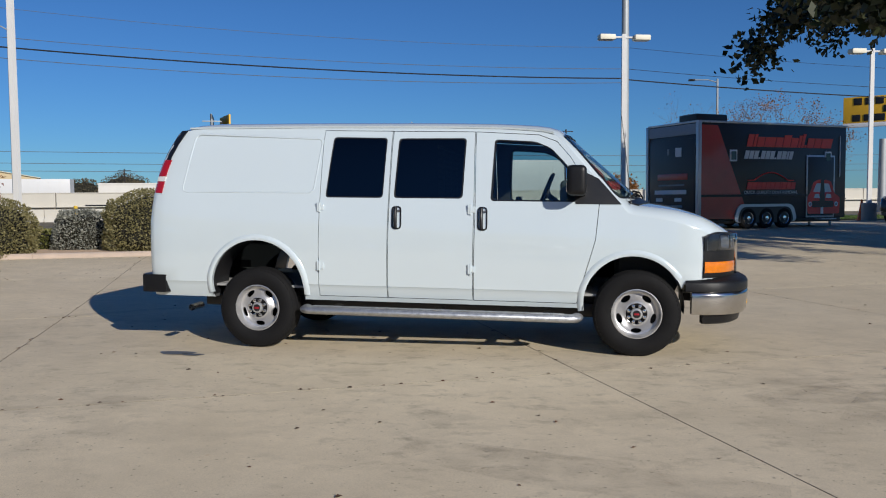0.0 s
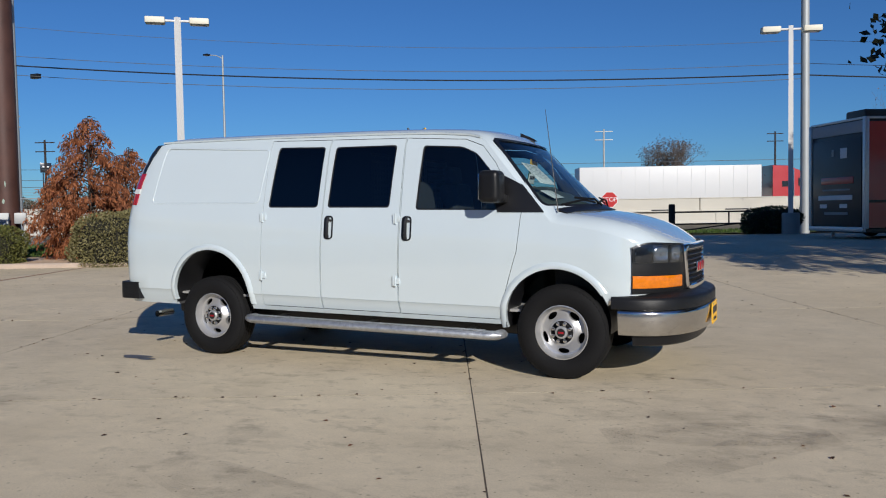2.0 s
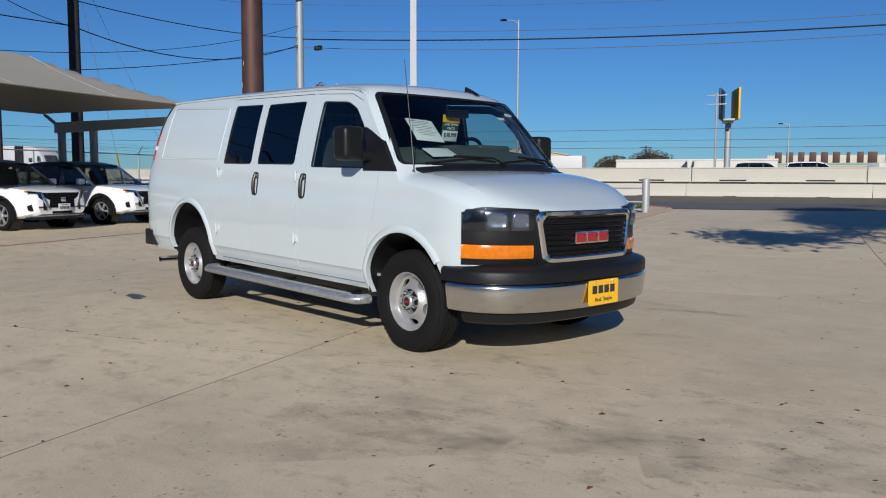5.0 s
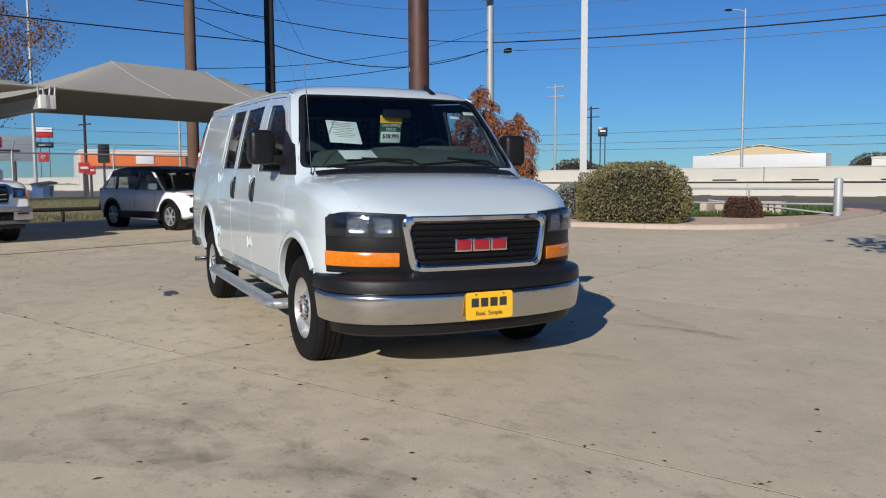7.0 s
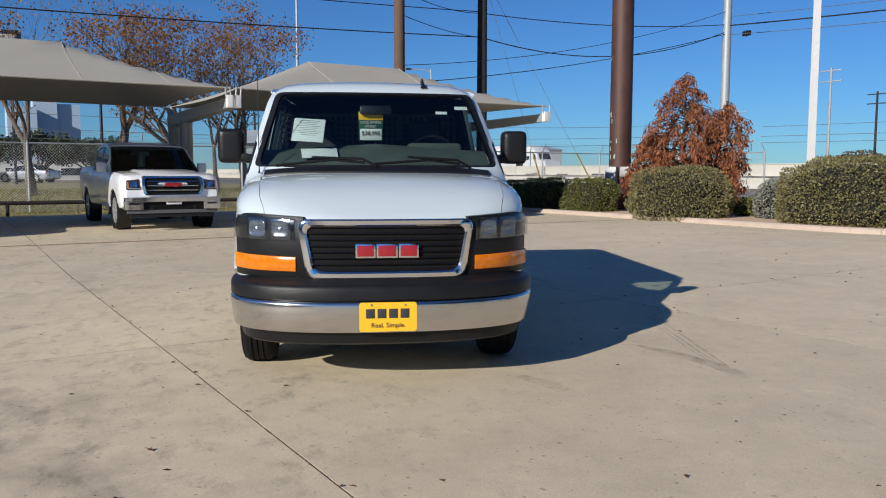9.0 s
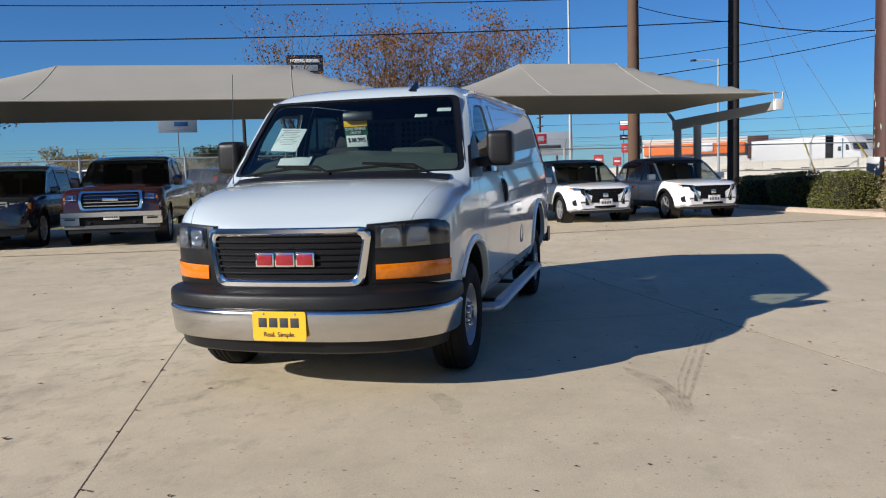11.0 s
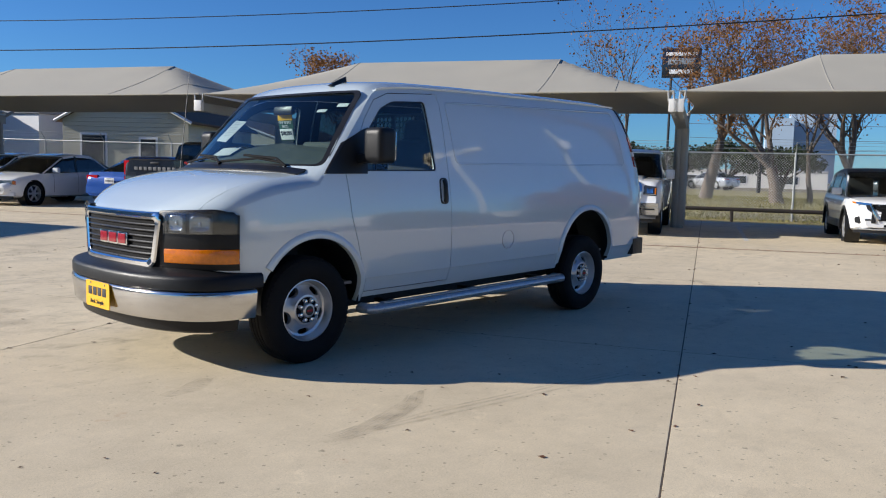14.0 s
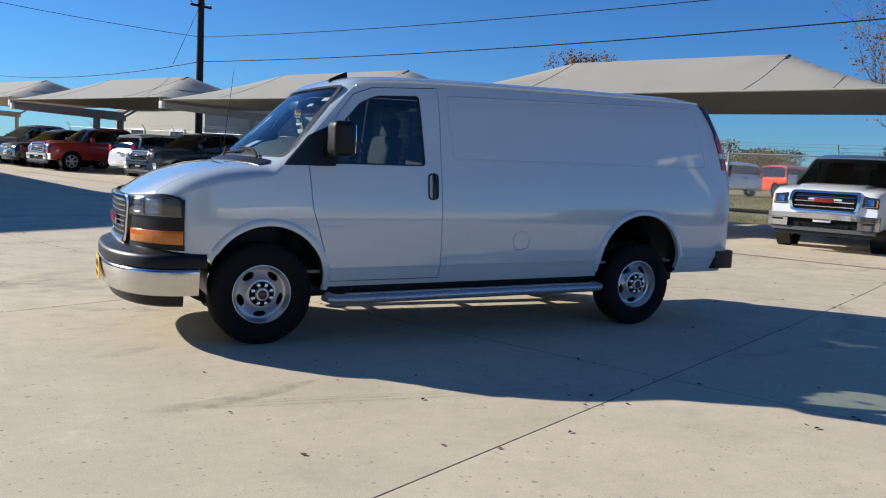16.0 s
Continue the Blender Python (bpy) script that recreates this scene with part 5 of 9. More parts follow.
TRUCK = dict(cat="pickup truck", W=2.03, wb=3.64, fo=0.98, ro=1.22, R=0.40, low=0.42, round=0.4, taper=0.10,
             top=[(-3.04, 1.05), (-3.0, 1.36), (-1.1, 1.36), (-1.0, 1.28), (1.0, 1.24), (1.25, 1.24), (2.4, 1.19), (2.72, 1.12), (2.80, 0.95)],
             house=[(1.32, 1.23), (0.55, 1.78), (0.1, 1.86), (-0.75, 1.85), (-0.98, 1.75), (-1.06, 1.23)], roof=(0.52, -0.92), pillars=[(1.28, 0.57), (-0.02, -0.05), (-0.98, -0.90)],
             seams=(0.95, -0.05, -0.95), mirror=1.0, seats=(0.2, -0.65), bed=(-2.93, -1.12, 0.85), platez=(0.62, 0.62), tail=(0.82, 0.99, 0.95, 1.32), roofw=0.80,
             face=dict(grille=(0.56, 0.74, 1.12), bars=3, red=True, emblem=(0.34, 0.075), lamp=(0.645, 0.91, 0.84, 1.06), bumper=(0.46, 0.70), chromebumper=True))
SUV = dict(cat="suv", W=2.0, wb=2.98, fo=0.95, ro=1.08, R=0.38, low=0.32, round=0.5, taper=0.16,
           top=[(-2.57, 0.9), (-2.5, 1.12), (0.8, 1.10), (1.1, 1.10), (2.1, 1.04), (2.35, 0.95), (2.44, 0.8)],
           house=[(1.15, 1.09), (0.45, 1.60), (0.0, 1.70), (-1.6, 1.70), (-2.2, 1.62), (-2.45, 1.10)], roof=(0.42, -2.2), pillars=[(1.10, 0.47), (-0.1, -0.12), (-1.2, -1.25), (-2.35, -2.15)],
           seams=(0.75, -0.15, -1.2), mirror=0.85, seats=(0.1, -0.9), platez=(0.58, 0.95), tail=(0.75, 0.97, 0.95, 1.25), dark=True, rimr=0.68,
           face=dict(grille=(0.55, 0.72, 0.93), chrome=1, bars=3, lamp=(0.60, 0.94, 0.80, 0.95), bumper=(0.44, 0.60), emblem=(0.2, 0.08)))
SEDAN = dict(cat="sedan", W=1.84, wb=2.9, fo=0.85, ro=1.05, R=0.33, low=0.22, round=0.65, taper=0.24,
             top=[(-2.5, 0.80), (-2.4, 0.98), (-1.6, 1.0), (0.7, 0.93), (1.1, 0.92), (1.9, 0.80), (2.15, 0.70), (2.3, 0.55)],
             house=[(1.20, 0.91), (0.25, 1.38), (-0.2, 1.44), (-0.9, 1.42), (-1.9, 1.0)], roof=(0.22, -1.0), pillars=[(1.12, 0.27), (-0.2, -0.25), (-1.75, -1.05)],
             seams=(0.75, -0.2, -1.15), mirror=0.75, seats=(0.0, -0.9), platez=(0.42, 0.75), tail=(0.45, 0.86, 0.74, 0.90), rimr=0.7,
             face=dict(grille=(0.26, 0.50, 0.68), lamp=(0.42, 0.84, 0.58, 0.70), bumper=(0.26, 0.36), emblem=(0.07, 0.07)))


def park(name, label, spec, mat, v, u_near, tail=False):
    """In the row along v, with the end next the aisle at u_near."""
    d = spec["ro"] if tail else spec["fo"]
    p = lot(u_near - d - spec["wb"] / 2, v)
    return car(name, label, spec, mat, facing(p, -U if tail else U))


k1 = car("compact_suv", "white compact suv with black cladding under a shade canopy", KICKS, CAR_WHITE, facing((-14.47, 0.31), U))
copy_thing(k1, facing((-15.66, 2.84), U))
car("pickup_truck", "white crew-cab pickup with chrome grille under a canopy", TRUCK, CAR_WHITE, facing((-12.5, -4.85), U))
ram = dict(TRUCK, face=dict(TRUCK["face"], red=False, bars=4, lamp=(0.645, 0.91, 0.92, 1.06), emblem=(0.30, 0.06)))
car("pickup_truck", "dark maroon pickup with chrome bumper under a canopy", ram, CAR_MAROON, facing((-9.76, -9.53), U))
park("suv", "black suv with silver grille bars beside a pickup", SUV, CAR_BLACK, -7.15, -10.0)
park("pickup_truck", "dark blue-black pickup parked nose-in with chrome rear bumper", TRUCK, CAR_NAVY, -10.45, -10.2, True)
park("sedan", "bright blue sedan parked nose-in under a canopy", SEDAN, CAR_BLUE, -13.0, -11.6, True)
park("sedan", "white sedan with twin dark grilles under a canopy", dict(SEDAN, dark=True), CAR_WHITE, -16.1, -10.3)
park("sedan", "white sedan beside another white sedan", SEDAN, CAR_WHITE, -18.9, -11.4)
park("pickup_truck", "dark teal pickup with chrome grille under a canopy", dict(TRUCK, face=dict(TRUCK["face"], red=False)), CAR_TEAL, -22.3, -10.3)
park("suv", "white suv parked nose-in beside a dark pickup", SUV, CAR_WHITE, -25.2, -11.2, True)
park("pickup_truck", "red pickup with chrome grille under a canopy", dict(TRUCK, face=dict(TRUCK["face"], red=False)), CAR_RED, -30.2, -10.3)
park("suv", "black suv beside a red pickup", SUV, CAR_BLACK, -33.2, -10.3)
park("pickup_truck", "grey pickup at the end of the canopy row", TRUCK, CAR_SILVER, -36.3, -10.3)

# ---- canopies, poles, fences and signs ----
FABRIC = paint("shade_fabric", (0.37, 0.345, 0.285), 0.85, 0, 0.06, 1.2, 0.12, 220)
FABRIC.node_tree.nodes["Principled BSDF"].inputs["Transmission Weight"].default_value = 0.0
SEAM = paint("seam_tape", (0.46, 0.43, 0.36), 0.85, 0, 0.06, 3)
GREYSTEEL = paint("grey_painted_steel", (0.33, 0.34, 0.34), 0.5, 0.2, 0.08, 3)
POLE_WHITE = paint("white_pole_paint", (0.72, 0.71, 0.68), 0.5, 0, 0.05, 2)
LAMP_HEAD = paint("cream_lamp_housing", (0.66, 0.62, 0.50), 0.5, 0, 0.05, 3)
LAMP_GLASS = paint("lamp_diffuser", (0.6, 0.6, 0.58), 0.3, 0, 0.05, 5)
RUST = paint("rust_brown_steel", (0.075, 0.034, 0.026), 0.6, 0.2, 0.45, 2.0, 0.15, 60)
PATINA = paint("flaked_green_paint", (0.30, 0.38, 0.32), 0.8, 0, 0.3, 10)
WOODPOLE = paint("weathered_pole_wood", (0.12, 0.07, 0.045), 0.9, 0, 0.3, 3, 0.4, 70)
DARKPOLE = paint("dark_pole_wood", (0.028, 0.022, 0.020), 0.9, 0, 0.3, 3, 0.3, 70)
GALVPOLE = paint("grey_galvanised_pole", (0.36, 0.38, 0.38), 0.55, 0.3, 0.12, 2)
WIRE = paint("cable_black", (0.01, 0.01, 0.01), 0.8, 0, 0.1, 2)
WIREGREY = paint("cable_grey", (0.10, 0.11, 0.12), 0.8, 0, 0.1, 2)
STOPRED = paint("stop_sign_red", (0.48, 0.02, 0.02), 0.45, 0, 0.05, 5)
SIGNWHITE = paint("sign_white", (0.75, 0.75, 0.75), 0.5, 0, 0.05, 5)
BLUEBOX = paint("blue_plastic", (0.02, 0.08, 0.22), 0.5, 0, 0.1, 5)
BANNER = paint("pale_banner", (0.27, 0.31, 0.35), 0.6, 0, 0.06, 3)
SAFETY = paint("orange_plastic", (0.62, 0.10, 0.01), 0.5, 0, 0.1, 5)
SAFEYELLOW = paint("yellow_pole_paint", (0.62, 0.40, 0.02), 0.5, 0, 0.1, 5)

EAVE, RIDGE, DEPTH = 3.08, 4.17, 5.85


def canopy(v0, v1, posts=(), first=False):
    """A hipped shade sail between v0 and v1 (v0 < v1), its front eave at u -10.3, held by arms on rear posts."""
    base = rest(lot(-13.2, (v0 + v1) / 2))
    z0 = base.z - 0.11
    ob = thing("shade_canopy", "taupe fabric hip-roof shade canopy on grey steel posts", "canopy", Matrix.Translation(base), "parking canopies")
    L, n = v1 - v0, 24
    def top(a, b):
        """Height of the sail; a: depth 0..1, b: metres along."""
        da, db = min(a, 1 - a) * DEPTH, min(b, L - b)
        f = min(1.0, da / (DEPTH / 2), db / 2.85)
        sag = 0.10 * math.sin(math.pi * f) * (1 if f < 1 else 0)
        return EAVE + (RIDGE - EAVE) * f - sag * 0.6
    bm = bmesh.new()
    grid = {}
    bs = sorted({0.0, L, 2.85, L - 2.85} | {2.85 * k / 8 for k in range(9)} | {L - 2.85 * k / 8 for k in range(9)} | {2.85 + (L - 5.7) * k / 8 for k in range(9)})
    as_ = [k / 16 for k in range(17)]
    for i, a in enumerate(as_):
        for j, b in enumerate(bs):
            bow_a = 0.16 * math.sin(math.pi * b / L) * (1 - 2 * a) * (1 if abs(1 - 2 * a) > 0 else 0)
            bow_b = 0.22 * math.sin(math.pi * a) * (1 - 2 * b / L)
            u = -10.3 - DEPTH * a - bow_a
            p = lot(u, v0 + b + bow_b * abs(1 - 2 * b / L) ** 3, z0 + top(a, b)) - base
            grid[i, j] = bm.verts.new(p)
    for i in range(len(as_) - 1):
        for j in range(len(bs) - 1):
            bm.faces.new((grid[i, j], grid[i + 1, j], grid[i + 1, j + 1], grid[i, j + 1]))
    geo = bmesh.ops.extrude_face_region(bm, geom=bm.faces[:])
    for v in geo["geom"]:
        if isinstance(v, bmesh.types.BMVert):
            v.co.z -= 0.012
    part("fabric_sail", bm, FABRIC, ob, "taupe woven shade fabric", 25)
    # hem cable and seams
    rim = []
    for b in bs:
        rim.append(grid_point(v0, L, 0.0, b, z0, top) - base)
    part("hem", tube(rim, 0.022, 6), FABRIC, ob)
    for b in ((2.85, L - 2.85) if L < 9 else (2.85, L - 2.85, L - 1.2)):
        path = [grid_point(v0, L, a, b, z0, top) - base + Vector((0, 0, 0.006)) for a in as_[:9]]
        part("seam", tube(path, 0.0045, 5), SEAM, ob)
    ends = [v1] + ([v0] if first else [])
    for v in ends:
        c = lot(-10.3, v, z0 + EAVE) - base
        back = lot(-15.6, v, z0 + EAVE) - base
        arm = bmesh.new()
        add_ring_surface(arm, [[Vector(p) + off for off in (V * -0.075 + UP * -hh, V * 0.075 + UP * -hh, V * 0.075 + UP * hh, V * -0.075 + UP * hh)] for p, hh in ((c + UP * -0.30, 0.10), (back + UP * -0.42, 0.15))])
        part("arm", arm, GREYSTEEL, ob)
        part("arm_cap", box(c + UP * -0.28, (0.12, 0.20, 0.26), 0.01, pose(0, 0, 0, 0, 0, 24.5)), POLE_WHITE, ob)
        for s in (-1, 1):
            part("corner_bracket", tube([c + V * (s * 0.10) + UP * -0.2, c + V * (s * 0.12) + UP * 0.02], 0.020, 8), GREYSTEEL, ob)
        for u in (-14.2, -15.4):
            foot = lot(u, v)
            part("post", tube([foot - base + UP * (ground_z(foot.x, foot.y) - 0.05), foot - base + UP * (z0 + EAVE - 0.45)], 0.11, 14), GREYSTEEL, ob)
        part("rear_strut", tube([lot(-15.4, v, z0 + EAVE - 0.45) - base, lot(-16.1, v + 0.05, z0 + EAVE - 0.02) - base], 0.05, 8), GREYSTEEL, ob)
    return ob


def grid_point(v0, L, a, b, z0, top):
    bow_a = 0.16 * math.sin(math.pi * b / L) * (1 - 2 * a)
    bow_b = 0.22 * math.sin(math.pi * a) * (1 - 2 * b / L)
    return lot(-10.3 - DEPTH * a - bow_a, v0 + b + bow_b * abs(1 - 2 * b / L) ** 3, z0 + top(a, b))


canopy(2.05, 10.42, first=True)
canopy(-9.15, 1.95)
canopy(-20.8, -9.25, first=False)
canopy(-32.6, -20.9, first=True)
canopy(-44.0, -32.8, first=True)
# the posts between the sails carry both neighbours

def lamp_standard(p, top, heads_dir, label):
    z = ground_z(p[0], p[1])
    ob = thing("lot_lamp", label, "lamp post", Matrix.Translation((p[0], p[1], z)), "lot lamps")
    h = top - z
    part("concrete_base", lathe([(0.30, 0), (0.30, 0.72), (0.27, 0.76), (0.0, 0.76)], "z", 20), CONCRETE_PLAIN, ob)
    bm = bmesh.new()
    add_ring_surface(bm, [[(sx * w, sy * w, zz) for sx, sy in ((-1, -1), (1, -1), (1, 1), (-1, 1))] for w, zz in ((0.085, 0.74), (0.075, h))])
    part("pole", bm, POLE_WHITE, ob)
    d = Vector((heads_dir[0], heads_dir[1], 0)).normalized()
    part("crossarm", tube([-d * 0.5 + UP * (h - 0.12), d * 0.5 + UP * (h - 0.12)], 0.04, 8), POLE_WHITE, ob)
    ang = math.degrees(math.atan2(d.y, d.x))
    for s in (-1, 1):
        c = d * (s * 0.70) + UP * (h - 0.13)
        hd = part("lamp_head", box(c, (0.62, 0.40, 0.20), 0.03, pose(0, 0, 0, 0, 0, ang)), LAMP_HEAD, ob, "cream floodlight head")
        part("diffuser", box(c - UP * 0.102, (0.5, 0.3, 0.015), 0.004, pose(0, 0, 0, 0, 0, ang)), LAMP_GLASS, hd)
    return ob


CONCRETE_PLAIN = paint("grey_concrete", (0.34, 0.33, 0.31), 0.9, 0, 0.12, 4, 0.2, 90)
lamp_standard((-15.70, 14.02), 7.92, (1.05, 0.84), "white double-headed lot lamp on a kerbed island")
lamp_standard((2.72, 24.4), 7.68, (1.05, 0.35), "white double-headed lot lamp on a concrete base")
lamp_standard((13.2, 29.3), 7.6, (1.0, 0.3), "white double-headed lot lamp beyond the trailer")

# the rusty mast of a tall sign
p = rest(-16.89, 8.41)
mast = thing("sign_mast", "rust-brown steel sign mast with flaking paint", "mast", Matrix.Translation(p))
part("shaft", lathe([(0.335, -0.05), (0.335, 4.0), (0.325, 8.0), (0.32, 14.0)], "z", 32), RUST, mast)
rnd = random.Random(5)
for k in range(26):
    a, z = rnd.uniform(3.6, 5.6), rnd.choice((rnd.uniform(1.3, 2.2), rnd.uniform(3.0, 4.2), rnd.uniform(0.5, 8)))
    bm = bmesh.new()
    w, h = rnd.uniform(0.01, 0.05), rnd.uniform(0.02, 0.14)
    ring = []
    for q in range(9):
        b = 2 * math.pi * q / 9
        aa, zz = a + math.cos(b) * w / 0.33 * rnd.uniform(0.6, 1.2), z + math.sin(b) * h * rnd.uniform(0.6, 1.2)
        ring.append((math.cos(aa) * 0.338, math.sin(aa) * 0.338, zz))
    bm.faces.new([bm.verts.new(q) for q in ring])
    part("paint_flake", bm, PATINA, mast)
south = Vector((0.75, -0.66, 0)).normalized()
for off, z, s, mat in ((-0.35, 1.25, (0.20, 0.30, 0.30), GREYSTEEL), (0.10, 1.15, (0.18, 0.36, 0.50), GALVPOLE)):
    side = Vector((-south.y, south.x, 0))
    c = south * 0.42 + side * -off + UP * z
    bx = part("meter_box", box(c, s, 0.02, pose(0, 0, 0, 0, 0, math.degrees(math.atan2(south.y, south.x)))), mat, mast, "grey electrical box")
part("conduit", tube([south * 0.40 + UP * 0.0, south * 0.40 + UP * 0.95], 0.03, 8), POLE_WHITE, mast)

# electricity poles
def utility_pole(p, top, r, mat, label, arms=(), z=None):
    z = ground_z(p[0], p[1]) if z is None else z
    ob = thing("utility_pole", label, "utility pole", Matrix.Translation((p[0], p[1], z)))
    part("shaft", lathe([(r, -0.1), (r * 0.8, top - z), (0, top - z + 0.02)], "z", 16), mat, ob)
    for zz, length, d in arms:
        d = Vector(d).normalized()
        part("crossarm", box(UP * (zz - z), (length, 0.10, 0.11), 0.01, pose(0, 0, 0, 0, 0, math.degrees(math.atan2(d.y, d.x)))), mat, ob)
        for s in (-0.45, -0.15, 0.15, 0.45):
            part("insulator", lathe([(0.03, 0), (0.05, 0.04), (0.03, 0.08), (0.045, 0.12), (0, 0.15)], "z", 8, d * (s * length) + UP * (zz - z + 0.05)), GALVPOLE, ob)
    return ob


w1, w2 = (-20.05, 1.80), (-23.23, 5.17)
utility_pole(w1, 11.0, 0.20, WOODPOLE, "brown wooden utility pole behind the canopy")
utility_pole(w2, 10.5, 0.21, DARKPOLE, "dark wooden utility pole behind the canopy")
util = utility_pole((-27.86, 17.21), 12.5, 0.21, GALVPOLE, "grey steel utility pole with a transformer")
base_z = ground_z(-27.86, 17.21)
part("transformer", lathe([(0.0, 0), (0.24, 0.02), (0.26, 0.1), (0.26, 0.72), (0.22, 0.78), (0, 0.8)], "z", 18, (0.28, -0.42, 9.9 - base_z)), SIGNWHITE, util, "pale grey transformer can")
part("splice_box", box((0.75, 0.55, 7.5 - base_z), (0.42, 0.22, 0.2), 0.02), BLACK, util)
utility_pole((3.1, 31.75), 12.5, 0.20, GALVPOLE, "tall grey steel utility pole beside the street")
utility_pole((-4.08, -35.67), 9.3, 0.20, DARKPOLE, "dark wooden utility pole behind the canopy row", [(8.5, 1.2, U)])


def cable(a, b, sag, r=0.014, mat=None, label="black overhead cable slung between poles"):
    a, b = Vector(a), Vector(b)
    pts = [a.lerp(b, k / 24) - UP * (sag * 4 * (k / 24) * (1 - k / 24)) for k in range(25)]
    ob = part("overhead_cable", tube(pts, r, 6), mat or WIRE, None, label)
    return tagged(ob, label, "cable", "overhead cables")


W2, W1, UT, TL, EA = (-23.23, 5.17), (-20.05, 1.80), (-27.86, 17.21), (-4.08, -35.67), (3.1, 31.75)
cable((*TL, 7.0), (*W2, 7.35), 0.5, 0.016)
cable((*TL, 5.8), (*W2, 6.42), 0.45, 0.02)
cable((*W2, 7.3), (*UT, 8.0), 0.25, 0.018)
cable((*W2, 6.4), (*UT, 7.7), 0.9, 0.02)
cable((*W1, 4.9), (*UT, 8.6), 0.5, 0.012)
cable((*W1, 4.3), (*UT, 7.6), 0.3, 0.016)
cable((*W1, 7.9), (*UT, 9.6), 0.5, 0.008, WIREGREY, "thin grey overhead cable")
cable((*W1, 6.6), (*W2, 6.4), 0.12, 0.012)
cable((*W1, 7.4), (*W2, 7.3), 0.2, 0.012)
cable((*UT, 7.95), (*EA, 7.05), 0.45, 0.030)
cable((*UT, 7.55), (*EA, 6.85), 0.55, 0.014, WIREGREY, "thin grey overhead cable")
cable((*UT, 8.35), (*EA, 7.5), 0.5, 0.012, WIREGREY, "thin grey overhead cable")
cable((*UT, 9.6), (*EA, 8.5), 0.6, 0.009, WIREGREY, "thin grey overhead cable")
for z, r in ((7.0, 0.030), (7.5, 0.012), (8.5, 0.009)):
    cable((*EA, z), (3.1 + 41 * U.x, 31.75 + 41 * U.y, z - 0.1), 0.5, r)
cable((*TL, 7.0), (-4.08 + 30 * U.x, -35.67 + 30 * U.y, 8.5), 0.6, 0.012)
cable((*TL, 5.8), (8.0, -62.0, 6.2), 0.6, 0.02)
cable((*TL, 8.6), (-2.0, -30.0, 5.0), 0.0, 0.012)
cable((*W2, 8.8), (-29.5, 9.2, 0.6), 0.0, 0.008, GALVPOLE, "grey guy wire with a yellow guard")
cable((*W2, 8.8), (-28.2, 11.3, 0.6), 0.0, 0.008, GALVPOLE, "grey guy wire with a yellow guard")
for a, b in (((*W2, 8.8), (-29.5, 9.2, 0.6)), ((*W2, 8.8), (-28.2, 11.3, 0.6))):
    q = Vector(b) + (Vector(a) - Vector(b)).normalized() * 2.2
    tagged(part("guy_guard", tube([b, q], 0.035, 6), SAFEYELLOW), "yellow plastic guy wire guard", "cable guard")

# chain-link fence and the low rail before it
LINK = paint("chain_link", (0.46, 0.47, 0.46), 0.45, 0.7, 0.1, 4)


def fence(a0, a1, b0, b1, name_label):
    """Posts and mesh from lot place (a0, b0) to (a1, b1)."""
    p0, p1 = lot(a0, b0), lot(a1, b1)
    length = (p1 - p0).length
    d = (p1 - p0).normalized()
    ob = thing("chain_link_fence", name_label, "fence", Matrix.Translation(rest(p0)))
    o = rest(p0)
    n = max(1, round(length / 3.05))
    for k in range(n + 1):
        q = rest(p0.lerp(p1, k / n)) - o
        lean = Vector((-d.y, d.x, 0)) * -0.22
        part("post", tube([q - UP * 0.05, q + UP * 2.05, q + UP * 2.08], 0.033, 8), GALVPOLE, ob)
        part("barb_arm", tube([q + UP * 2.05, q + UP * 2.36 + lean], 0.016, 6), GALVPOLE, ob)
        if k < n:
            e = rest(p0.lerp(p1, (k + 1) / n)) - o
            part("top_rail", tube([q + UP * 2.03, e + UP * 2.03], 0.022, 8), GALVPOLE, ob)
            for f in (0.35, 0.7, 1.0):
                part("barb_wire", tube([q + UP * (2.05 + 0.31 * f) + lean * f, e + UP * (2.05 + 0.31 * f) + lean * f], 0.004, 4), GALVPOLE, ob)
    bm = bmesh.new()
    step = 0.085
    count = int(length / step)
    for k in range(-24, count + 1):
        for sgn in (1, -1):
            s0, s1 = k * step, k * step + 2.0
            h0, h1 = (0.02, 2.02) if sgn > 0 else (2.02, 0.02)
            if s0 < 0:
                h0 = h0 + (h1 - h0) * (-s0 / 2.0)
                s0 = 0
            if s1 > length:
                h1 = h0 + (h1 - h0) * ((length - s0) / max(1e-6, s1 - s0))
                s1 = length
            if s1 - s0 < 0.05:
                continue
            a, b = rest(p0 + d * s0) - o + UP * h0, rest(p0 + d * s1) - o + UP * h1
            nrm = Vector((-d.y, d.x, 0)) * 0.0022
            t = (b - a).normalized().cross(nrm).normalized() * 0.0026
            ring = lambda c: [c + t, c + nrm, c - t, c - nrm]
            r0, r1 = [bm.verts.new(x) for x in ring(a)], [bm.verts.new(x) for x in ring(b)]
            for i in range(4):
                bm.faces.new((r0[i], r0[(i + 1) % 4], r1[(i + 1) % 4], r1[i]))
    me = bpy.data.meshes.new("mesh_wire")
    bm.to_mesh(me)
    bm.free()
    tagged(mesh_part("mesh_wire", me, LINK, ob, "galvanised diamond wire mesh", 0), kind="stuff")
    return ob


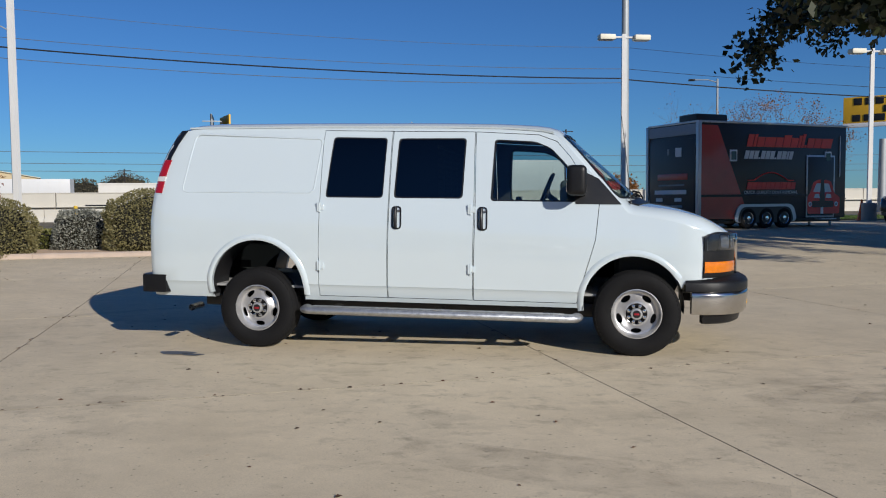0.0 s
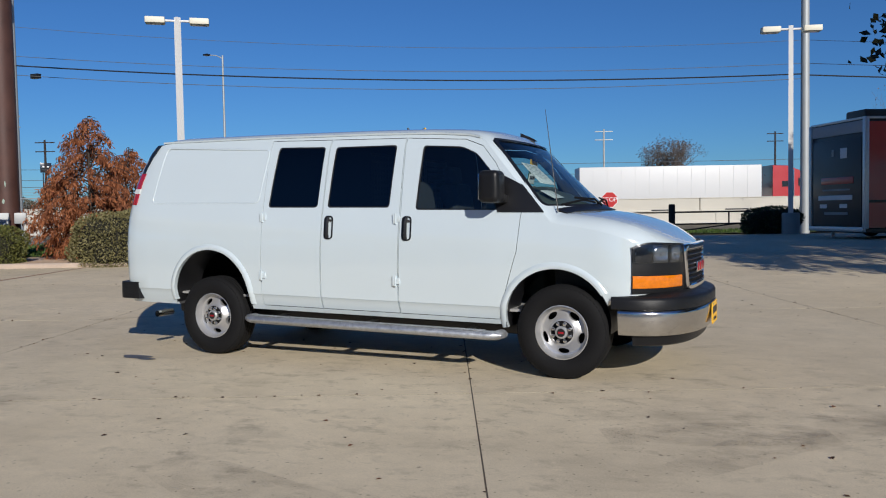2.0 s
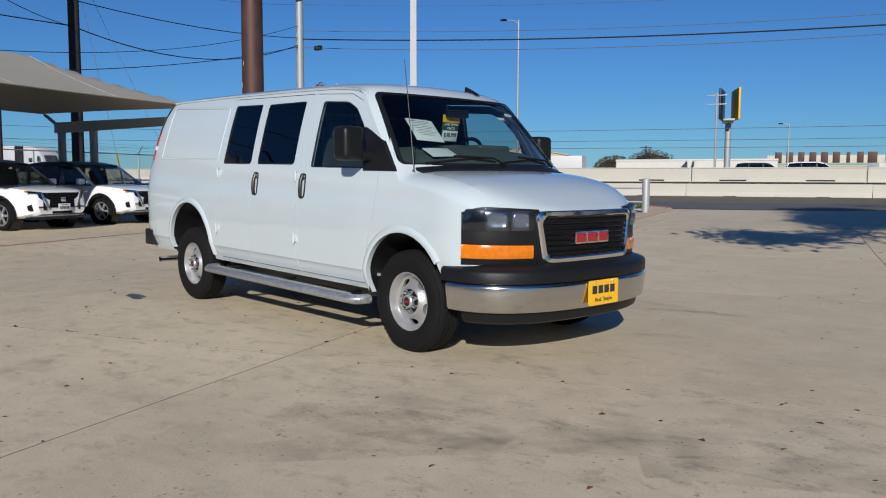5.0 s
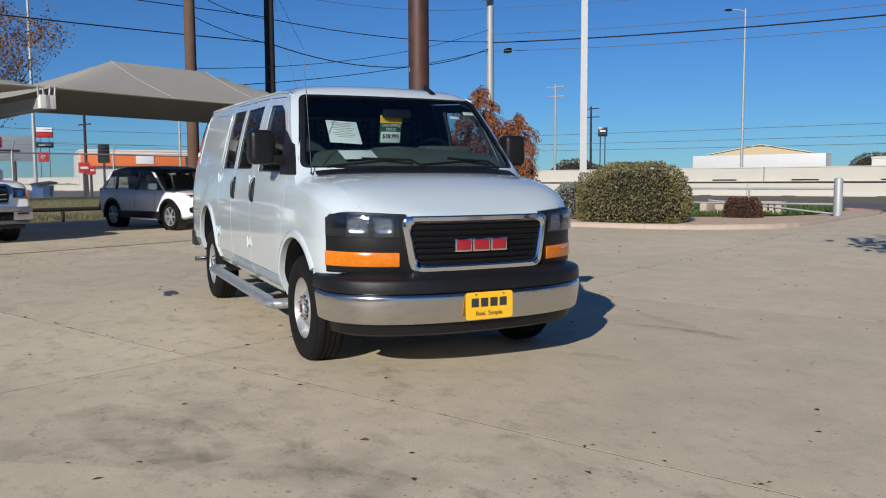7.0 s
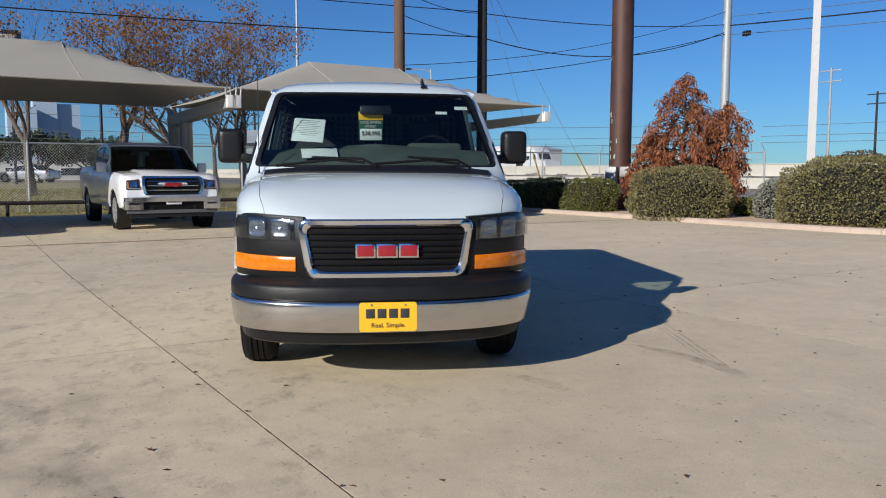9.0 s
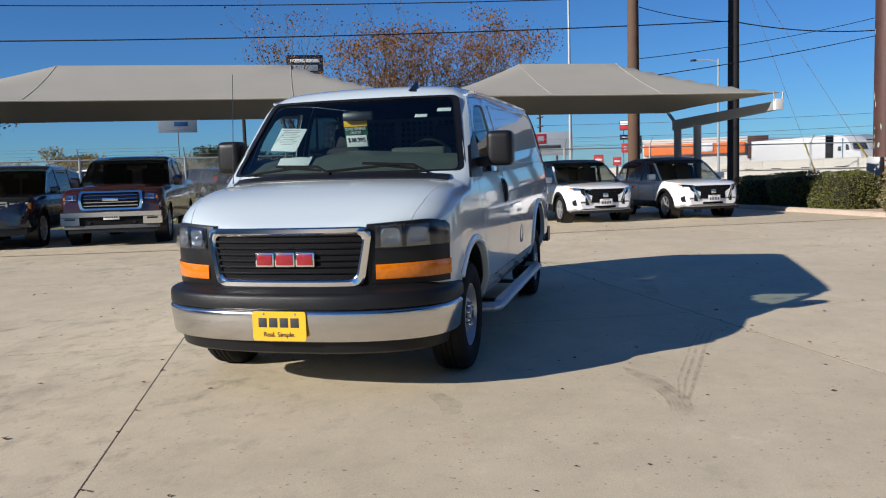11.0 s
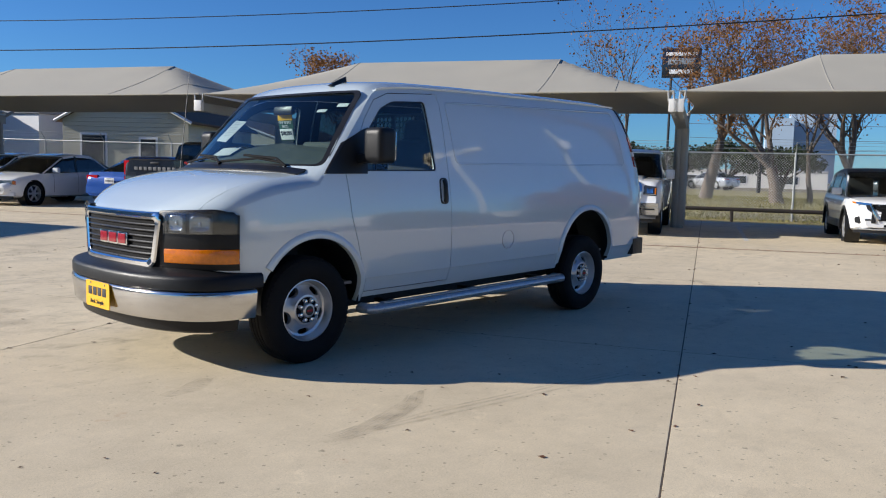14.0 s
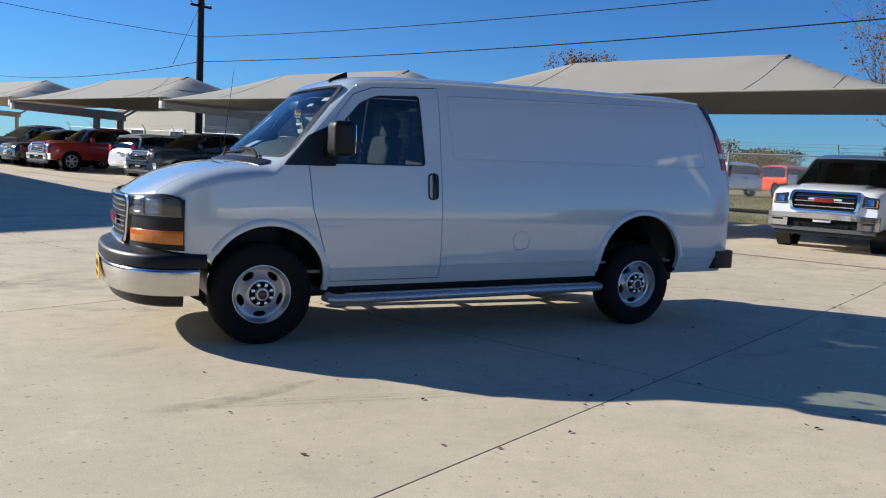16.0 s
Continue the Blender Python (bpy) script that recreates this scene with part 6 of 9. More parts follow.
fence(-19.5, -19.5, -20.0, 24.0, "galvanised chain-link fence behind the parking row")
fence(-19.5, -19.5, -46.0, -20.0, "galvanised chain-link fence before the houses")
fence(-19.5, -13.6, 24.0, 24.0, "galvanised chain-link fence beside the street")
rail = thing("guard_rail", "low dark steel pipe rail before the fence", "rail", Matrix.Translation(rest(lot(-18.3, -20))))
o = rest(lot(-18.3, -20))
pts = [rest(lot(-18.3, -20 + 2.6 * k)) for k in range(12)]
part("rail_pipe", tube([q - o + UP * 0.36 for q in pts], 0.06, 10), DARKPOLE, rail)
for q in pts:
    part("rail_post", tube([q - o - UP * 0.03, q - o + UP * 0.36], 0.05, 8), DARKPOLE, rail)

# swing gates by the street entrance
def swing_gate(a, b, length, way, mat, label):
    p = rest(lot(a, b))
    ob = thing("swing_gate", label, "gate", Matrix.Translation(p))
    part("gate_post", lathe([(0.12, -0.05), (0.12, 1.12), (0.10, 1.16), (0, 1.17)], "z", 18), mat, ob)
    d = U * way
    part("top_bar", tube([UP * 0.86, d * length + UP * 0.86], 0.03, 8), mat, ob)
    part("low_bar", tube([UP * 0.42, d * length + UP * 0.42], 0.03, 8), mat, ob)
    part("diagonal", tube([UP * 0.15 + d * 0.1, d * length * 0.75 + UP * 0.5], 0.025, 8), mat, ob)
    for f in (0.5, 1.0):
        part("upright", tube([d * length * f + UP * 0.40, d * length * f + UP * 0.88], 0.028, 8), mat, ob)
    part("prop", tube([d * length * 0.98 - UP * 0.05, d * length * 0.98 + UP * 0.42], 0.03, 8), mat, ob)
    return ob


swing_gate(-0.44, 19.6, 5.0, -1, GALVPOLE, "open galvanised pipe gate on the kerbed island")
swing_gate(8.65, 22.1, 4.2, 1, DARKPOLE, "dark pipe gate in the shade of the oak")

# stop sign
p = rest(lot(8.17, 31.03))
ss = thing("stop_sign", "red octagonal stop sign on a steel post", "road sign", Matrix.Translation(p))
part("post", box((0, 0, 1.0), (0.05, 0.05, 2.0), 0.008), GALV, ss)
to = Vector((5.0, -6.0, 0)) - Vector((p.x, p.y, 0))
ang = math.degrees(math.atan2(to.y, to.x))
octo = [(0.40 * math.cos(math.pi / 8 + math.pi / 4 * k), 0.40 * math.sin(math.pi / 8 + math.pi / 4 * k)) for k in range(8)]
face_m = Matrix.Translation((0, 0, 1.68)) @ pose(0, 0, 0, 0, 0, ang)
for rad, x0, x1, mat, nm in ((1.0, 0.030, 0.034, SIGNWHITE, "sign_border"), (0.94, 0.034, 0.0365, STOPRED, "sign_face")):
    me = as_mesh(prism([(y * rad, z * rad) for y, z in octo], x0, x1, "x"))
    me.transform(face_m)
    plate_ob = mesh_part(nm, me, mat, ss, "", 0)
words("lettering", "STOP", 0.29, face_m @ Matrix.Translation((0.038, 0, 0)) @ face, SIGNWHITE, plate_ob, 0.002)

# ---- island, plants, trees ----
def leafy(name, c1, c2, rough=0.6, trans=0.35):
    """Leaves: two colours by leaf, with some light let through."""
    m, N, L, b = nodes_of(name)
    geo, ramp, mix, tr = N.new("ShaderNodeNewGeometry"), N.new("ShaderNodeValToRGB"), N.new("ShaderNodeMixShader"), N.new("ShaderNodeBsdfTranslucent")
    ramp.color_ramp.elements[0].color, ramp.color_ramp.elements[1].color = (*c1, 1), (*c2, 1)
    L.new(geo.outputs["Random Per Island"], ramp.inputs[0])
    L.new(ramp.outputs[0], b.inputs["Base Color"])
    L.new(ramp.outputs[0], tr.inputs[0])
    b.inputs["Roughness"].default_value = rough
    mix.inputs[0].default_value = trans
    L.new(b.outputs[0], mix.inputs[1])
    L.new(tr.outputs[0], mix.inputs[2])
    L.new(mix.outputs[0], N["Material Output"].inputs[0])
    return m


SAGE = leafy("sage_leaves", (0.125, 0.115, 0.042), (0.285, 0.25, 0.11), 0.6, 0.25)
GREYLEAF = leafy("grey_leaves", (0.14, 0.15, 0.12), (0.34, 0.34, 0.29), 0.7, 0.2)
HEDGE = leafy("hedge_leaves", (0.06, 0.07, 0.018), (0.23, 0.23, 0.06), 0.5, 0.3)
BRONZE = leafy("bronze_needles", (0.17, 0.05, 0.018), (0.44, 0.165, 0.065), 0.7, 0.3)
AUTUMN = leafy("autumn_leaves", (0.16, 0.07, 0.02), (0.34, 0.15, 0.035), 0.7, 0.3)
HAZEYELLOW = leafy("thin_yellow_foliage", (0.15, 0.12, 0.04), (0.34, 0.26, 0.10), 0.8, 0.3)
OAK = leafy("oak_leaves", (0.008, 0.014, 0.004), (0.035, 0.045, 0.012), 0.5, 0.15)
BROWNBUSH = leafy("brown_leaves", (0.05, 0.02, 0.012), (0.16, 0.07, 0.04), 0.7, 0.2)
DARKGREEN = leafy("dark_green_leaves", (0.012, 0.022, 0.008), (0.05, 0.07, 0.02), 0.6, 0.2)
GRASSM = leafy("grass_blades", (0.035, 0.075, 0.010), (0.11, 0.17, 0.03), 0.6, 0.3)
DRYGRASS = leafy("dry_grass_blades", (0.13, 0.13, 0.04), (0.30, 0.26, 0.09), 0.7, 0.3)
BARK = paint("grey_bark", (0.13, 0.105, 0.085), 0.95, 0, 0.3, 6, 0.5, 60)
BARK_DARK = paint("dark_bark", (0.05, 0.038, 0.03), 0.95, 0, 0.3, 6, 0.5, 60)
CORE = paint("dark_twigs", (0.018, 0.017, 0.010), 1.0, 0, 0.4, 20)
SOIL = paint("gravel_mulch", (0.60, 0.435, 0.295), 0.95, 0, 0.28, 8, 0.2, 90)
LAWN = paint("lawn_soil", (0.075, 0.09, 0.022), 0.95, 0, 0.35, 3, 0.4, 150)
DRY = paint("dry_lawn_soil", (0.25, 0.215, 0.085), 0.95, 0, 0.3, 0.6, 0.4, 100)


def leaf_cards(points, size, seed, normals=None, stretch=1.6, droop=0.0):
    """A mesh of small folded leaves at the points."""
    r = np.random.default_rng(seed)
    P = np.asarray(points, float)
    n = len(P)
    d = r.normal(size=(n, 3))
    if normals is not None:
        d = d * 0.75 + np.asarray(normals)
    d[:, 2] -= droop
    d /= np.linalg.norm(d, axis=1)[:, None] + 1e-9
    s = np.cross(d, r.normal(size=(n, 3)))
    s /= np.linalg.norm(s, axis=1)[:, None] + 1e-9
    k = size * r.uniform(0.6, 1.35, (n, 1))
    up = np.cross(d, s)
    a, c = P, P + d * k * stretch
    b1, b2 = P + d * k * stretch * 0.5 + s * k * 0.5 + up * k * 0.12, P + d * k * stretch * 0.5 - s * k * 0.5 + up * k * 0.12
    verts = np.stack([a, b1, c, b2], 1).reshape(-1, 3)
    me = bpy.data.meshes.new("leaves")
    me.vertices.add(4 * n)
    me.vertices.foreach_set("co", verts.ravel())
    me.loops.add(4 * n)
    me.loops.foreach_set("vertex_index", np.arange(4 * n))
    me.polygons.add(n)
    me.polygons.foreach_set("loop_start", np.arange(0, 4 * n, 4))
    me.update(calc_edges=True)
    return me


def lump(d, seed, k=0.16):
    return 1 + k * noise.noise(Vector(d) * 1.7 + Vector((seed * 3.1, 0, 0))) + k * 0.5 * noise.noise(Vector(d) * 4.3 + Vector((0, seed, 0)))


def shrub(name, label, p, rx, ry, h, mat, count, leaf, seed, turn=24.5, squareness=2.6):
    """A clipped, uneven mound of small leaves over dark twigs."""
    ob = thing(name, label, "shrub", Matrix.Translation(rest(p)) @ pose(0, 0, 0, 0, 0, turn))
    r = np.random.default_rng(seed)
    pts, nrm = [], []
    while len(pts) < count:
        d = r.normal(size=3)
        d /= np.linalg.norm(d)
        if d[2] < -0.75:
            continue
        e = (abs(d[0]) ** squareness + abs(d[1]) ** squareness + abs(d[2]) ** squareness) ** (-1 / squareness)
        f = lump(d, seed) * e * (1 - 0.13 * r.random() ** 2)
        q = np.array([d[0] * rx, d[1] * ry, h * 0.42 + d[2] * h * 0.58])
        q[:2] *= f
        q[2] = h * 0.42 + d[2] * h * 0.58 * f
        if q[2] < 0.02:
            q[2] = 0.01 + 0.22 * r.random()
        pts.append(q)
        nrm.append(d)
    tagged(mesh_part("leaves", leaf_cards(pts, leaf, seed, nrm), mat, ob, "", 0), kind="stuff")
    bm = bmesh.new()
    bmesh.ops.create_icosphere(bm, subdivisions=4, radius=1)
    for v in bm.verts:
        d = v.co.normalized()
        e = (abs(d.x) ** squareness + abs(d.y) ** squareness + abs(d.z) ** squareness) ** (-1 / squareness)
        f = lump(d, seed) * e * 0.84
        v.co = Vector((d.x * rx * f, d.y * ry * f, max(0.05, h * 0.42 + d.z * h * 0.56 * f)))
    part("twig_mass", bm, CORE, ob)
    return ob


def hedge(name, label, a0, a1, b0, b1, h, mat, count, leaf, seed):
    """A boxy hedge between lot places."""
    c = lot((a0 + a1) / 2, (b0 + b1) / 2)
    return shrub(name, label, c, abs(a1 - a0) / 2, abs(b1 - b0) / 2, h, mat, count, leaf, seed, 24.5, 5.0)


def umbrella(p, reach, low):
    """Pull the rim of a wide crown down towards its lowest boughs."""
    k = min(1, math.hypot(p.x, p.y) / reach) ** 2
    return Vector((p.x, p.y, p.z - max(0, p.z - low - 0.8 * noise.noise(p * 0.35)) * 0.88 * k))


def limb_tree(name, label, p, height, spread, seed, leaves=None, count=0, leaf=0.08, bark=None, fork=0.3, r0=0.2, depth=5, lean=(0, 0), z=None, droop=0.0, twig=True, first=3, cover=0.35, wide=(1, 1, 1), rim=None, low=1.0):
    """A trunk that forks again and again, with leaves near the twigs."""
    rr = random.Random(seed)
    ob = thing(name, label, "tree", Matrix.Translation((p[0], p[1], ground_z(p[0], p[1]) if z is None else z)))
    bm, tips = bmesh.new(), []

    def grow_limb(a, d, length, r, level):
        path, rad = [a], [r]
        q, dd = a.copy(), d.copy()
        n = 4
        for k in range(n):
            dd = (dd + Vector((rr.uniform(-1, 1), rr.uniform(-1, 1), rr.uniform(-0.4, 0.7))) * 0.16).normalized()
            q = q + dd * length * (1.0 if level else low) / n
            path.append(q.copy())
            rad.append(r * (1 - 0.42 * (k + 1) / n))
            if level >= depth - 2:
                tips.append(q.copy())
        add_tube(bm, path, rad, 8 if level < 2 else (5 if level < 4 else 4))
        if level >= depth:
            tips.append(q)
            return
        kids = rr.choice((2, 3)) if level else first
        for k in range(kids):
            az = 2 * math.pi * (k + rr.uniform(-0.25, 0.25)) / kids + level
            out = Vector((math.cos(az), math.sin(az), 0)) * spread
            nd = (dd * rr.uniform(0.7, 1.1) + out * rr.uniform(0.6, 1.1) + UP * rr.uniform(-0.05, 0.45)).normalized()
            grow_limb(path[-1] if k else q, nd, length * rr.uniform(0.62, 0.82), rad[-1] * rr.uniform(0.68, 0.85), level + 1)
            if level in (1, 2, 3) and rr.random() < 0.6:
                nd = (dd * 0.5 + out * rr.uniform(0.5, 1.0) + UP * rr.uniform(-0.2, 0.5)).normalized()
                grow_limb(path[2], nd, length * rr.uniform(0.4, 0.6), rad[2] * 0.5, min(depth, level + 2))
    grow_limb(Vector((0, 0, -0.05)), Vector((lean[0], lean[1], 1)).normalized(), height * fork, r0, 0)
    for v in bm.verts:
        v.co = Vector((v.co.x * wide[0], v.co.y * wide[1], v.co.z * wide[2]))
    tips = [Vector((t.x * wide[0], t.y * wide[1], t.z * wide[2])) for t in tips]
    if rim:
        tips = [umbrella(t, *rim) for t in tips]
        for v in bm.verts:
            v.co = umbrella(v.co, *rim) if v.co.z > rim[1] else v.co
    part("trunk", bm, bark or BARK, ob, "", 60)
    if leaves and tips:
        pr = np.random.default_rng(seed)
        T = np.array([tuple(t) for t in tips])
        idx = pr.integers(0, len(T), count)
        keep = np.array([noise.noise(Vector(t) * 0.6 + Vector((seed, 0, 0))) > -cover for t in T])
        idx = idx[keep[idx]]
        pts = T[idx] + pr.normal(size=(len(idx), 3)) * leaf * 2.2
        tagged(mesh_part("crown", leaf_cards(pts, leaf, seed, None, 1.5, droop), leaves, ob, "", 0), kind="stuff")
    return ob


# kerbed island: a raised bed of soil and grass
def island_outline():
    pts = []
    for a, b in ((-19.2, 12.2), (-3.4, 12.2)):
        pts.append((a, b))
    for k in range(1, 9):
        q = radians(-90 + 90 * k / 9)
        pts.append((-3.4 + 3.3 * math.cos(q), 15.5 + 3.3 * math.sin(q)))
    pts += [(-0.1, 15.5), (-0.1, 23.4)]
    for k in range(1, 7):
        q = radians(90 * k / 7)
        pts.append((-3.4 + 3.3 * math.cos(q), 23.4 + 3.3 * math.sin(q)))
    pts += [(-3.4, 26.7), (-19.2, 26.7)]
    return pts


KERB = paint("kerb_concrete", (0.46, 0.37, 0.30), 0.9, 0, 0.15, 3, 0.2, 80)
KERB_RED = paint("kerb_faded_red", (0.44, 0.24, 0.19), 0.9, 0, 0.3, 4, 0.2, 80)
outline = island_outline()
isl = thing("kerb_island", "low concrete kerb round a planted island", "kerb", None, "", "structure")
dense_line = []
for i in range(len(outline)):
    a, b = outline[i], outline[(i + 1) % len(outline)]
    n = max(1, int(math.hypot(b[0] - a[0], b[1] - a[1]) / 3.0))
    dense_line += [(a[0] + (b[0] - a[0]) * k / n, a[1] + (b[1] - a[1]) * k / n) for k in range(n)]
inner_line = grow(dense_line, -0.16)
n = len(dense_line)
for i in range(n):
    j = (i + 1) % n
    bm, rings = bmesh.new(), []
    for (oa, ob_), (ia, ib), f in ((dense_line[i], inner_line[i], 0.003), (dense_line[j], inner_line[j], -0.003)):
        po, pi = lot(oa, ob_), lot(ia, ib)
        z = ground_z(po.x, po.y)
        t = (lot(*dense_line[j]) - lot(*dense_line[i])).normalized() * f
        rings.append([po + t + UP * (z - 0.10), po + t + UP * (z + 0.085), po.lerp(pi, 0.25) + t + UP * (z + 0.115), pi + t + UP * (z + 0.115), pi + t + UP * (z - 0.10)])
    add_ring_surface(bm, rings)
    red = 14.2 < dense_line[i][1] < 26.7 and dense_line[i][0] > -3.0
    part("kerb_stone", bm, KERB_RED if (red and dense_line[i][1] > 21) else KERB, isl)


def bed(name, label, poly, mat, dz, step=0.8, kind="structure"):
    """A flat bed over lot coordinates, on the lie of the land."""
    bm = bmesh.new()
    vs = [bm.verts.new(lot(a, b)) for a, b in poly]
    bm.faces.new(vs)
    bmesh.ops.triangulate(bm, faces=bm.faces)
    bmesh.ops.subdivide_edges(bm, edges=bm.edges, cuts=4, use_grid_fill=True)
    for v in bm.verts:
        v.co.z = ground_z(v.co.x, v.co.y) + dz + 0.03 * noise.noise(v.co * 0.7)
    return tagged(part(name, bm, mat), label, "ground", kind=kind)


bed("soil_bed", "reddish mulch and gravel bed behind the kerb", grow(outline, -0.15), SOIL, 0.085)
lawn_poly = [(-19.0, 16.0), (-5.5, 16.0), (-3.8, 16.9), (-2.0, 18.3), (-1.2, 20.0), (-1.2, 24.0), (-3.0, 26.2), (-19.0, 26.2)]
bed("lawn", "short green lawn on the island", lawn_poly, LAWN, 0.105)


def inside(poly, x, y):
    c = False
    for i in range(len(poly)):
        (x0, y0), (x1, y1) = poly[i - 1], poly[i]
        if (y0 > y) != (y1 > y) and x < (x1 - x0) * (y - y0) / (y1 - y0) + x0:
            c = not c
    return c


def grass(name, label, poly, count, size, mat, seed, dz):
    r = np.random.default_rng(seed)
    a0, a1 = min(p[0] for p in poly), max(p[0] for p in poly)
    b0, b1 = min(p[1] for p in poly), max(p[1] for p in poly)
    pts = []
    while len(pts) < count:
        a, b = r.uniform(a0, a1), r.uniform(b0, b1)
        if inside(poly, a, b):
            q = lot(a, b)
            pts.append((q.x, q.y, ground_z(q.x, q.y) + dz))
    n = np.tile([0, 0, 1.6], (len(pts), 1))
    return tagged(mesh_part(name, leaf_cards(pts, size, seed, n, 3.0), mat, None, "", 0), label, "grass", kind="stuff")


grass("grass", "short green grass blades on the island lawn", lawn_poly, 26000, 0.04, GRASSM, 11, 0.10)

shrub("shrub", "large clipped grey-green sage shrub by the kerb", lot(-7.98, 13.0), 1.34, 1.1, 1.34, SAGE, 15000, 0.034, 1)
shrub("shrub", "largest clipped grey-green sage shrub by the kerb", lot(-3.84, 13.7), 1.42, 1.2, 1.55, SAGE, 17000, 0.034, 2)
shrub("shrub", "pale grey leafy shrub beside a larger green one", lot(-5.9, 14.5), 0.68, 0.65, 1.08, GREYLEAF, 7000, 0.036, 3)
shrub("shrub", "small brown dormant shrub near concrete boxes", lot(-2.4, 17.5), 0.46, 0.42, 0.60, BROWNBUSH, 4000, 0.03, 4, squareness=4)
shrub("shrub", "low leafy green plant under a bronze tree", lot(-7.0, 15.2), 0.75, 0.6, 0.55, HEDGE, 2500, 0.05, 5)
hedge("hedge", "clipped green hedge beside the parking row", -12.3, -10.75, 12.6, 13.7, 1.02, HEDGE, 12000, 0.028, 6)
hedge("hedge", "clipped green hedge beside a rusty mast", -14.6, -13.0, 12.75, 13.85, 1.0, HEDGE, 11000, 0.028, 7)
hedge("hedge", "clipped green hedge near the parking row", -16.6, -14.9, 12.75, 13.85, 0.95, HEDGE, 9000, 0.028, 8)
shrub("shrub", "dark green shrub in shade by a lamp base", lot(12.35, 22.2), 1.0, 0.7, 1.0, DARKGREEN, 5000, 0.045, 9)
shrub("shrub", "dark green shrub beside the lawn", lot(-13.0, 15.4), 0.8, 0.6, 0.7, HEDGE, 3000, 0.045, 10)

# grass verge by the street mouth
verge = [(7.6, 32.9), (8.6, 30.6), (12.0, 29.8), (40.0, 29.0), (40.0, 33.6), (10.5, 33.3)]
bed("lawn", "green verge between the lot and the road", verge, LAWN, 0.03)
grass("grass", "short green grass blades on the verge", verge, 9000, 0.05, GRASSM, 14, 0.03)

# low concrete drain headwall in the bed
drain = thing("drain_headwall", "low pale concrete drain headwall behind a brown shrub", "drain", Matrix.Translation(rest(lot(-3.1, 19.9))) @ pose(0, 0, 0, 0, 0, 24.5))
part("wall", box((0, 0, 0.24), (2.2, 0.55, 0.48), 0.03), KERB, drain)
part("wing", box((-1.0, -0.60, 0.21), (0.22, 0.75, 0.42), 0.03), KERB, drain)
for k in range(3):
    part("grate_bar", box((0.55 + 0.18 * k, -0.27, 0.32), (0.05, 0.05, 0.22), 0.01), BLACK, drain)
for a, b in ((-7.87, 25.6),):
    q = rest(lot(a, b))
    pst = thing("marker_post", "tilted yellow marker post in the grass", "marker", Matrix.Translation(q))
    part("post", tube([(0, 0, 0.1), (-0.12, 0, 1.15)], 0.07, 10), SAFEYELLOW, pst)
    part("hydrant_stub", lathe([(0.10, 0.1), (0.10, 0.30), (0.05, 0.36), (0, 0.37)], "z", 12, (0.05, 0.1, 0)), BLACK, pst)

# bronze bald cypress
def conifer(name, label, p, h, w, seed):
    ob = thing(name, label, "tree", Matrix.Translation(rest(p)))
    rr = random.Random(seed)
    bm, pts, nr = bmesh.new(), [], []
    for (ox, oy), hh, ww, k_n in (((0, 0), h, w, 130), ((0.42, 1.07), h * 0.80, w * 0.72, 100), ((-0.35, -0.75), h * 0.62, w * 0.62, 60)):
        add_tube(bm, [(ox * 0.3, oy * 0.3, 0), (ox * 0.8, oy * 0.8, hh * 0.4), (ox, oy, hh * 0.97)], [0.08, 0.05, 0.010], 8)
        for k in range(k_n):
            f = (k + rr.random()) / k_n
            z = 0.25 + (hh - 0.3) * f
            reach = ww * interp(f, [0, 0.15, 0.4, 0.65, 0.85, 1], [0.70, 0.90, 1.0, 0.72, 0.42, 0.05]) * rr.uniform(0.55, 1.12) + 0.06
            az = rr.uniform(0, 2 * math.pi)
            g0 = min(1, 0.3 + z / hh)
            d = Vector((math.cos(az), math.sin(az), 0))
            path = [Vector((ox * g0, oy * g0, z)) + d * reach * g + UP * (reach * (0.55 * g - 0.70 * g * g)) for g in (0, 0.25, 0.5, 0.75, 1.0)]
            add_tube(bm, path, [0.014, 0.012, 0.009, 0.006, 0.003], 4)
            for q in range(int(95 * reach) + 10):
                g = rr.uniform(0.15, 1.0) ** 0.6
                i = min(3, int(g * 4))
                c = path[i].lerp(path[i + 1], g * 4 - i)
                hang = abs(rr.gauss(0, 0.13))
                pts.append(c + Vector((rr.gauss(0, 0.045), rr.gauss(0, 0.045), -hang)))
                nr.append((d.x * 0.35, d.y * 0.35, -0.9))
    part("trunk", bm, BARK_DARK, ob, "", 60)
    tagged(mesh_part("crown", leaf_cards([tuple(q) for q in pts], 0.034, seed, nr, 3.8, 0.7), BRONZE, ob, "feathery bronze needles", 0), kind="stuff")
    return ob


conifer("bald_cypress", "bronze-brown bald cypress in winter colour on the island", lot(-9.75, 15.1), 4.15, 1.62, 21)

# live oak out over the lot: its crown shades the way out
limb_tree("live_oak", "dark evergreen live oak spreading over the lot", (12.2, 10.4), 10.5, 0.95, 31, OAK, 120000, 0.12, BARK_DARK, 0.30, 0.36, 5, first=5, cover=0.9, z=ground_z(12.2, 10.4), wide=(1.52, 1.6, 1.32), rim=(7.6, 3.6))
limb_tree("live_oak", "second dark live oak beside the lot entrance", (20.0, 9.0), 10.5, 0.95, 35, OAK, 90000, 0.13, BARK_DARK, 0.30, 0.36, 5, first=5, cover=0.9, z=ground_z(20.0, 9.0), wide=(1.5, 1.7, 1.3), rim=(7.6, 3.9))

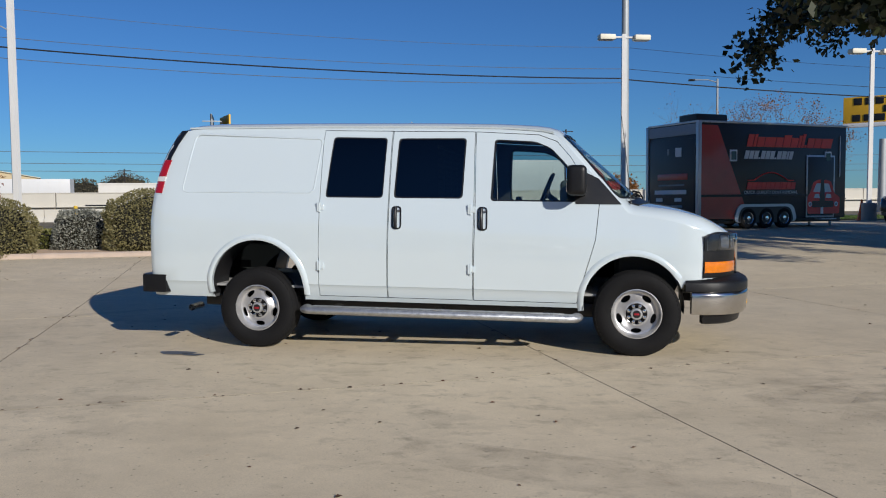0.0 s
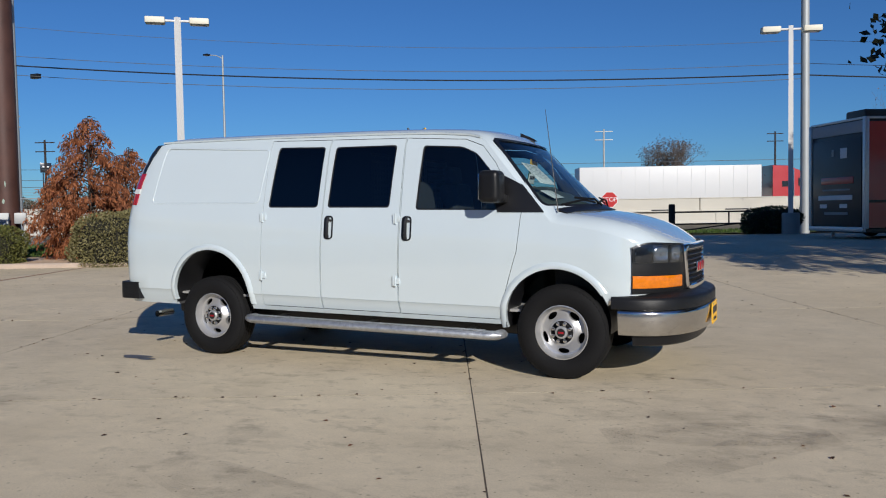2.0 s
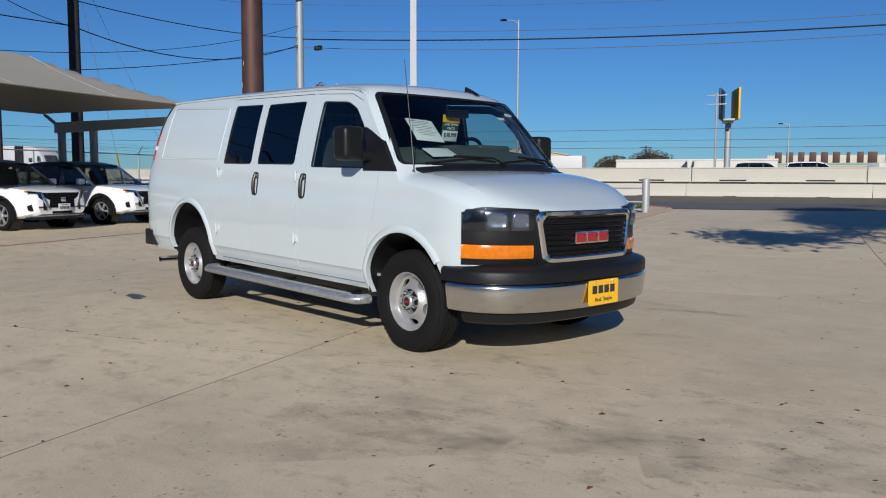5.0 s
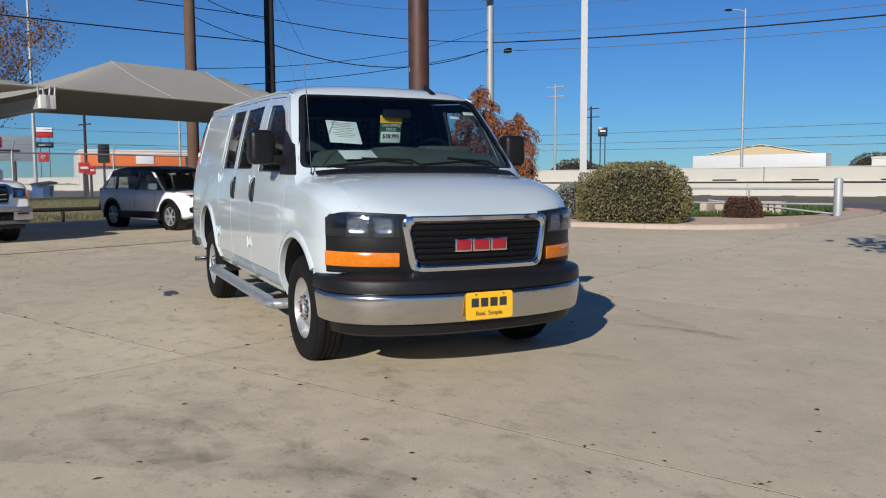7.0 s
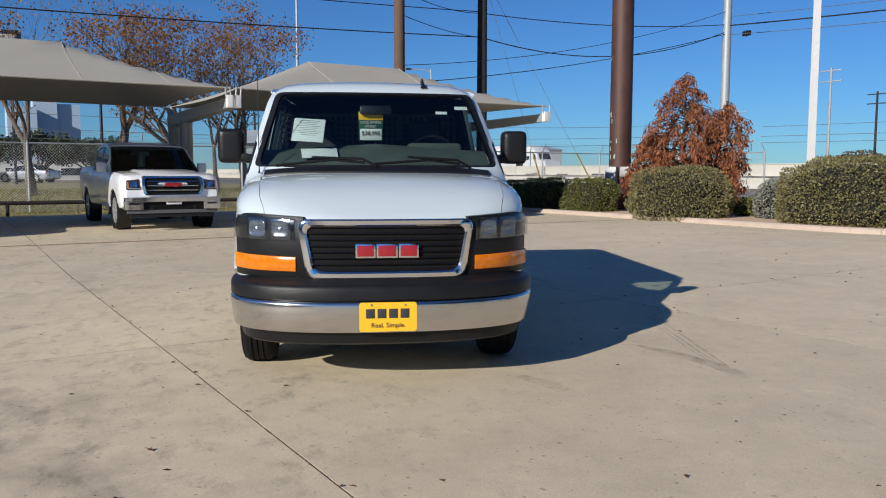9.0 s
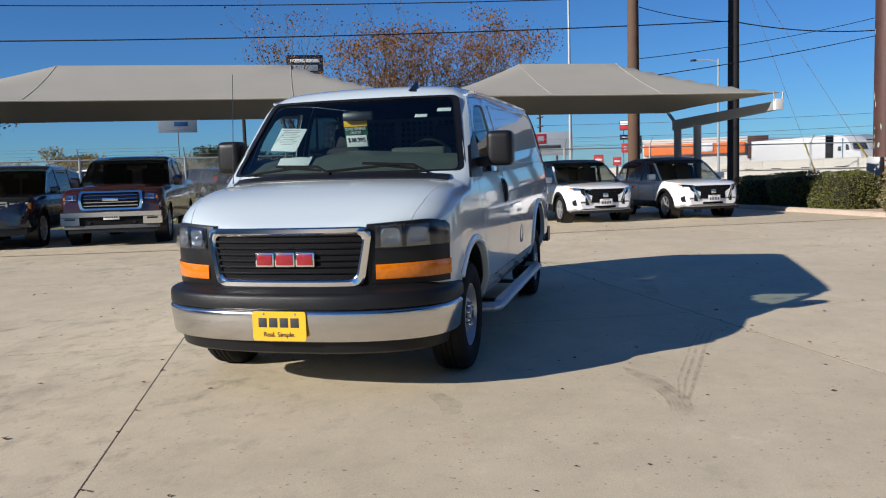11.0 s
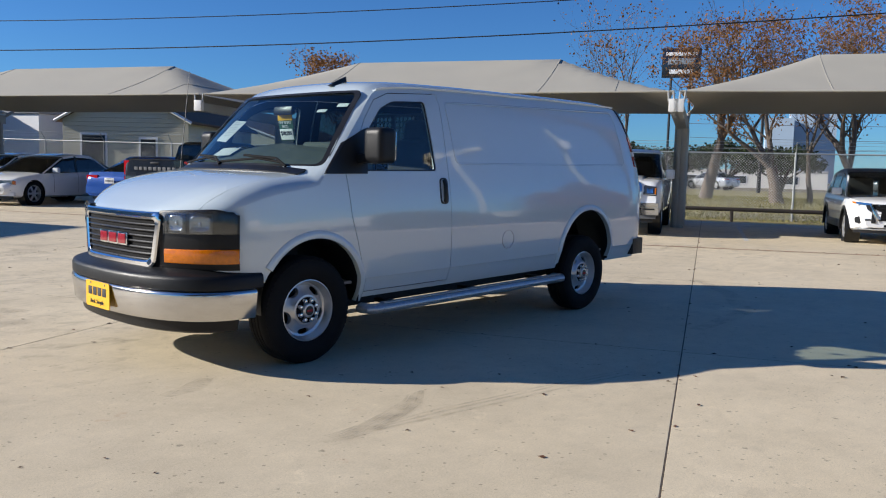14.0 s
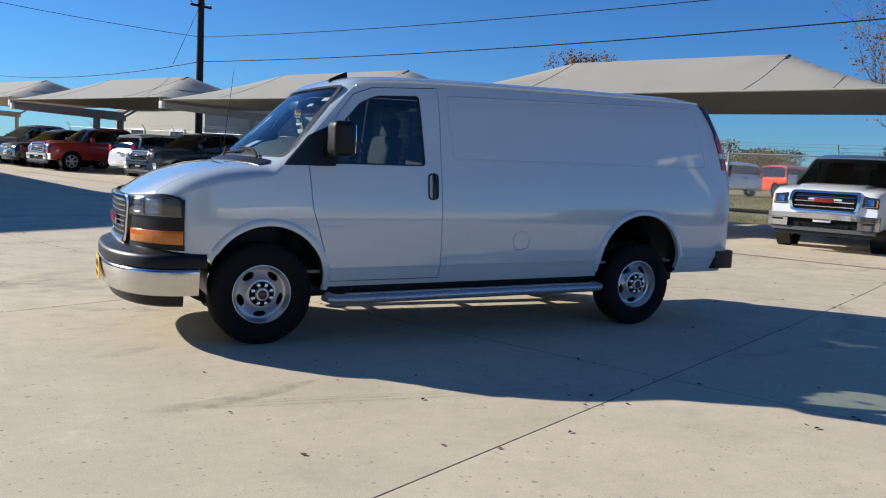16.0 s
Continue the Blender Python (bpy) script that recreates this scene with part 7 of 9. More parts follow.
# trees behind the fence
limb_tree("tree", "half-bare tree with brown autumn leaves behind the fence", lot(-26, -0.5), 10.0, 0.55, 41, AUTUMN, 1100, 0.07, BARK, 0.26, 0.25, 6, cover=0.5, wide=(0.78, 0.78, 1), low=0.7)
limb_tree("tree", "tree with thick orange-brown autumn leaves behind the fence", lot(-26, 5.2), 12.6, 0.55, 42, AUTUMN, 9500, 0.062, BARK, 0.22, 0.21, 6, first=4, cover=0.6, wide=(1.4, 1.4, 1), low=0.5)
limb_tree("tree", "bare grey tree with a few brown leaves behind the fence", lot(-27.5, 2.6), 10.6, 0.5, 43, AUTUMN, 500, 0.075, BARK, 0.24, 0.22, 6, cover=0.5, wide=(1.3, 1.3, 1))
limb_tree("tree", "tall tree with brown autumn leaves behind the fence", lot(-27.2, 7.8), 12.8, 0.5, 44, AUTUMN, 9000, 0.062, BARK, 0.22, 0.21, 6, first=4, cover=0.6, wide=(1.3, 1.3, 1), low=0.5)
limb_tree("tree", "slim bare young tree between brown-leaved ones", lot(-26.6, 6.4), 8.6, 0.42, 46, AUTUMN, 700, 0.06, BARK, 0.24, 0.12, 5, cover=0.5, low=0.9)
limb_tree("tree", "small tree with yellow-brown leaves behind the houses", lot(-31, -14.0), 6.9, 0.6, 45, AUTUMN, 9000, 0.08, BARK, 0.3, 0.15, 6, cover=0.6, wide=(1.4, 1.4, 1))


def far_oak(name, label, p, h, spread, seed, mat, leaf=0.2, count=4500):
    """A far round-headed tree: a short forked trunk under several loose leafy masses."""
    rr = random.Random(seed)
    ob = thing(name, label, "tree", Matrix.Translation((p[0], p[1], ground_z(p[0], p[1]) if math.hypot(p[0], p[1]) < 58 else 0.04)))
    bm, pts = bmesh.new(), []
    for k in range(9):
        az, q = 2 * math.pi * k / 9 + rr.uniform(-0.3, 0.3), rr.uniform(0.25, 0.8)
        c = Vector((math.cos(az) * spread * q, math.sin(az) * spread * q, h * rr.uniform(0.5, 0.80)))
        add_tube(bm, [(0, 0, 0), (c.x * 0.2, c.y * 0.2, h * 0.3), tuple(c)], [0.16, 0.11, 0.03], 6)
        rad = spread * rr.uniform(0.28, 0.45)
        for _ in range(count // 9):
            d = Vector((rr.gauss(0, 1), rr.gauss(0, 1), rr.gauss(0, 1))).normalized() * rad * rr.random() ** 0.4
            pts.append((c.x + d.x, c.y + d.y, min(h, c.z + d.z * 0.62)))
    part("trunk", bm, BARK_DARK, ob, "", 60)
    tagged(mesh_part("crown", leaf_cards(pts, leaf, seed, None, 1.4), mat, ob, "", 0), kind="stuff")
    return ob


for k, (x, y, h, r) in enumerate(((-63.5, -35.5, 5.0, 4.2), (-66.5, -31.0, 4.4, 3.6), (-68.5, -26.5, 5.2, 4.4), (-71.0, -22.5, 4.6, 3.8))):
    far_oak("oak", "rounded dark evergreen oak beyond the field", (x, y), h, r, 60 + k, DARKGREEN)
for k, (x, y, h, r) in enumerate(((-48.0, -41.0, 5.0, 2.6), (-56.0, -47.0, 4.4, 3.0))):
    far_oak("tree", "small yellow-brown tree beyond the field", (x, y), h, r, 70 + k, HAZEYELLOW, 0.13, 2500)

# ---- the street, the highway and what lies beyond ----
ROADM = paint("asphalt_grey", (0.115, 0.112, 0.108), 0.9, 0, 0.15, 0.6, 0.2, 60)
HWALL = paint("highway_concrete", (0.52, 0.49, 0.42), 0.9, 0, 0.08, 0.5, 0.1, 30)
TRAILER_WHITE = paint("trailer_white", (0.60, 0.60, 0.59), 0.45, 0, 0.03, 0.6)
TAN = paint("tan_cladding", (0.50, 0.40, 0.24), 0.7, 0, 0.06, 0.5)
CREAM = paint("cream_siding", (0.55, 0.52, 0.40), 0.8, 0, 0.05, 0.8)
PALEWALL = paint("pale_wall", (0.62, 0.60, 0.55), 0.8, 0, 0.06, 0.8)
ROOFBROWN = paint("brown_shingles", (0.13, 0.085, 0.06), 0.9, 0, 0.25, 3, 0.3, 30)
ROOFGREY = paint("grey_metal_roof", (0.40, 0.41, 0.41), 0.6, 0.2, 0.08, 2)
ORANGE_STORE = paint("orange_fascia", (0.75, 0.16, 0.02), 0.6, 0, 0.05, 2)
DARKWIN = paint("dark_window", (0.02, 0.025, 0.03), 0.1, 0, 0.1, 2)
RIGRED = paint("truck_red", (0.42, 0.02, 0.025), 0.3, 0, 0.05, 1, coat=0.6)
RVBLACK = paint("trailer_black_vinyl", (0.010, 0.010, 0.012), 0.42, 0, 0.15, 1.5, coat=0.12)
RVRED = paint("trailer_red_vinyl", (0.40, 0.022, 0.016), 0.35, 0, 0.35, 1.2, coat=0.4)
RVRED2 = paint("trailer_bright_red", (0.80, 0.06, 0.04), 0.4, 0, 0.1, 2)
BILLYELLOW = paint("billboard_yellow", (0.72, 0.40, 0.02), 0.6, 0, 0.1, 1)
TENTBLUE = paint("blue_tent_cloth", (0.05, 0.20, 0.52), 0.7, 0, 0.1, 1)
# distance haze over the towers is mixed into this pale blue-grey
TOWER = paint("haze_tinted_facade", (0.40, 0.50, 0.60), 0.7, 0, 0.08, 0.1)
TWIGS = leafy("bare_twigs", (0.07, 0.055, 0.045), (0.16, 0.13, 0.11), 0.9, 0.0)
HAZETREE = leafy("far_foliage", (0.05, 0.05, 0.03), (0.14, 0.11, 0.06), 0.9, 0.1)


def strip(name, label, a0, a1, b0, b1, z0, z1, mat, kind="structure", cat="road"):
    bm = bmesh.new()
    n = 20
    rows = [[lot(a0 + (a1 - a0) * k / n, b0, z0), lot(a0 + (a1 - a0) * k / n, b1, z1)] for k in range(n + 1)]
    add_ring_surface(bm, rows, closed=False)
    return tagged(part(name, bm, mat, None, "", 0), label, cat, kind=kind)


strip("road", "grey asphalt service road beside the lot", -260, 260, 27.2, 54.9, 0.07, 0.02, ROADM)
strip("road_deck", "raised highway lanes behind a concrete wall", -420, 420, 58.6, 96, 0.95, 0.95, ROADM)

# the low jersey barrier and the tall wall, in cast lengths
hw = thing("highway_wall", "pale concrete highway wall with a lower barrier before it", "wall", None, "", "structure")
prof = [(-0.30, 0.0), (-0.28, 0.10), (-0.12, 0.35), (-0.09, 0.93), (0.09, 0.93), (0.12, 0.35), (0.28, 0.10), (0.30, 0.0)]
bm = bmesh.new()
add_ring_surface(bm, [[(s * 3.02, y, z) for y, z in prof] for s in (-1, 1)])
low_me = as_mesh(bm)
low_me.materials.append(HWALL)
bm = bmesh.new()
add_box(bm, (0, 0, 1.05), (11.94, 0.35, 2.1), 0.03, seg=1)
add_box(bm, (0, 0, 2.13), (11.94, 0.42, 0.08), 0.02, seg=1)
add_box(bm, (0, -0.25, 1.10), (11.94, 0.5, 0.07), 0.01, seg=1)
high_me = as_mesh(bm)
high_me.materials.append(HWALL)
slot_me = as_mesh(box((0, -0.31, 0.03), (0.9, 0.03, 0.06)))
slot_me.materials.append(BLACK)
scupper_me = as_mesh(box((0, -0.19, 1.19), (1.9, 0.06, 0.11)))
scupper_me.materials.append(BLACK)
for k in range(-24, 22):
    for nm, me, b in (("barrier_length", low_me, 55.2), ("drain_slot", slot_me, 55.2)):
        o = new(nm, me)
        o.parent = hw
        q = lot(k * 6.08, b, 0.02)
        o.matrix_basis = pose(q.x, q.y, q.z, 0, 0, 24.5)
for k in range(-22, 18):
    o = new("wall_length", high_me)
    o.parent = hw
    q = lot(k * 12.0 + 3, 58.3, 0.0)
    o.matrix_basis = pose(q.x, q.y, q.z, 0, 0, 24.5)
    for d in (-3.0, 3.0):
        o = new("scupper", scupper_me)
        o.parent = hw
        q = lot(k * 12.0 + 3 + d, 58.3, 0.0)
        o.matrix_basis = pose(q.x, q.y, q.z, 0, 0, 24.5)


def box_trailer(a, b, length, z=0.95, h=4.05, label="white box trailer on the highway"):
    q = lot(a, b, z)
    ob = thing("semi_trailer", label, "trailer", pose(q.x, q.y, q.z, 0, 0, 24.5), "highway trucks")
    bm = bmesh.new()
    add_box(bm, (0, 0, (h + 1.15) / 2), (length, 2.6, h - 1.15), 0.04)
    part("box", bm, TRAILER_WHITE, ob)
    k = int(length / 1.2)
    for i in range(1, k):
        part("side_rib", box((-length / 2 + length * i / k, -1.305, (h + 1.15) / 2), (0.04, 0.02, h - 1.3)), TRAILER_WHITE, ob)
    part("lower_rail", box((0, -1.31, 1.2), (length, 0.03, 0.14)), STEEL, ob)
    part("front_wall", box((length / 2 + 0.01, 0, (h + 1.15) / 2), (0.05, 2.56, h - 1.2)), BLACK if h > 4 else TRAILER_WHITE, ob)
    for x in (-length / 2 + 1.2, -length / 2 + 2.5):
        part("wheel", lathe([(0.5, -1.25), (0.5, -0.95), (0.0, -0.95)], "y", 18, (x, 0, 0.5)), RUBBER, ob)
    return ob


def tractor(a, b, mat, label, z=0.95, way=1):
    """A highway tractor unit that heads along the street."""
    q = lot(a, b, z)
    ob = thing("semi_tractor", label, "truck", pose(q.x, q.y, q.z, 0, 0, 24.5 if way > 0 else 204.5), "highway trucks")
    bm = bmesh.new()
    prof = [(-2.1, 1.0), (2.6, 0.9), (2.75, 1.3), (2.55, 1.95), (1.15, 2.15), (0.75, 2.95), (0.2, 3.55), (-0.8, 3.95), (-2.1, 4.0)]
    add_ring_surface(bm, [[(x, y, zz if y in (-1.1, 1.1) else 1.0 + (zz - 1.0) * 0.985) for x, zz in prof] for y in (-1.22, -1.1, 1.1, 1.22)])
    part("cab", bm, mat, ob)
    for s in (-1, 1):
        part("side_window", prism([(0.1, 2.15), (0.75, 2.15), (0.55, 2.75), (0.1, 2.85)], s * 1.225 - 0.01, s * 1.225 + 0.01), DARKWIN, ob)
        part("sleeper_window", prism([(-1.3, 2.1), (-0.7, 2.1), (-0.7, 2.6), (-1.3, 2.6)], s * 1.225 - 0.01, s * 1.225 + 0.01), DARKWIN, ob)
        part("exhaust_stack", tube([(-0.35, s * 1.3, 1.0), (-0.35, s * 1.3, 3.6)], 0.08, 8), CHROME, ob)
        for x in (2.0, -1.4):
            part("wheel", lathe([(0.5, s * 1.24), (0.5, s * 0.9), (0.0, s * 0.9), (0.0, s * 1.24)], "y", 18, (x, 0, 0.5)), RUBBER, ob)
    bm = bmesh.new()
    bm.faces.new([bm.verts.new(p) for p in ((1.16, -0.95, 2.18), (1.16, 0.95, 2.18), (0.78, 0.9, 2.93), (0.78, -0.9, 2.93))])
    part("windshield", bm, DARKWIN, ob)
    return ob


# vehicles as they stand on the deck for much of the shot
box_trailer(19.9, 64.0, 15.8, label="long white box trailer passing a stop sign")
tractor(30.9, 64.0, RIGRED, "red highway tractor unit before a long trailer")
box_trailer(-30.5, 104.0, 17.0, h=3.5, label="long white box trailer beyond the highway wall")
box_trailer(-89.0, 64.0, 16.0, label="white box trailer far along the highway")
tractor(-77.5, 64.0, TRAILER_WHITE, "white highway tractor unit before a trailer")
for a, b, mat, spec, lab in ((-28.0, 62, CAR_BLACK, TRUCK, "dark pickup on the highway"), (6.0, 64.0, CAR_WHITE, SUV, "white suv passing on the highway"), (-52, 63, CAR_WHITE, TRUCK, "white pickup on the highway"), (2.0, 67.5, CAR_NAVY, SUV, "dark suv passing on the highway")):
    q = lot(a, b, 0.955)
    car("suv" if spec is SUV else "pickup_truck", lab, spec, mat, pose(q.x, q.y, q.z, 0, 0, 24.5))
q = lot(-34, 40, 0.06)
car("sedan", "red sedan on the service road", SEDAN, CAR_RED, pose(q.x, q.y, q.z, 0, 0, 24.5))
car("suv", "black suv parked beyond the trailer", SUV, CAR_BLACK, facing((14.9, 27.2), (-0.7, -0.7)))


def building(name, label, a, b, la, lb, h, wall, roof, z=0.0, gable=0.0, turn=24.5, windows=(), cat="building", over=0.3):
    """A plain block with an optional gable along its length; windows: (face, along, sill, width, height)."""
    q = lot(a, b, z)
    ob = thing(name, label, cat, pose(q.x, q.y, q.z, 0, 0, turn))
    bm = bmesh.new()
    if gable:
        poly = [(-lb / 2, 0), (lb / 2, 0), (lb / 2, h), (0, h + gable), (-lb / 2, h)]
        add_ring_surface(bm, [[(s * la / 2, y, zz) for y, zz in poly] for s in (-1, 1)])
    else:
        add_box(bm, (0, 0, h / 2), (la, lb, h))
    part("wall", bm, wall, ob, "", 0)
    if gable:
        for s in (-1, 1):
            bm = bmesh.new()
            e = over / (lb / 2)
            pts = [(0, h + gable), (s * lb / 2 * (1 + e), h - gable * e)]
            t = 0.12
            quad = [(pts[0][0], pts[0][1] + 0.02), (pts[1][0], pts[1][1] + 0.02), (pts[1][0], pts[1][1] + 0.02 + t), (pts[0][0], pts[0][1] + 0.02 + t)]
            add_ring_surface(bm, [[(sx * (la / 2 + over), y, zz) for y, zz in quad] for sx in (-1, 1)])
            part("roof", bm, roof, ob, "", 0)
    else:
        part("parapet", box((0, 0, h + 0.12), (la + 0.2, lb + 0.2, 0.3), 0.03), roof, ob)
    for fc, along, sill, w, hh in windows:
        if fc in "sn":
            y = -lb / 2 if fc == "s" else lb / 2
            sg = -1 if fc == "s" else 1
            fr = part("window_frame", box((along, y + sg * 0.02, sill + hh / 2), (w + 0.2, 0.08, hh + 0.2)), SIGNWHITE, ob)
            part("window_pane", box((along, y + sg * 0.05, sill + hh / 2), (w, 0.05, hh)), DARKWIN, fr)
        else:
            x = la / 2 if fc == "e" else -la / 2
            sg = 1 if fc == "e" else -1
            fr = part("window_frame", box((x + sg * 0.02, along, sill + hh / 2), (0.08, w + 0.2, hh + 0.2)), SIGNWHITE, ob)
            part("window_pane", box((x + sg * 0.05, along, sill + hh / 2), (0.05, w, hh)), DARKWIN, fr)
    return ob


def place_by(yaw, dist, eye):
    """A far place by its bearing (left of +y) and distance from a point of the path."""
    a = radians(yaw)
    return Vector((eye[0] - math.sin(a) * dist, eye[1] + math.cos(a) * dist, 0))


def lot_of(p):
    return p.x * U.x + p.y * U.y, p.x * V.x + p.y * V.y


# a showroom with tall dark letter shapes on its roof
q = place_by(22.7, 170, (5.4, -5.6))
a, b = lot_of(q)
show = building("showroom", "long low showroom with a rooftop sign beyond the highway", a, b, 30, 18, 3.6, PALEWALL, TAN, 0, windows=[("s", -10 + 5 * k, 1.0, 3.8, 2.2) for k in range(5)])
signb = part("sign_board", box((2, -9.2, 4.9), (19, 0.4, 1.5), 0.05), CREAM, show, "pale rooftop sign board")
for k, w in enumerate((1.0, 1.0, 0.9, 1.0, 1.0, 1.0, 0.5, 0.9, 1.3)):
    part("letter_block", box((-5.6 + 1.9 * k, -9.45, 5.25), (w * 1.15, 0.12, 1.9), 0.03), RUST, signb, "dark letter shape")
# tall double billboard by that showroom
q = place_by(27.6, 120, (5.4, -5.6))
bb = thing("billboard", "tall yellow and black billboard seen edge-on", "billboard", Matrix.Translation(q))
part("column", lathe([(0.45, 0), (0.4, 9.0)], "z", 12), GALVPOLE, bb)
part("catwalk", box((0, 0, 9.3), (1.5, 6.5, 0.25), 0.03, pose(0, 0, 0, 0, 0, 30)), GALVPOLE, bb)
for s in (-1, 1):
    part("panel", box((0, 0, 11.5), (0.25, 6.0, 4.2), 0.03, pose(0, 0, 0, 0, 0, 30 + s * 7) @ Matrix.Translation((s * 0.9, 0, 0))), BILLYELLOW if s > 0 else BLACK, bb)
q = place_by(-18.4, 78, (1.3, -8.0))
bb = thing("billboard", "yellow billboard with black lettering shapes over the trailer", "billboard", Matrix.Translation(q) @ pose(0, 0, 0, 0, 0, 62))
part("column", lathe([(0.35, 0), (0.3, 6.2)], "z", 12), GALVPOLE, bb)
pn = part("panel", box((0, -0.9, 8.75), (0.3, 8.0, 2.2), 0.03), BILLYELLOW, bb)
part("panel_base", box((0, -0.9, 7.45), (0.5, 8.0, 0.35), 0.03), SIGNWHITE, bb)
for row, ws in ((9.45, (0.7, 0.6, 0.6, 0.6, 0.6, 0.6, 0.5, 0.6)), (8.75, (0.7, 0.8)), (8.05, (0.6, 0.7, 0.6, 0.6, 0.5, 0.8, 0.5, 0.6))):
    for s in (-1, 1):
        y = -4.5 if len(ws) > 2 else -1.8
        for w in ws:
            part("letter_block", box((s * 0.17, y + w / 2, row), (0.05, w * 1.05, 0.58), 0.02), BLACK, pn)
            y += w + 0.28
# warehouse beyond the highway
q = place_by(42.2, 162, (7.2, -2.5))
a, b = lot_of(q)
building("warehouse", "tan warehouse with a low gable beyond the highway", a, b, 24, 16.5, 5.6, TAN, CREAM, 0, gable=1.5, turn=126, windows=[("w", 0, 1, 4, 3)])
q = place_by(30.5, 150, (7.0, -3.1))
a, b = lot_of(q)
building("warehouse", "pale flat-roofed warehouse beyond the highway", a, b, 26, 16, 4.4, PALEWALL, PALEWALL, 0)
q = place_by(6.4, 175, (4.5, -6.3))
a, b = lot_of(q)
building("house", "low brown-roofed house beyond the highway", a, b, 14, 10, 2.8, PALEWALL, ROOFBROWN, 0, gable=2.2, cat="house")
# orange-fronted store to the west
q = place_by(85.1, 150, (7.2, -2.5))
a, b = lot_of(q)
store = building("store", "pale store with an orange fascia beyond the highway", a, b, 30, 16.5, 6.0, PALEWALL, PALEWALL, 0.0, turn=0)
part("fascia", box((15.3, -0.5, 4.6), (0.8, 15.2, 1.7), 0.05), ORANGE_STORE, store, "orange fascia")
part("sign_board", box((15.75, 1.0, 4.8), (0.2, 2.6, 1.4), 0.03), SIGNWHITE, store)
part("return_wall", box((15.2, 9.0, 4.6), (0.7, 3.0, 3.4), 0.05), RUST, store, "brown return wall")
q = place_by(79.5, 150, (7.2, -2.5))
a, b = lot_of(q)
building("warehouse", "grey metal warehouse beyond the highway", a, b, 26, 24, 5.2, GALVPOLE, GALVPOLE, 0.0, gable=0.9, turn=90)
# houses south of the fence
for x, y, la, lb, h, g, wall, roof, turn, lab in ((-16.1, -33.6, 9, 6.0, 2.7, 1.6, CREAM, ROOFBROWN, 38, "cream clapboard house with a brown shingle roof"),
                                                  (-15.3, -53.9, 10, 8, 3.1, 2.0, CREAM, ROOFGREY, 84.5, "yellow clapboard house with a pale roof"),
                                                  (-29.5, -43.7, 12, 8, 2.6, 1.2, CREAM, ROOFBROWN, 24.5, "low brown-roofed house behind the fence")):
    a, b = lot_of(Vector((x, y, 0)))
    house = building("house", lab, a, b, la, lb, h, wall, roof, ground_z(x, y) + 0.05, g, turn, [("e", 1.1, 0.9, 0.7, 0.95), ("e", -1.5, 0.5, 1.1, 1.5), ("w", 0, 1.0, 1.0, 1.2), ("s", -2, 1, 1, 1.2), ("n", 2, 1, 1, 1.2)], "house")
    for s in (-1, 1):
        for k in range(int((h + g) / 0.2) - 1):
            wide_k = lb - 0.02 if 0.2 + 0.2 * k < h else (lb - 0.02) * (h + g - 0.2 - 0.2 * k) / g
            part("siding_board", box((s * (la / 2 + 0.012), 0, 0.1 + 0.2 * k), (0.03, wide_k, 0.185), 0.006, pose(0, 0, 0, 0, s * 3, 0), 1), wall, house)
        rake = [(s * (la / 2 + 0.31), side * (lb / 2 * 1.08), h - 0.10) for side in (-1, 1)]
        for q in rake:
            part("rake_board", tube([q, (q[0], 0, h + g + 0.06)], 0.07, 4), SIGNWHITE, house, "white rake board")
q = place_by(170.6, 50, (3.2, 6.6))
a, b = lot_of(q)
building("shed", "cream flat-roofed outbuilding behind the canopies", a, b, 4.6, 9, 4.0, CREAM, CREAM, 0.3, windows=[("e", -2, 0.1, 1.2, 2.0), ("e", 2, 0.1, 1.2, 2.0), ("n", -1.1, 0.1, 0.9, 2.0), ("n", 1.0, 0.9, 0.9, 1.2)])
q = place_by(160.0, 52, (3.2, 6.6))
a, b = lot_of(q)
building("shed", "long white metal building behind the canopies", a, b, 12, 8, 3.4, SIGNWHITE, ROOFGREY, 0.3)
# dealer building out of view, whose shade lies on the lot
bm = prism([(7.6, -20.15), (13.1, -16.7), (16.0, -14.9), (34, -16), (34, -44), (13.9, -38.0), (10.9, -27.2)], 0.05, 6.0, "z")
tagged(part("showroom_wall", bm, PALEWALL, None, "", 0), "pale showroom block beside the lot", "building", kind="structure")

# roadside signs
def pylon(yaw, d, eye, h, w, hh, mat, label, bars=(), legs=2, barmat=None):
    q = place_by(yaw, d, eye)
    ob = thing("pylon_sign", label, "sign", Matrix.Translation(q) @ pose(0, 0, 0, 0, 0, yaw - 90))
    for k in range(legs):
        y = (k - (legs - 1) / 2) * w * 0.5
        part("leg", tube([(0, y, 0), (0, y, h - hh * 0.5)], 0.09, 8), BLACK if mat is not BANNER else RUST, ob)
    pn = part("panel", box((0, 0, h), (0.18, w, hh), 0.02), mat, ob)
    for y, z, bw, bh, bmat in bars:
        part("letter_bar", box((0.11, y * w, h + z * hh), (0.03, bw * w, bh * hh), 0.005), bmat, pn)
        part("letter_bar", box((-0.11, y * w, h + z * hh), (0.03, bw * w, bh * hh), 0.005), bmat, pn)
    return ob


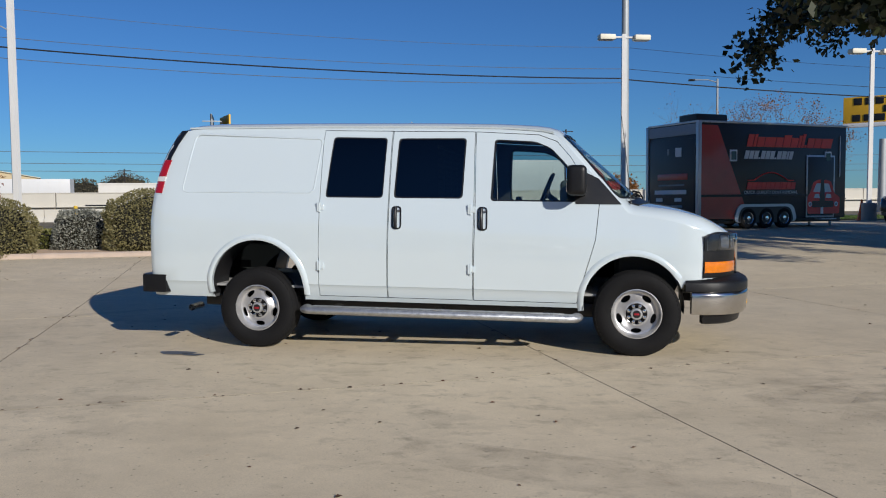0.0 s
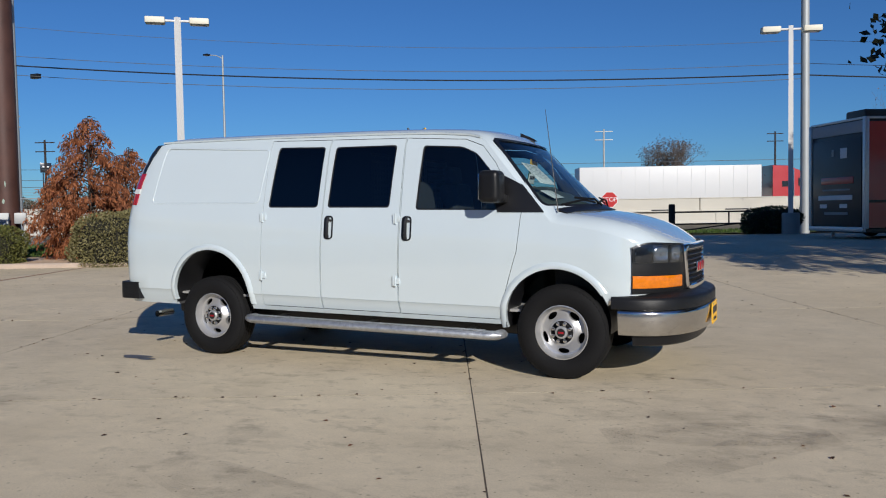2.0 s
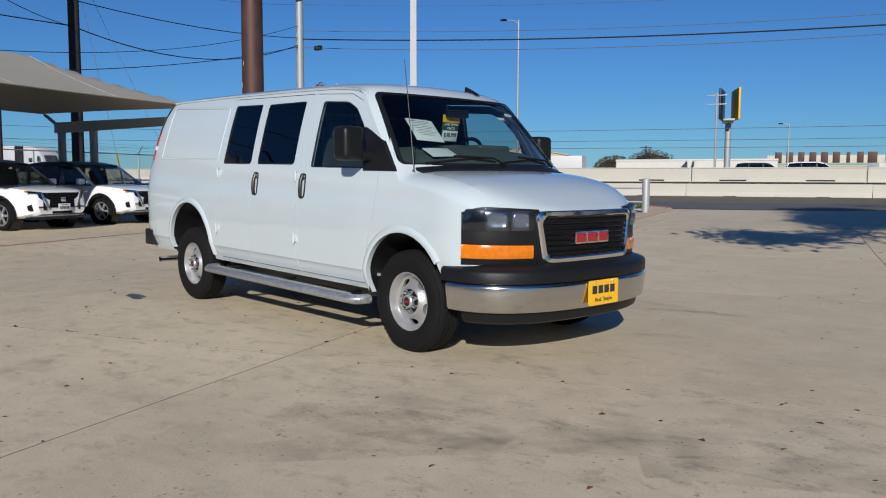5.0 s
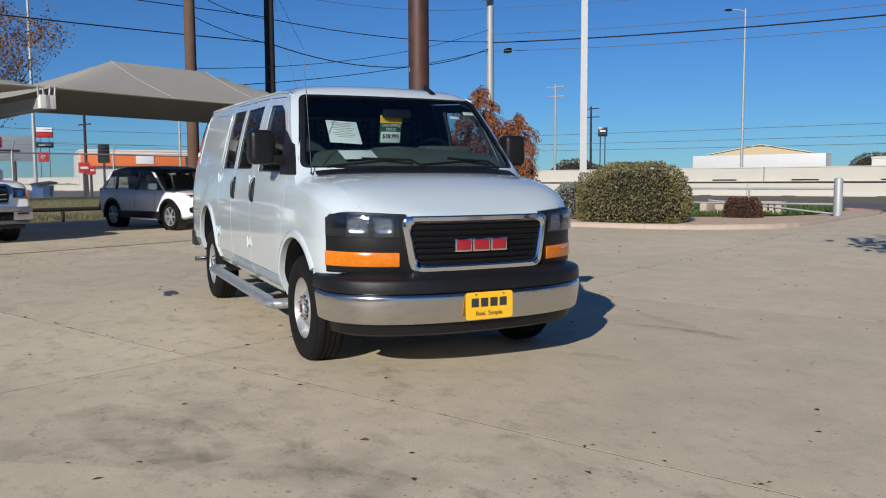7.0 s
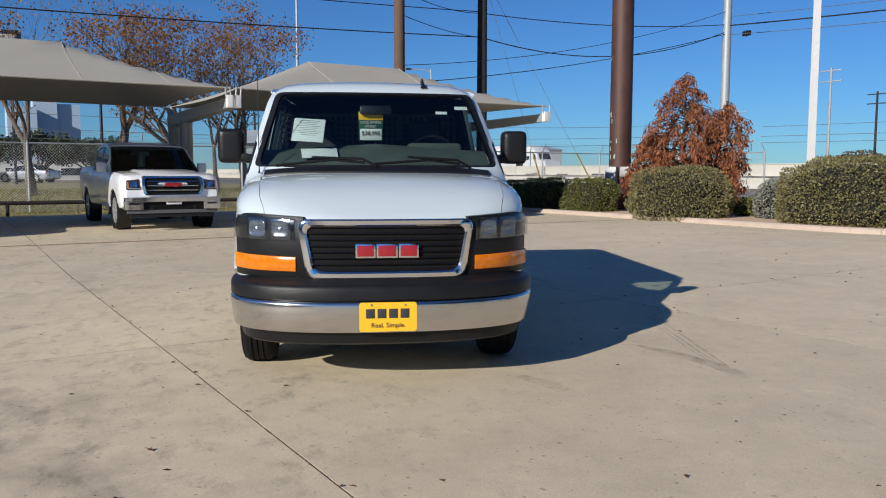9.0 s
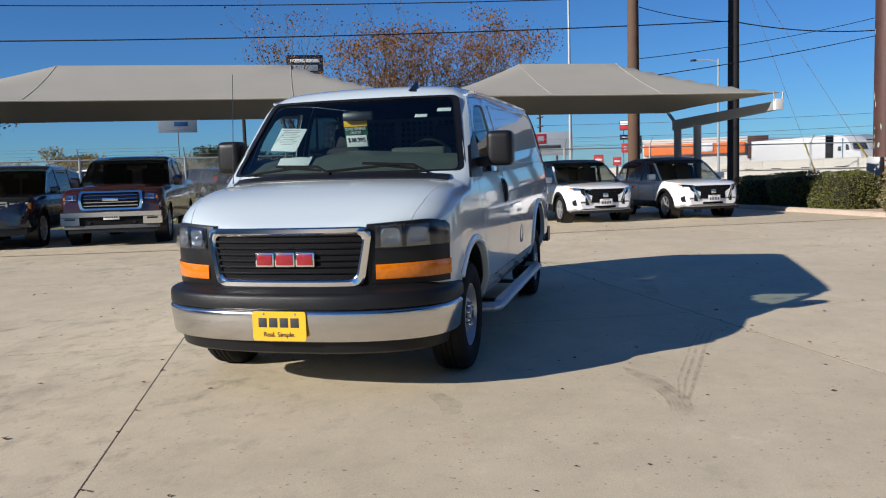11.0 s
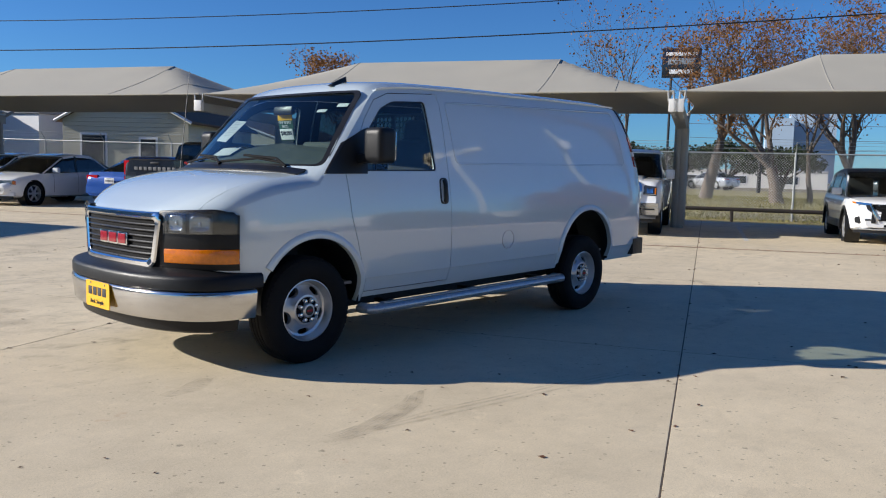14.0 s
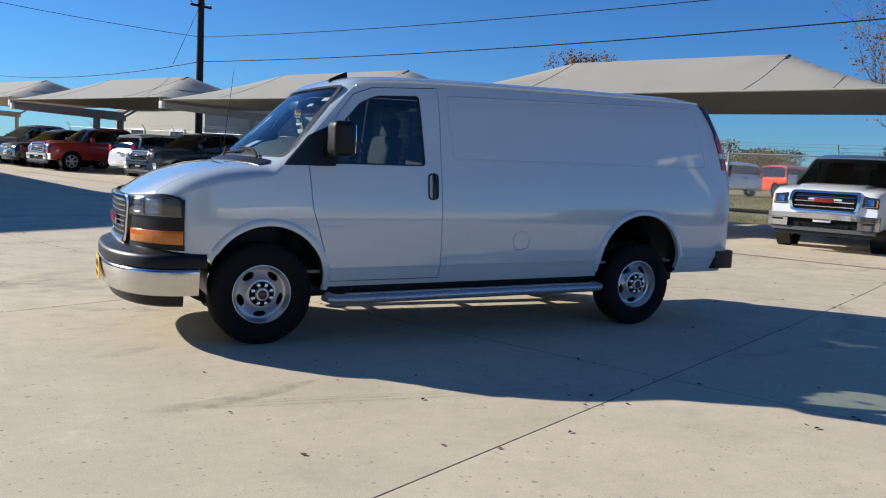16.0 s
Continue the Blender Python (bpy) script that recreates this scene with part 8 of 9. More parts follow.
pylon(98.57, 63.5, (6.28, 3.81), 3.66, 4.9, 1.8, BANNER, "pale blue-grey banner with a maroon emblem beyond the fence", [(0, 0.22, 0.17, 0.42, EMBLEM_RED), (0, 0.22, 0.10, 0.22, BANNER), (0, -0.12, 0.62, 0.14, INK), (0, -0.29, 0.34, 0.09, BAR_INK), (0, -0.41, 0.55, 0.06, BAR_INK)], 2)
pylon(90.02, 256, (7.23, -2.5), 15.5, 4.5, 3.0, CAR_NAVY, "tall pylon sign stacked with red, white and dark panels", [(0, 0.24, 0.92, 0.42, SIGNWHITE), (0, -0.24, 0.92, 0.40, STOPRED), (0, -1.2, 1.0, 0.5, CAR_NAVY), (0, -1.2, 0.7, 0.16, SIGNWHITE), (-0.1, -2.3, 0.6, 0.95, STOPRED), (-0.1, -2.3, 0.3, 0.4, SIGNWHITE)], 2)
pylon(53.3, 150, (7.5, -1.4), 9.9, 1.7, 1.6, CAR_NAVY, "tall dark blue pylon sign beyond the highway", [(0, 0.1, 0.6, 0.15, SIGNWHITE)], 2)
pylon(114.9, 62, (6.3, 3.8), 9.6, 2.7, 2.1, CAR_NAVY, "blue billboard behind the autumn trees", [(0, 0.3, 0.8, 0.12, SIGNWHITE), (0, 0.05, 0.7, 0.2, BANNER), (0, -0.3, 0.6, 0.15, SIGNWHITE)], 2)
pylon(123.0, 200, (4.7, 5.8), 15.3, 8.6, 3.6, BANNER, "pale sign with a blue-green mark beyond the fence", [(0.08, 0.05, 0.35, 0.28, BLUEBOX), (0, -0.3, 0.4, 0.08, BAR_INK)], 1)
pylon(86.1, 68.5, (7.0, -3.1), 3.5, 0.85, 1.45, BLACK, "small dark sign on a post behind the fence", (), 1)
for yaw, d, eye in ((95.0, 50, (6.3, 3.8)), (93.4, 60, (6.3, 3.8))):
    pylon(yaw, d, eye, 2.1, 0.6, 0.6, STOPRED, "red road sign turned aside on a post", [(0, 0, 0.7, 0.2, SIGNWHITE)], 1)
skip = thing("waste_bin", "dented blue waste bin with a dark lid behind the fence", "bin", Matrix.Translation(rest(-36.8, -2.7)))
part("body", lathe([(0.0, 0.02), (0.46, 0.02), (0.52, 0.60), (0.55, 0.62), (0.0, 0.62)], "z", 10), BLUEBOX, skip)
part("lid", box((0, 0.05, 0.70), (0.98, 0.95, 0.10), 0.03, pose(0, 0, 0, 8, 4, 20)), BLACK, skip, "dark lid left ajar")
q = rest(lot(-19.5 + 3.0, 26.0))
tagged(part("barrel", lathe([(0.28, 0), (0.28, 0.3), (0.24, 0.32), (0.24, 0.62), (0.2, 0.64), (0.2, 0.95), (0, 0.97)], "z", 16), SAFETY, None, "", 35, Matrix.Translation(rest(lot(-24, 30)))), "orange traffic barrel by the street", "traffic barrel")

# street lamps on the highway and distant poles
def street_lamp(yaw, d, eye, h, label, arm=1.6, mat=None):
    q = place_by(yaw, d, eye)
    ob = thing("street_lamp", label, "street lamp", Matrix.Translation(q), "distant poles")
    part("pole", lathe([(0.14, 0), (0.08, h), (0, h + 0.02)], "z", 10), mat or GALVPOLE, ob)
    hd = place_by(yaw + 90, 1, (0, 0))
    if arm:
        part("arm", tube([UP * (h - 0.3), hd * arm * 0.4 + UP * (h - 0.05), hd * arm + UP * h], 0.05, 6), mat or GALVPOLE, ob)
        part("lamp_head", box(hd * (arm + 0.2) + UP * h, (0.5, 0.5, 0.14), 0.03), BLACK, ob)
    return ob


def far_pole(yaw, d, eye, h, label, mat=None):
    q = place_by(yaw, d, eye)
    ob = thing("utility_pole", label, "utility pole", Matrix.Translation(q), "distant poles")
    part("shaft", lathe([(0.17, 0), (0.12, h), (0, h + 0.02)], "z", 8), mat or DARKPOLE, ob)
    for z in (h - 0.3, h - 1.4):
        part("crossarm", box(UP * z, (2.4, 0.12, 0.12), 0.01, pose(0, 0, 0, 0, 0, 24.5)), mat or DARKPOLE, ob)
    return ob


street_lamp(41.3, 78.5, (5.4, -5.6), 16.2, "tall grey highway lamp behind the wall", 1.2)
far_pole(13.7, 110, (4.0, -6.5), 12.0, "distant utility pole with crossarms", GALVPOLE)
far_pole(2.1, 130, (2.9, -7.3), 12.4, "distant utility pole with crossarms")
far_pole(28.3, 108, (5.4, -5.6), 12.0, "distant utility pole with crossarms", GALVPOLE)
far_pole(57.1, 95, (7.5, -0.8), 12.3, "distant utility pole with crossarms", GALVPOLE)
far_pole(54.5, 110, (7.5, -0.8), 11.0, "distant utility pole with crossarms")
far_pole(62.5, 120, (7.5, -0.8), 10.0, "distant utility pole with crossarms", GALVPOLE)
far_pole(88.0, 90, (7.3, -2.0), 8.5, "distant utility pole with crossarms")
far_pole(98.0, 100, (6.3, 3.8), 8.5, "distant utility pole with crossarms")
far_pole(121.5, 62, (4.7, 5.8), 8.0, "dark utility pole beyond the fence")
far_pole(31.4, 170, (1.3, -8.0), 8.0, "distant utility pole with crossarms")
street_lamp(92.2, 62, (7.5, -0.8), 15.5, "tall grey lamp pole behind the canopy", 0)
street_lamp(84.3, 80, (7.3, 0.9), 11.4, "curved double street lamp behind the canopy", 2.0)
street_lamp(-8.6, 70, (1.3, -8.0), 11.0, "curved street lamp behind the trailer", 1.8)
street_lamp(23.9, 120, (5.4, -5.6), 8.8, "distant twin lamp pole", 0.8)
street_lamp(10.3, 105, (5.4, -5.6), 5.8, "distant twin lamp pole", 0.8)
street_lamp(5.5, 110, (2.9, -7.3), 6.0, "distant grey street lamp pole", 0.6)
street_lamp(106.5, 58, (7.3, 0.9), 6.5, "distant dark lamp pole", 0.8, BLACK)
for z in (4.2, 5.0, 6.2):
    cable(tuple(place_by(60, 112, (7, -3))[:2]) + (z + 1,), tuple(place_by(-30, 150, (7, -3))[:2]) + (z + 1.4,), 0.8, 0.03, WIREGREY, "thin distant overhead cable")
    cable(tuple(place_by(62, 105, (7, -3))[:2]) + (z + 1,), tuple(place_by(112, 75, (7, 0))[:2]) + (z,), 0.8, 0.02, WIREGREY, "thin distant overhead cable")

limb_tree("tree", "bare winter tree beyond the highway", (-28.9, 188.9), 23.0, 0.72, 71, TWIGS, 7000, 0.20, BARK, 0.18, 0.95, 6, z=0, first=5, wide=(1.45, 1.45, 1.32), cover=1.0)
limb_tree("tree", "bare winter tree behind the trailer", tuple(place_by(-6.8, 60, (1.3, -8))[:2]), 11.2, 0.7, 72, AUTUMN, 160, 0.08, BARK, 0.25, 0.2, 5, z=0, cover=0.1)
limb_tree("tree", "half-bare brown-leaved tree behind the trailer", tuple(place_by(-12.0, 62, (1.3, -8))[:2]), 11.0, 0.7, 73, AUTUMN, 2000, 0.075, BARK, 0.25, 0.2, 5, z=0, cover=0.4)
limb_tree("tree", "small brown-leaved tree behind the trailer", tuple(place_by(-15.2, 64, (1.3, -8))[:2]), 9.5, 0.7, 74, AUTUMN, 1600, 0.075, BARK, 0.25, 0.16, 5, z=0, cover=0.4)
limb_tree("tree", "small tree with yellow leaves beyond the street", tuple(place_by(-1.2, 95, (2.9, -7.3))[:2]), 5.6, 0.6, 75, AUTUMN, 3500, 0.2, BARK, 0.2, 0.16, 4, z=0, cover=0.6)
for k, (yaw, d, r, h, eye) in enumerate(((33.5, 200, 6, 8, (7, -3)), (36, 210, 5, 7, (7, -3)), (31, 190, 4, 6, (1.3, -8)), (55, 160, 5, 5, (7.5, -1.4)))):
    shrub("distant_shrub", "hazy brown-green trees on the horizon", tuple(place_by(yaw, d, eye)[:2]), r, r, h, HAZETREE, 2500, 0.25, 80 + k, 0, 2.0)
rr = random.Random(17)
for k in range(9):
    yaw, d = 119 + 3.6 * k, 125 + rr.uniform(-8, 25)
    far_oak("tree", "hazy thin winter tree beyond the field", tuple(place_by(yaw, d, (5, 5))[:2]), rr.uniform(5.0, 7.5), rr.uniform(3.5, 6), 200 + k, HAZEYELLOW if k % 3 else HAZETREE, 0.22, 1100)
for k, (x, y, h) in enumerate(((-60.5, -41.8, 5.6), (-66.0, -42.5, 6.0))):
    limb_tree("tree", "bare pale tree beyond the parked cars", (x, y), h, 0.75, 240 + k, HAZEYELLOW, 900, 0.09, BARK, 0.2, 0.16, 6, first=5, cover=0.5, wide=(1.5, 1.5, 1.0))
# a pale boundary wall, two market tents and distant towers past the field
q = place_by(117.0, 150, (7.3, 0.9))
a, b = lot_of(q)
building("warehouse", "long low pale building past the field", a, b, 8, 60, 2.8, PALEWALL, PALEWALL, 0.0, turn=24.5, windows=[("e", -24 + 8 * k, 0.8, 3.0, 1.2) for k in range(7)])
for yaw, d, w in ((118.0, 118, 7.0), (116.2, 122, 8.0)):
    q = place_by(yaw, d, (7.3, 0.9))
    tent = thing("market_tent", "blue pyramid market tent past the field", "tent", Matrix.Translation(q) @ pose(0, 0, 0, 0, 0, 20), "market tents")
    bm = bmesh.new()
    ring = [bm.verts.new((sx * w / 2, sy * w / 2, 2.5)) for sx, sy in ((-1, -1), (1, -1), (1, 1), (-1, 1))]
    low_ring = [bm.verts.new((v.co.x, v.co.y, 2.2)) for v in ring]
    tip = bm.verts.new((0, 0, 5.2))
    for i in range(4):
        bm.faces.new((ring[i], ring[(i + 1) % 4], tip))
        bm.faces.new((ring[i], low_ring[i], low_ring[(i + 1) % 4], ring[(i + 1) % 4]))
    part("canopy", bm, TENTBLUE, tent, "", 0)
    for sx in (-1, 1):
        for sy in (-1, 1):
            part("pole", tube([(sx * w / 2, sy * w / 2, 0), (sx * w / 2, sy * w / 2, 2.3)], 0.05, 6), SIGNWHITE, tent)
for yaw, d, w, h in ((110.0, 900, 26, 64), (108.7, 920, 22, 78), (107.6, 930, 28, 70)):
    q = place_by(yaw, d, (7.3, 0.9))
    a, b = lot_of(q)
    building("tower", "haze-tinted office tower far on the horizon", a, b, w, w, h, TOWER, TOWER, 0.0, turn=24.5)
# recreational vehicles and cars on the lots across the highway
for k, (yaw, d, w, h) in enumerate(((1.0, 125, 6.5, 3.0), (3.8, 128, 5.0, 2.6), (-1.0, 130, 6.0, 3.0), (17.5, 150, 6.0, 3.0), (14.0, 150, 5.0, 3.1))):
    q = place_by(yaw, d, (3.5, -7))
    ob = thing("camper", "white camper trailer on a far sales lot", "camper", Matrix.Translation(q) @ pose(0, 0, 0.5, 0, 0, 10 + 20 * k), "campers")
    part("body", box((0, 0, h / 2 + 0.5), (w, 2.4, h), 0.25, seg=3), TRAILER_WHITE, ob)
    part("window_pane", box((0.8, -1.21, h / 2 + 0.9), (1.2, 0.04, 0.6), 0.02), DARKWIN, ob)
    for x in (-0.4, 0.5):
        part("wheel", lathe([(0.35, -1.22), (0.35, -0.9), (0, -0.9), (0, -1.22)], "y", 14, (x, 0, 0.35)), RUBBER, ob)
for mat, x, y, spec, lab in ((CAR_WHITE, -29.6, -25.6, SUV, "white suv parked behind the fence"), (CAR_ORANGE, -33.4, -25.2, SUV, "bright orange suv parked behind the fence"), (CAR_NAVY, -37.5, -24.2, SUV, "dark suv parked behind the fence"),
                             (CAR_SILVER, -72.0, -16.0, SEDAN, "silver sedan at the edge of the field"), (CAR_SILVER, -63.0, -25.5, SEDAN, "silver sedan on the lot beyond the field"), (CAR_BLACK, -62.0, -30.5, SUV, "black suv on the lot beyond the field")):
    car(spec["cat"], lab, spec, mat, facing((x, y), (-0.35, -0.94)))

# ---- the show trailer ----
RV_L, RV_W, RV_Z0, RV_Z1 = 6.49, 2.53, 0.64, 3.78
q = Vector((4.81, 18.86, 0)) + pose(0, 0, 0, 0, 0, 33.4).to_3x3() @ Vector((RV_L / 2, RV_W / 2, 0))
q = rest(q)
rv = thing("enclosed_trailer", "black and red enclosed trailer with graphics and three axles", "trailer", Matrix.Translation((q.x, q.y, 0)) @ pose(0, 0, 0, 0, 0, 33.4))
hl, hw_ = RV_L / 2, RV_W / 2
part("box", box((0, 0, (RV_Z0 + RV_Z1) / 2), (RV_L, RV_W, RV_Z1 - RV_Z0), 0.05), RVBLACK, rv)
part("roof_edge", box((0, 0, RV_Z1 + 0.01), (RV_L + 0.06, RV_W + 0.06, 0.07), 0.02), GALV, rv)
part("roof_vent", box((-hl + 1.0, -0.3, RV_Z1 + 0.17), (1.3, 0.9, 0.30), 0.08, seg=3), BLACK, rv, "black rooftop air unit")
for y in (-hw_, hw_):
    part("corner_trim", box((-hl - 0.005, y, (RV_Z0 + RV_Z1) / 2), (0.13, 0.13, RV_Z1 - RV_Z0), 0.02), GALV, rv, "riveted metal corner")
part("rear_header", box((-hl - 0.02, 0, RV_Z1 - 0.22), (0.05, RV_W - 0.1, 0.34), 0.02), BANNER, rv)
part("rear_ramp", box((-hl - 0.025, 0, (RV_Z0 + RV_Z1) / 2 - 0.22), (0.05, RV_W - 0.26, RV_Z1 - RV_Z0 - 0.60), 0.01), RVBLACK, rv)
for y, z, w, h, mat in ((0.05, 2.05, 1.5, 0.20, RVRED), (0.0, 1.78, 1.3, 0.05, BAR_INK), (-0.05, 1.55, 1.6, 0.14, LIGHTINK), (-0.6, 1.30, 0.34, 0.12, LIGHTINK), (0.35, 1.30, 0.34, 0.12, LIGHTINK), (0.0, 1.08, 1.1, 0.08, BAR_INK), (0.35, 2.85, 0.3, 0.3, LIGHTINK), (-0.15, 2.88, 0.1, 0.2, BAR_INK)):
    part("graphic_bar", box((-hl - 0.055, -y, z), (0.012, w, h), 0.004), mat, rv)
part("rear_bumper", box((-hl - 0.05, 0, RV_Z0 - 0.02), (0.12, RV_W, 0.14), 0.02), GALV, rv)
ys = -hw_ - 0.008
part("red_panel", prism([(-hl + 0.07, RV_Z0 + 0.03), (-hl + 2.1, RV_Z0 + 0.03), (-hl + 0.75, RV_Z1 - 0.1), (-hl + 0.07, RV_Z1 - 0.1)], ys - 0.006, ys), RVRED, rv, "dark red graphic panel")
part("side_trim", box((0, ys - 0.012, 1.42), (RV_L - 0.1, 0.02, 0.08), 0.006), BLACK, rv)
def slanted(x, z, w, h, lean=0.28):
    """A leaning letter-sized block on the side wall."""
    return prism([(x, z), (x + w, z), (x + w + h * lean, z + h), (x + h * lean, z + h)], ys - 0.020, ys - 0.004)


x = -1.30
for w, h in ((0.16, 0.30), (0.08, 0.30), (0.20, 0.24), (0.30, 0.24), (0.20, 0.24), (0.21, 0.30), (0.20, 0.24), (0.08, 0.30), (0.08, 0.34), (0.06, 0.07), (0.19, 0.24), (0.20, 0.24), (0.32, 0.24)):
    part("graphic_letter", slanted(x, 3.02, w * 1.5, h * 1.35), RVRED2, rv, "red letter shape")
    x += w * 1.5 + 0.03
x = -1.40
for w in (0.15, 0.15, 0.15, 0.05, 0.15, 0.15, 0.15, 0.05, 0.16, 0.16, 0.07, 0.13):
    part("graphic_letter", slanted(x, 2.62, w * 1.12, 0.27 if w > 0.05 else 0.06), LIGHTINK, rv, "pale letter shape")
    x += w * 1.12 + 0.035
# car outline over a row of red letter shapes
arc = [(-1.22 + 2.0 * k / 16, 1.92 + 0.26 * math.sin(math.pi * min(1.0, max(0.0, (k - 2) / 12)))) for k in range(17)]
part("graphic_outline", tube([(x, ys - 0.012, z) for x, z in arc], 0.022, 6), RVRED2, rv, "red car outline")
x = -1.28
for w in (0.20, 0.19, 0.19, 0.17, 0.17, 0.18, 0.22, 0.08, 0.19, 0.18, 0.19):
    part("graphic_letter", slanted(x, 1.62, w, 0.24), RVRED2, rv, "red letter shape")
    x += w + 0.015
text_m = Matrix.Translation((-0.20, ys - 0.012, 1.52)) @ pose(0, 0, 0, 90, 0, 0)
words("lettering", "QUICK QUALITY DENT REMOVAL", 0.155, text_m, LIGHTINK, rv, 0.003)
for wx, wz in ((-1.85, 2.72), (2.35, 2.72)):
    wf = part("side_window", box((wx, ys - 0.015, wz), (0.30, 0.03, 0.38), 0.01), SIGNWHITE, rv, "small window in a white frame")
    part("window_pane", box((wx, ys - 0.03, wz), (0.20, 0.02, 0.27)), DARKWIN, wf)
part("awning_strip", box((2.92, ys - 0.015, 2.75), (0.035, 0.02, 1.4), 0.005), SIGNWHITE, rv)
dr = part("side_door", box((2.02, ys - 0.012, 1.72), (1.32, 0.02, 2.12), 0.01), GALV, rv, "metal-framed side door")
part("door_panel", box((2.02, ys - 0.024, 1.72), (1.20, 0.02, 2.0), 0.01), RVBLACK, dr)
# red sports car printed over the door and the wall beside it
gy_ = ys - 0.036
def printed(poly, mat, depth, label=""):
    return part("door_graphic", prism(poly, gy_ - depth, gy_ + 0.006), mat, dr, label)
printed(rounded([(1.42, 0.78), (2.90, 0.78), (2.93, 1.35), (2.66, 1.48), (2.52, 1.86), (2.32, 1.94), (1.86, 1.94), (1.66, 1.86), (1.52, 1.50), (1.40, 1.35)], 0.08), RVRED2, 0.0, "red car-shaped graphic")
printed(rounded([(1.66, 1.52), (2.52, 1.52), (2.38, 1.82), (1.80, 1.82)], 0.05), LIGHTINK, 0.004, "pale windscreen shape")
printed([(1.96, 1.20), (2.22, 1.20), (2.16, 1.94), (2.02, 1.94)], RVBLACK, 0.006)
printed(rounded([(1.62, 1.00), (2.62, 1.00), (2.62, 1.22), (1.62, 1.22)], 0.04), RVBLACK, 0.008, "dark grille shape")
printed([(2.02, 0.78), (2.14, 0.78), (2.14, 1.0), (2.02, 1.0)], SIGNWHITE, 0.008)
for x in (1.53, 2.75):
    printed([(x + 0.085 * math.cos(q), 1.11 + 0.085 * math.sin(q)) for q in (math.pi * k / 8 for k in range(16))], SIGNWHITE, 0.008, "pale round lamp shape")
    printed([(x + 0.05 * math.cos(q), 1.11 + 0.05 * math.sin(q)) for q in (math.pi * k / 8 for k in range(16))], BAR_INK, 0.011)
for x0, x1 in ((1.70, 1.98), (2.24, 2.52)):
    printed([(x0, 1.32), (x1, 1.32), (x1 - 0.05, 1.46), (x0 + 0.05, 1.46)], SIGNWHITE, 0.007)
part("wheel_fairing", prism(rounded([(-1.85, RV_Z0 - 0.1), (0.95, RV_Z0 - 0.1), (0.75, 1.14), (-1.65, 1.14)], 0.25), ys - 0.05, ys + 0.01), GALV, rv, "polished wheel fairing")
part("wheel_opening", prism(rounded([(-1.70, RV_Z0 - 0.12), (0.80, RV_Z0 - 0.12), (0.62, 1.05), (-1.52, 1.05)], 0.22), ys - 0.055, ys - 0.045), BLACK, rv)
gz = ground_z(q.x, q.y)
for k in range(3):
    for s in (-1, 1):
        hub = new("wheel")
        hub.parent = rv
        hub.matrix_basis = pose(-1.22 + 0.78 * k, s * (hw_ - 0.02), gz + 0.345, 0, 0, 0 if s < 0 else 180)
        part("tyre", lathe(tyre_profile(0.345, 0.21, 0.2), "y", 28), RUBBER, hub)
        part("rim", lathe([(0.21, -0.08), (0.2, -0.1), (0.16, -0.05), (0.08, -0.07), (0.07, -0.11), (0, -0.115)], "y", 24), CHROME, hub)
for x, y in ((hl - 0.3, 0.0), (hl - 0.3, -0.9), (-hl + 0.4, 0.8)):
    part("jack_stand", tube([(x, y, gz - 0.02), (x, y, RV_Z0 + 0.05)], 0.05, 8), GALV, rv)
part("chassis", box((0, 0, RV_Z0 - 0.06), (RV_L - 0.1, RV_W - 0.3, 0.14), 0.02), BLACK, rv)
part("step", box((2.02, ys - 0.25, gz + 0.28), (0.7, 0.3, 0.04), 0.01), GALV, rv)
q = rest(13.0, 29.6)
cone = thing("traffic_cone", "orange traffic cone near the trailer", "traffic cone", Matrix.Translation(q))
part("cone", lathe([(0.17, 0.03), (0.03, 0.90), (0, 0.91)], "z", 18), SAFETY, cone)
part("base", box((0, 0, 0.018), (0.42, 0.42, 0.036), 0.01), SAFETY, cone)

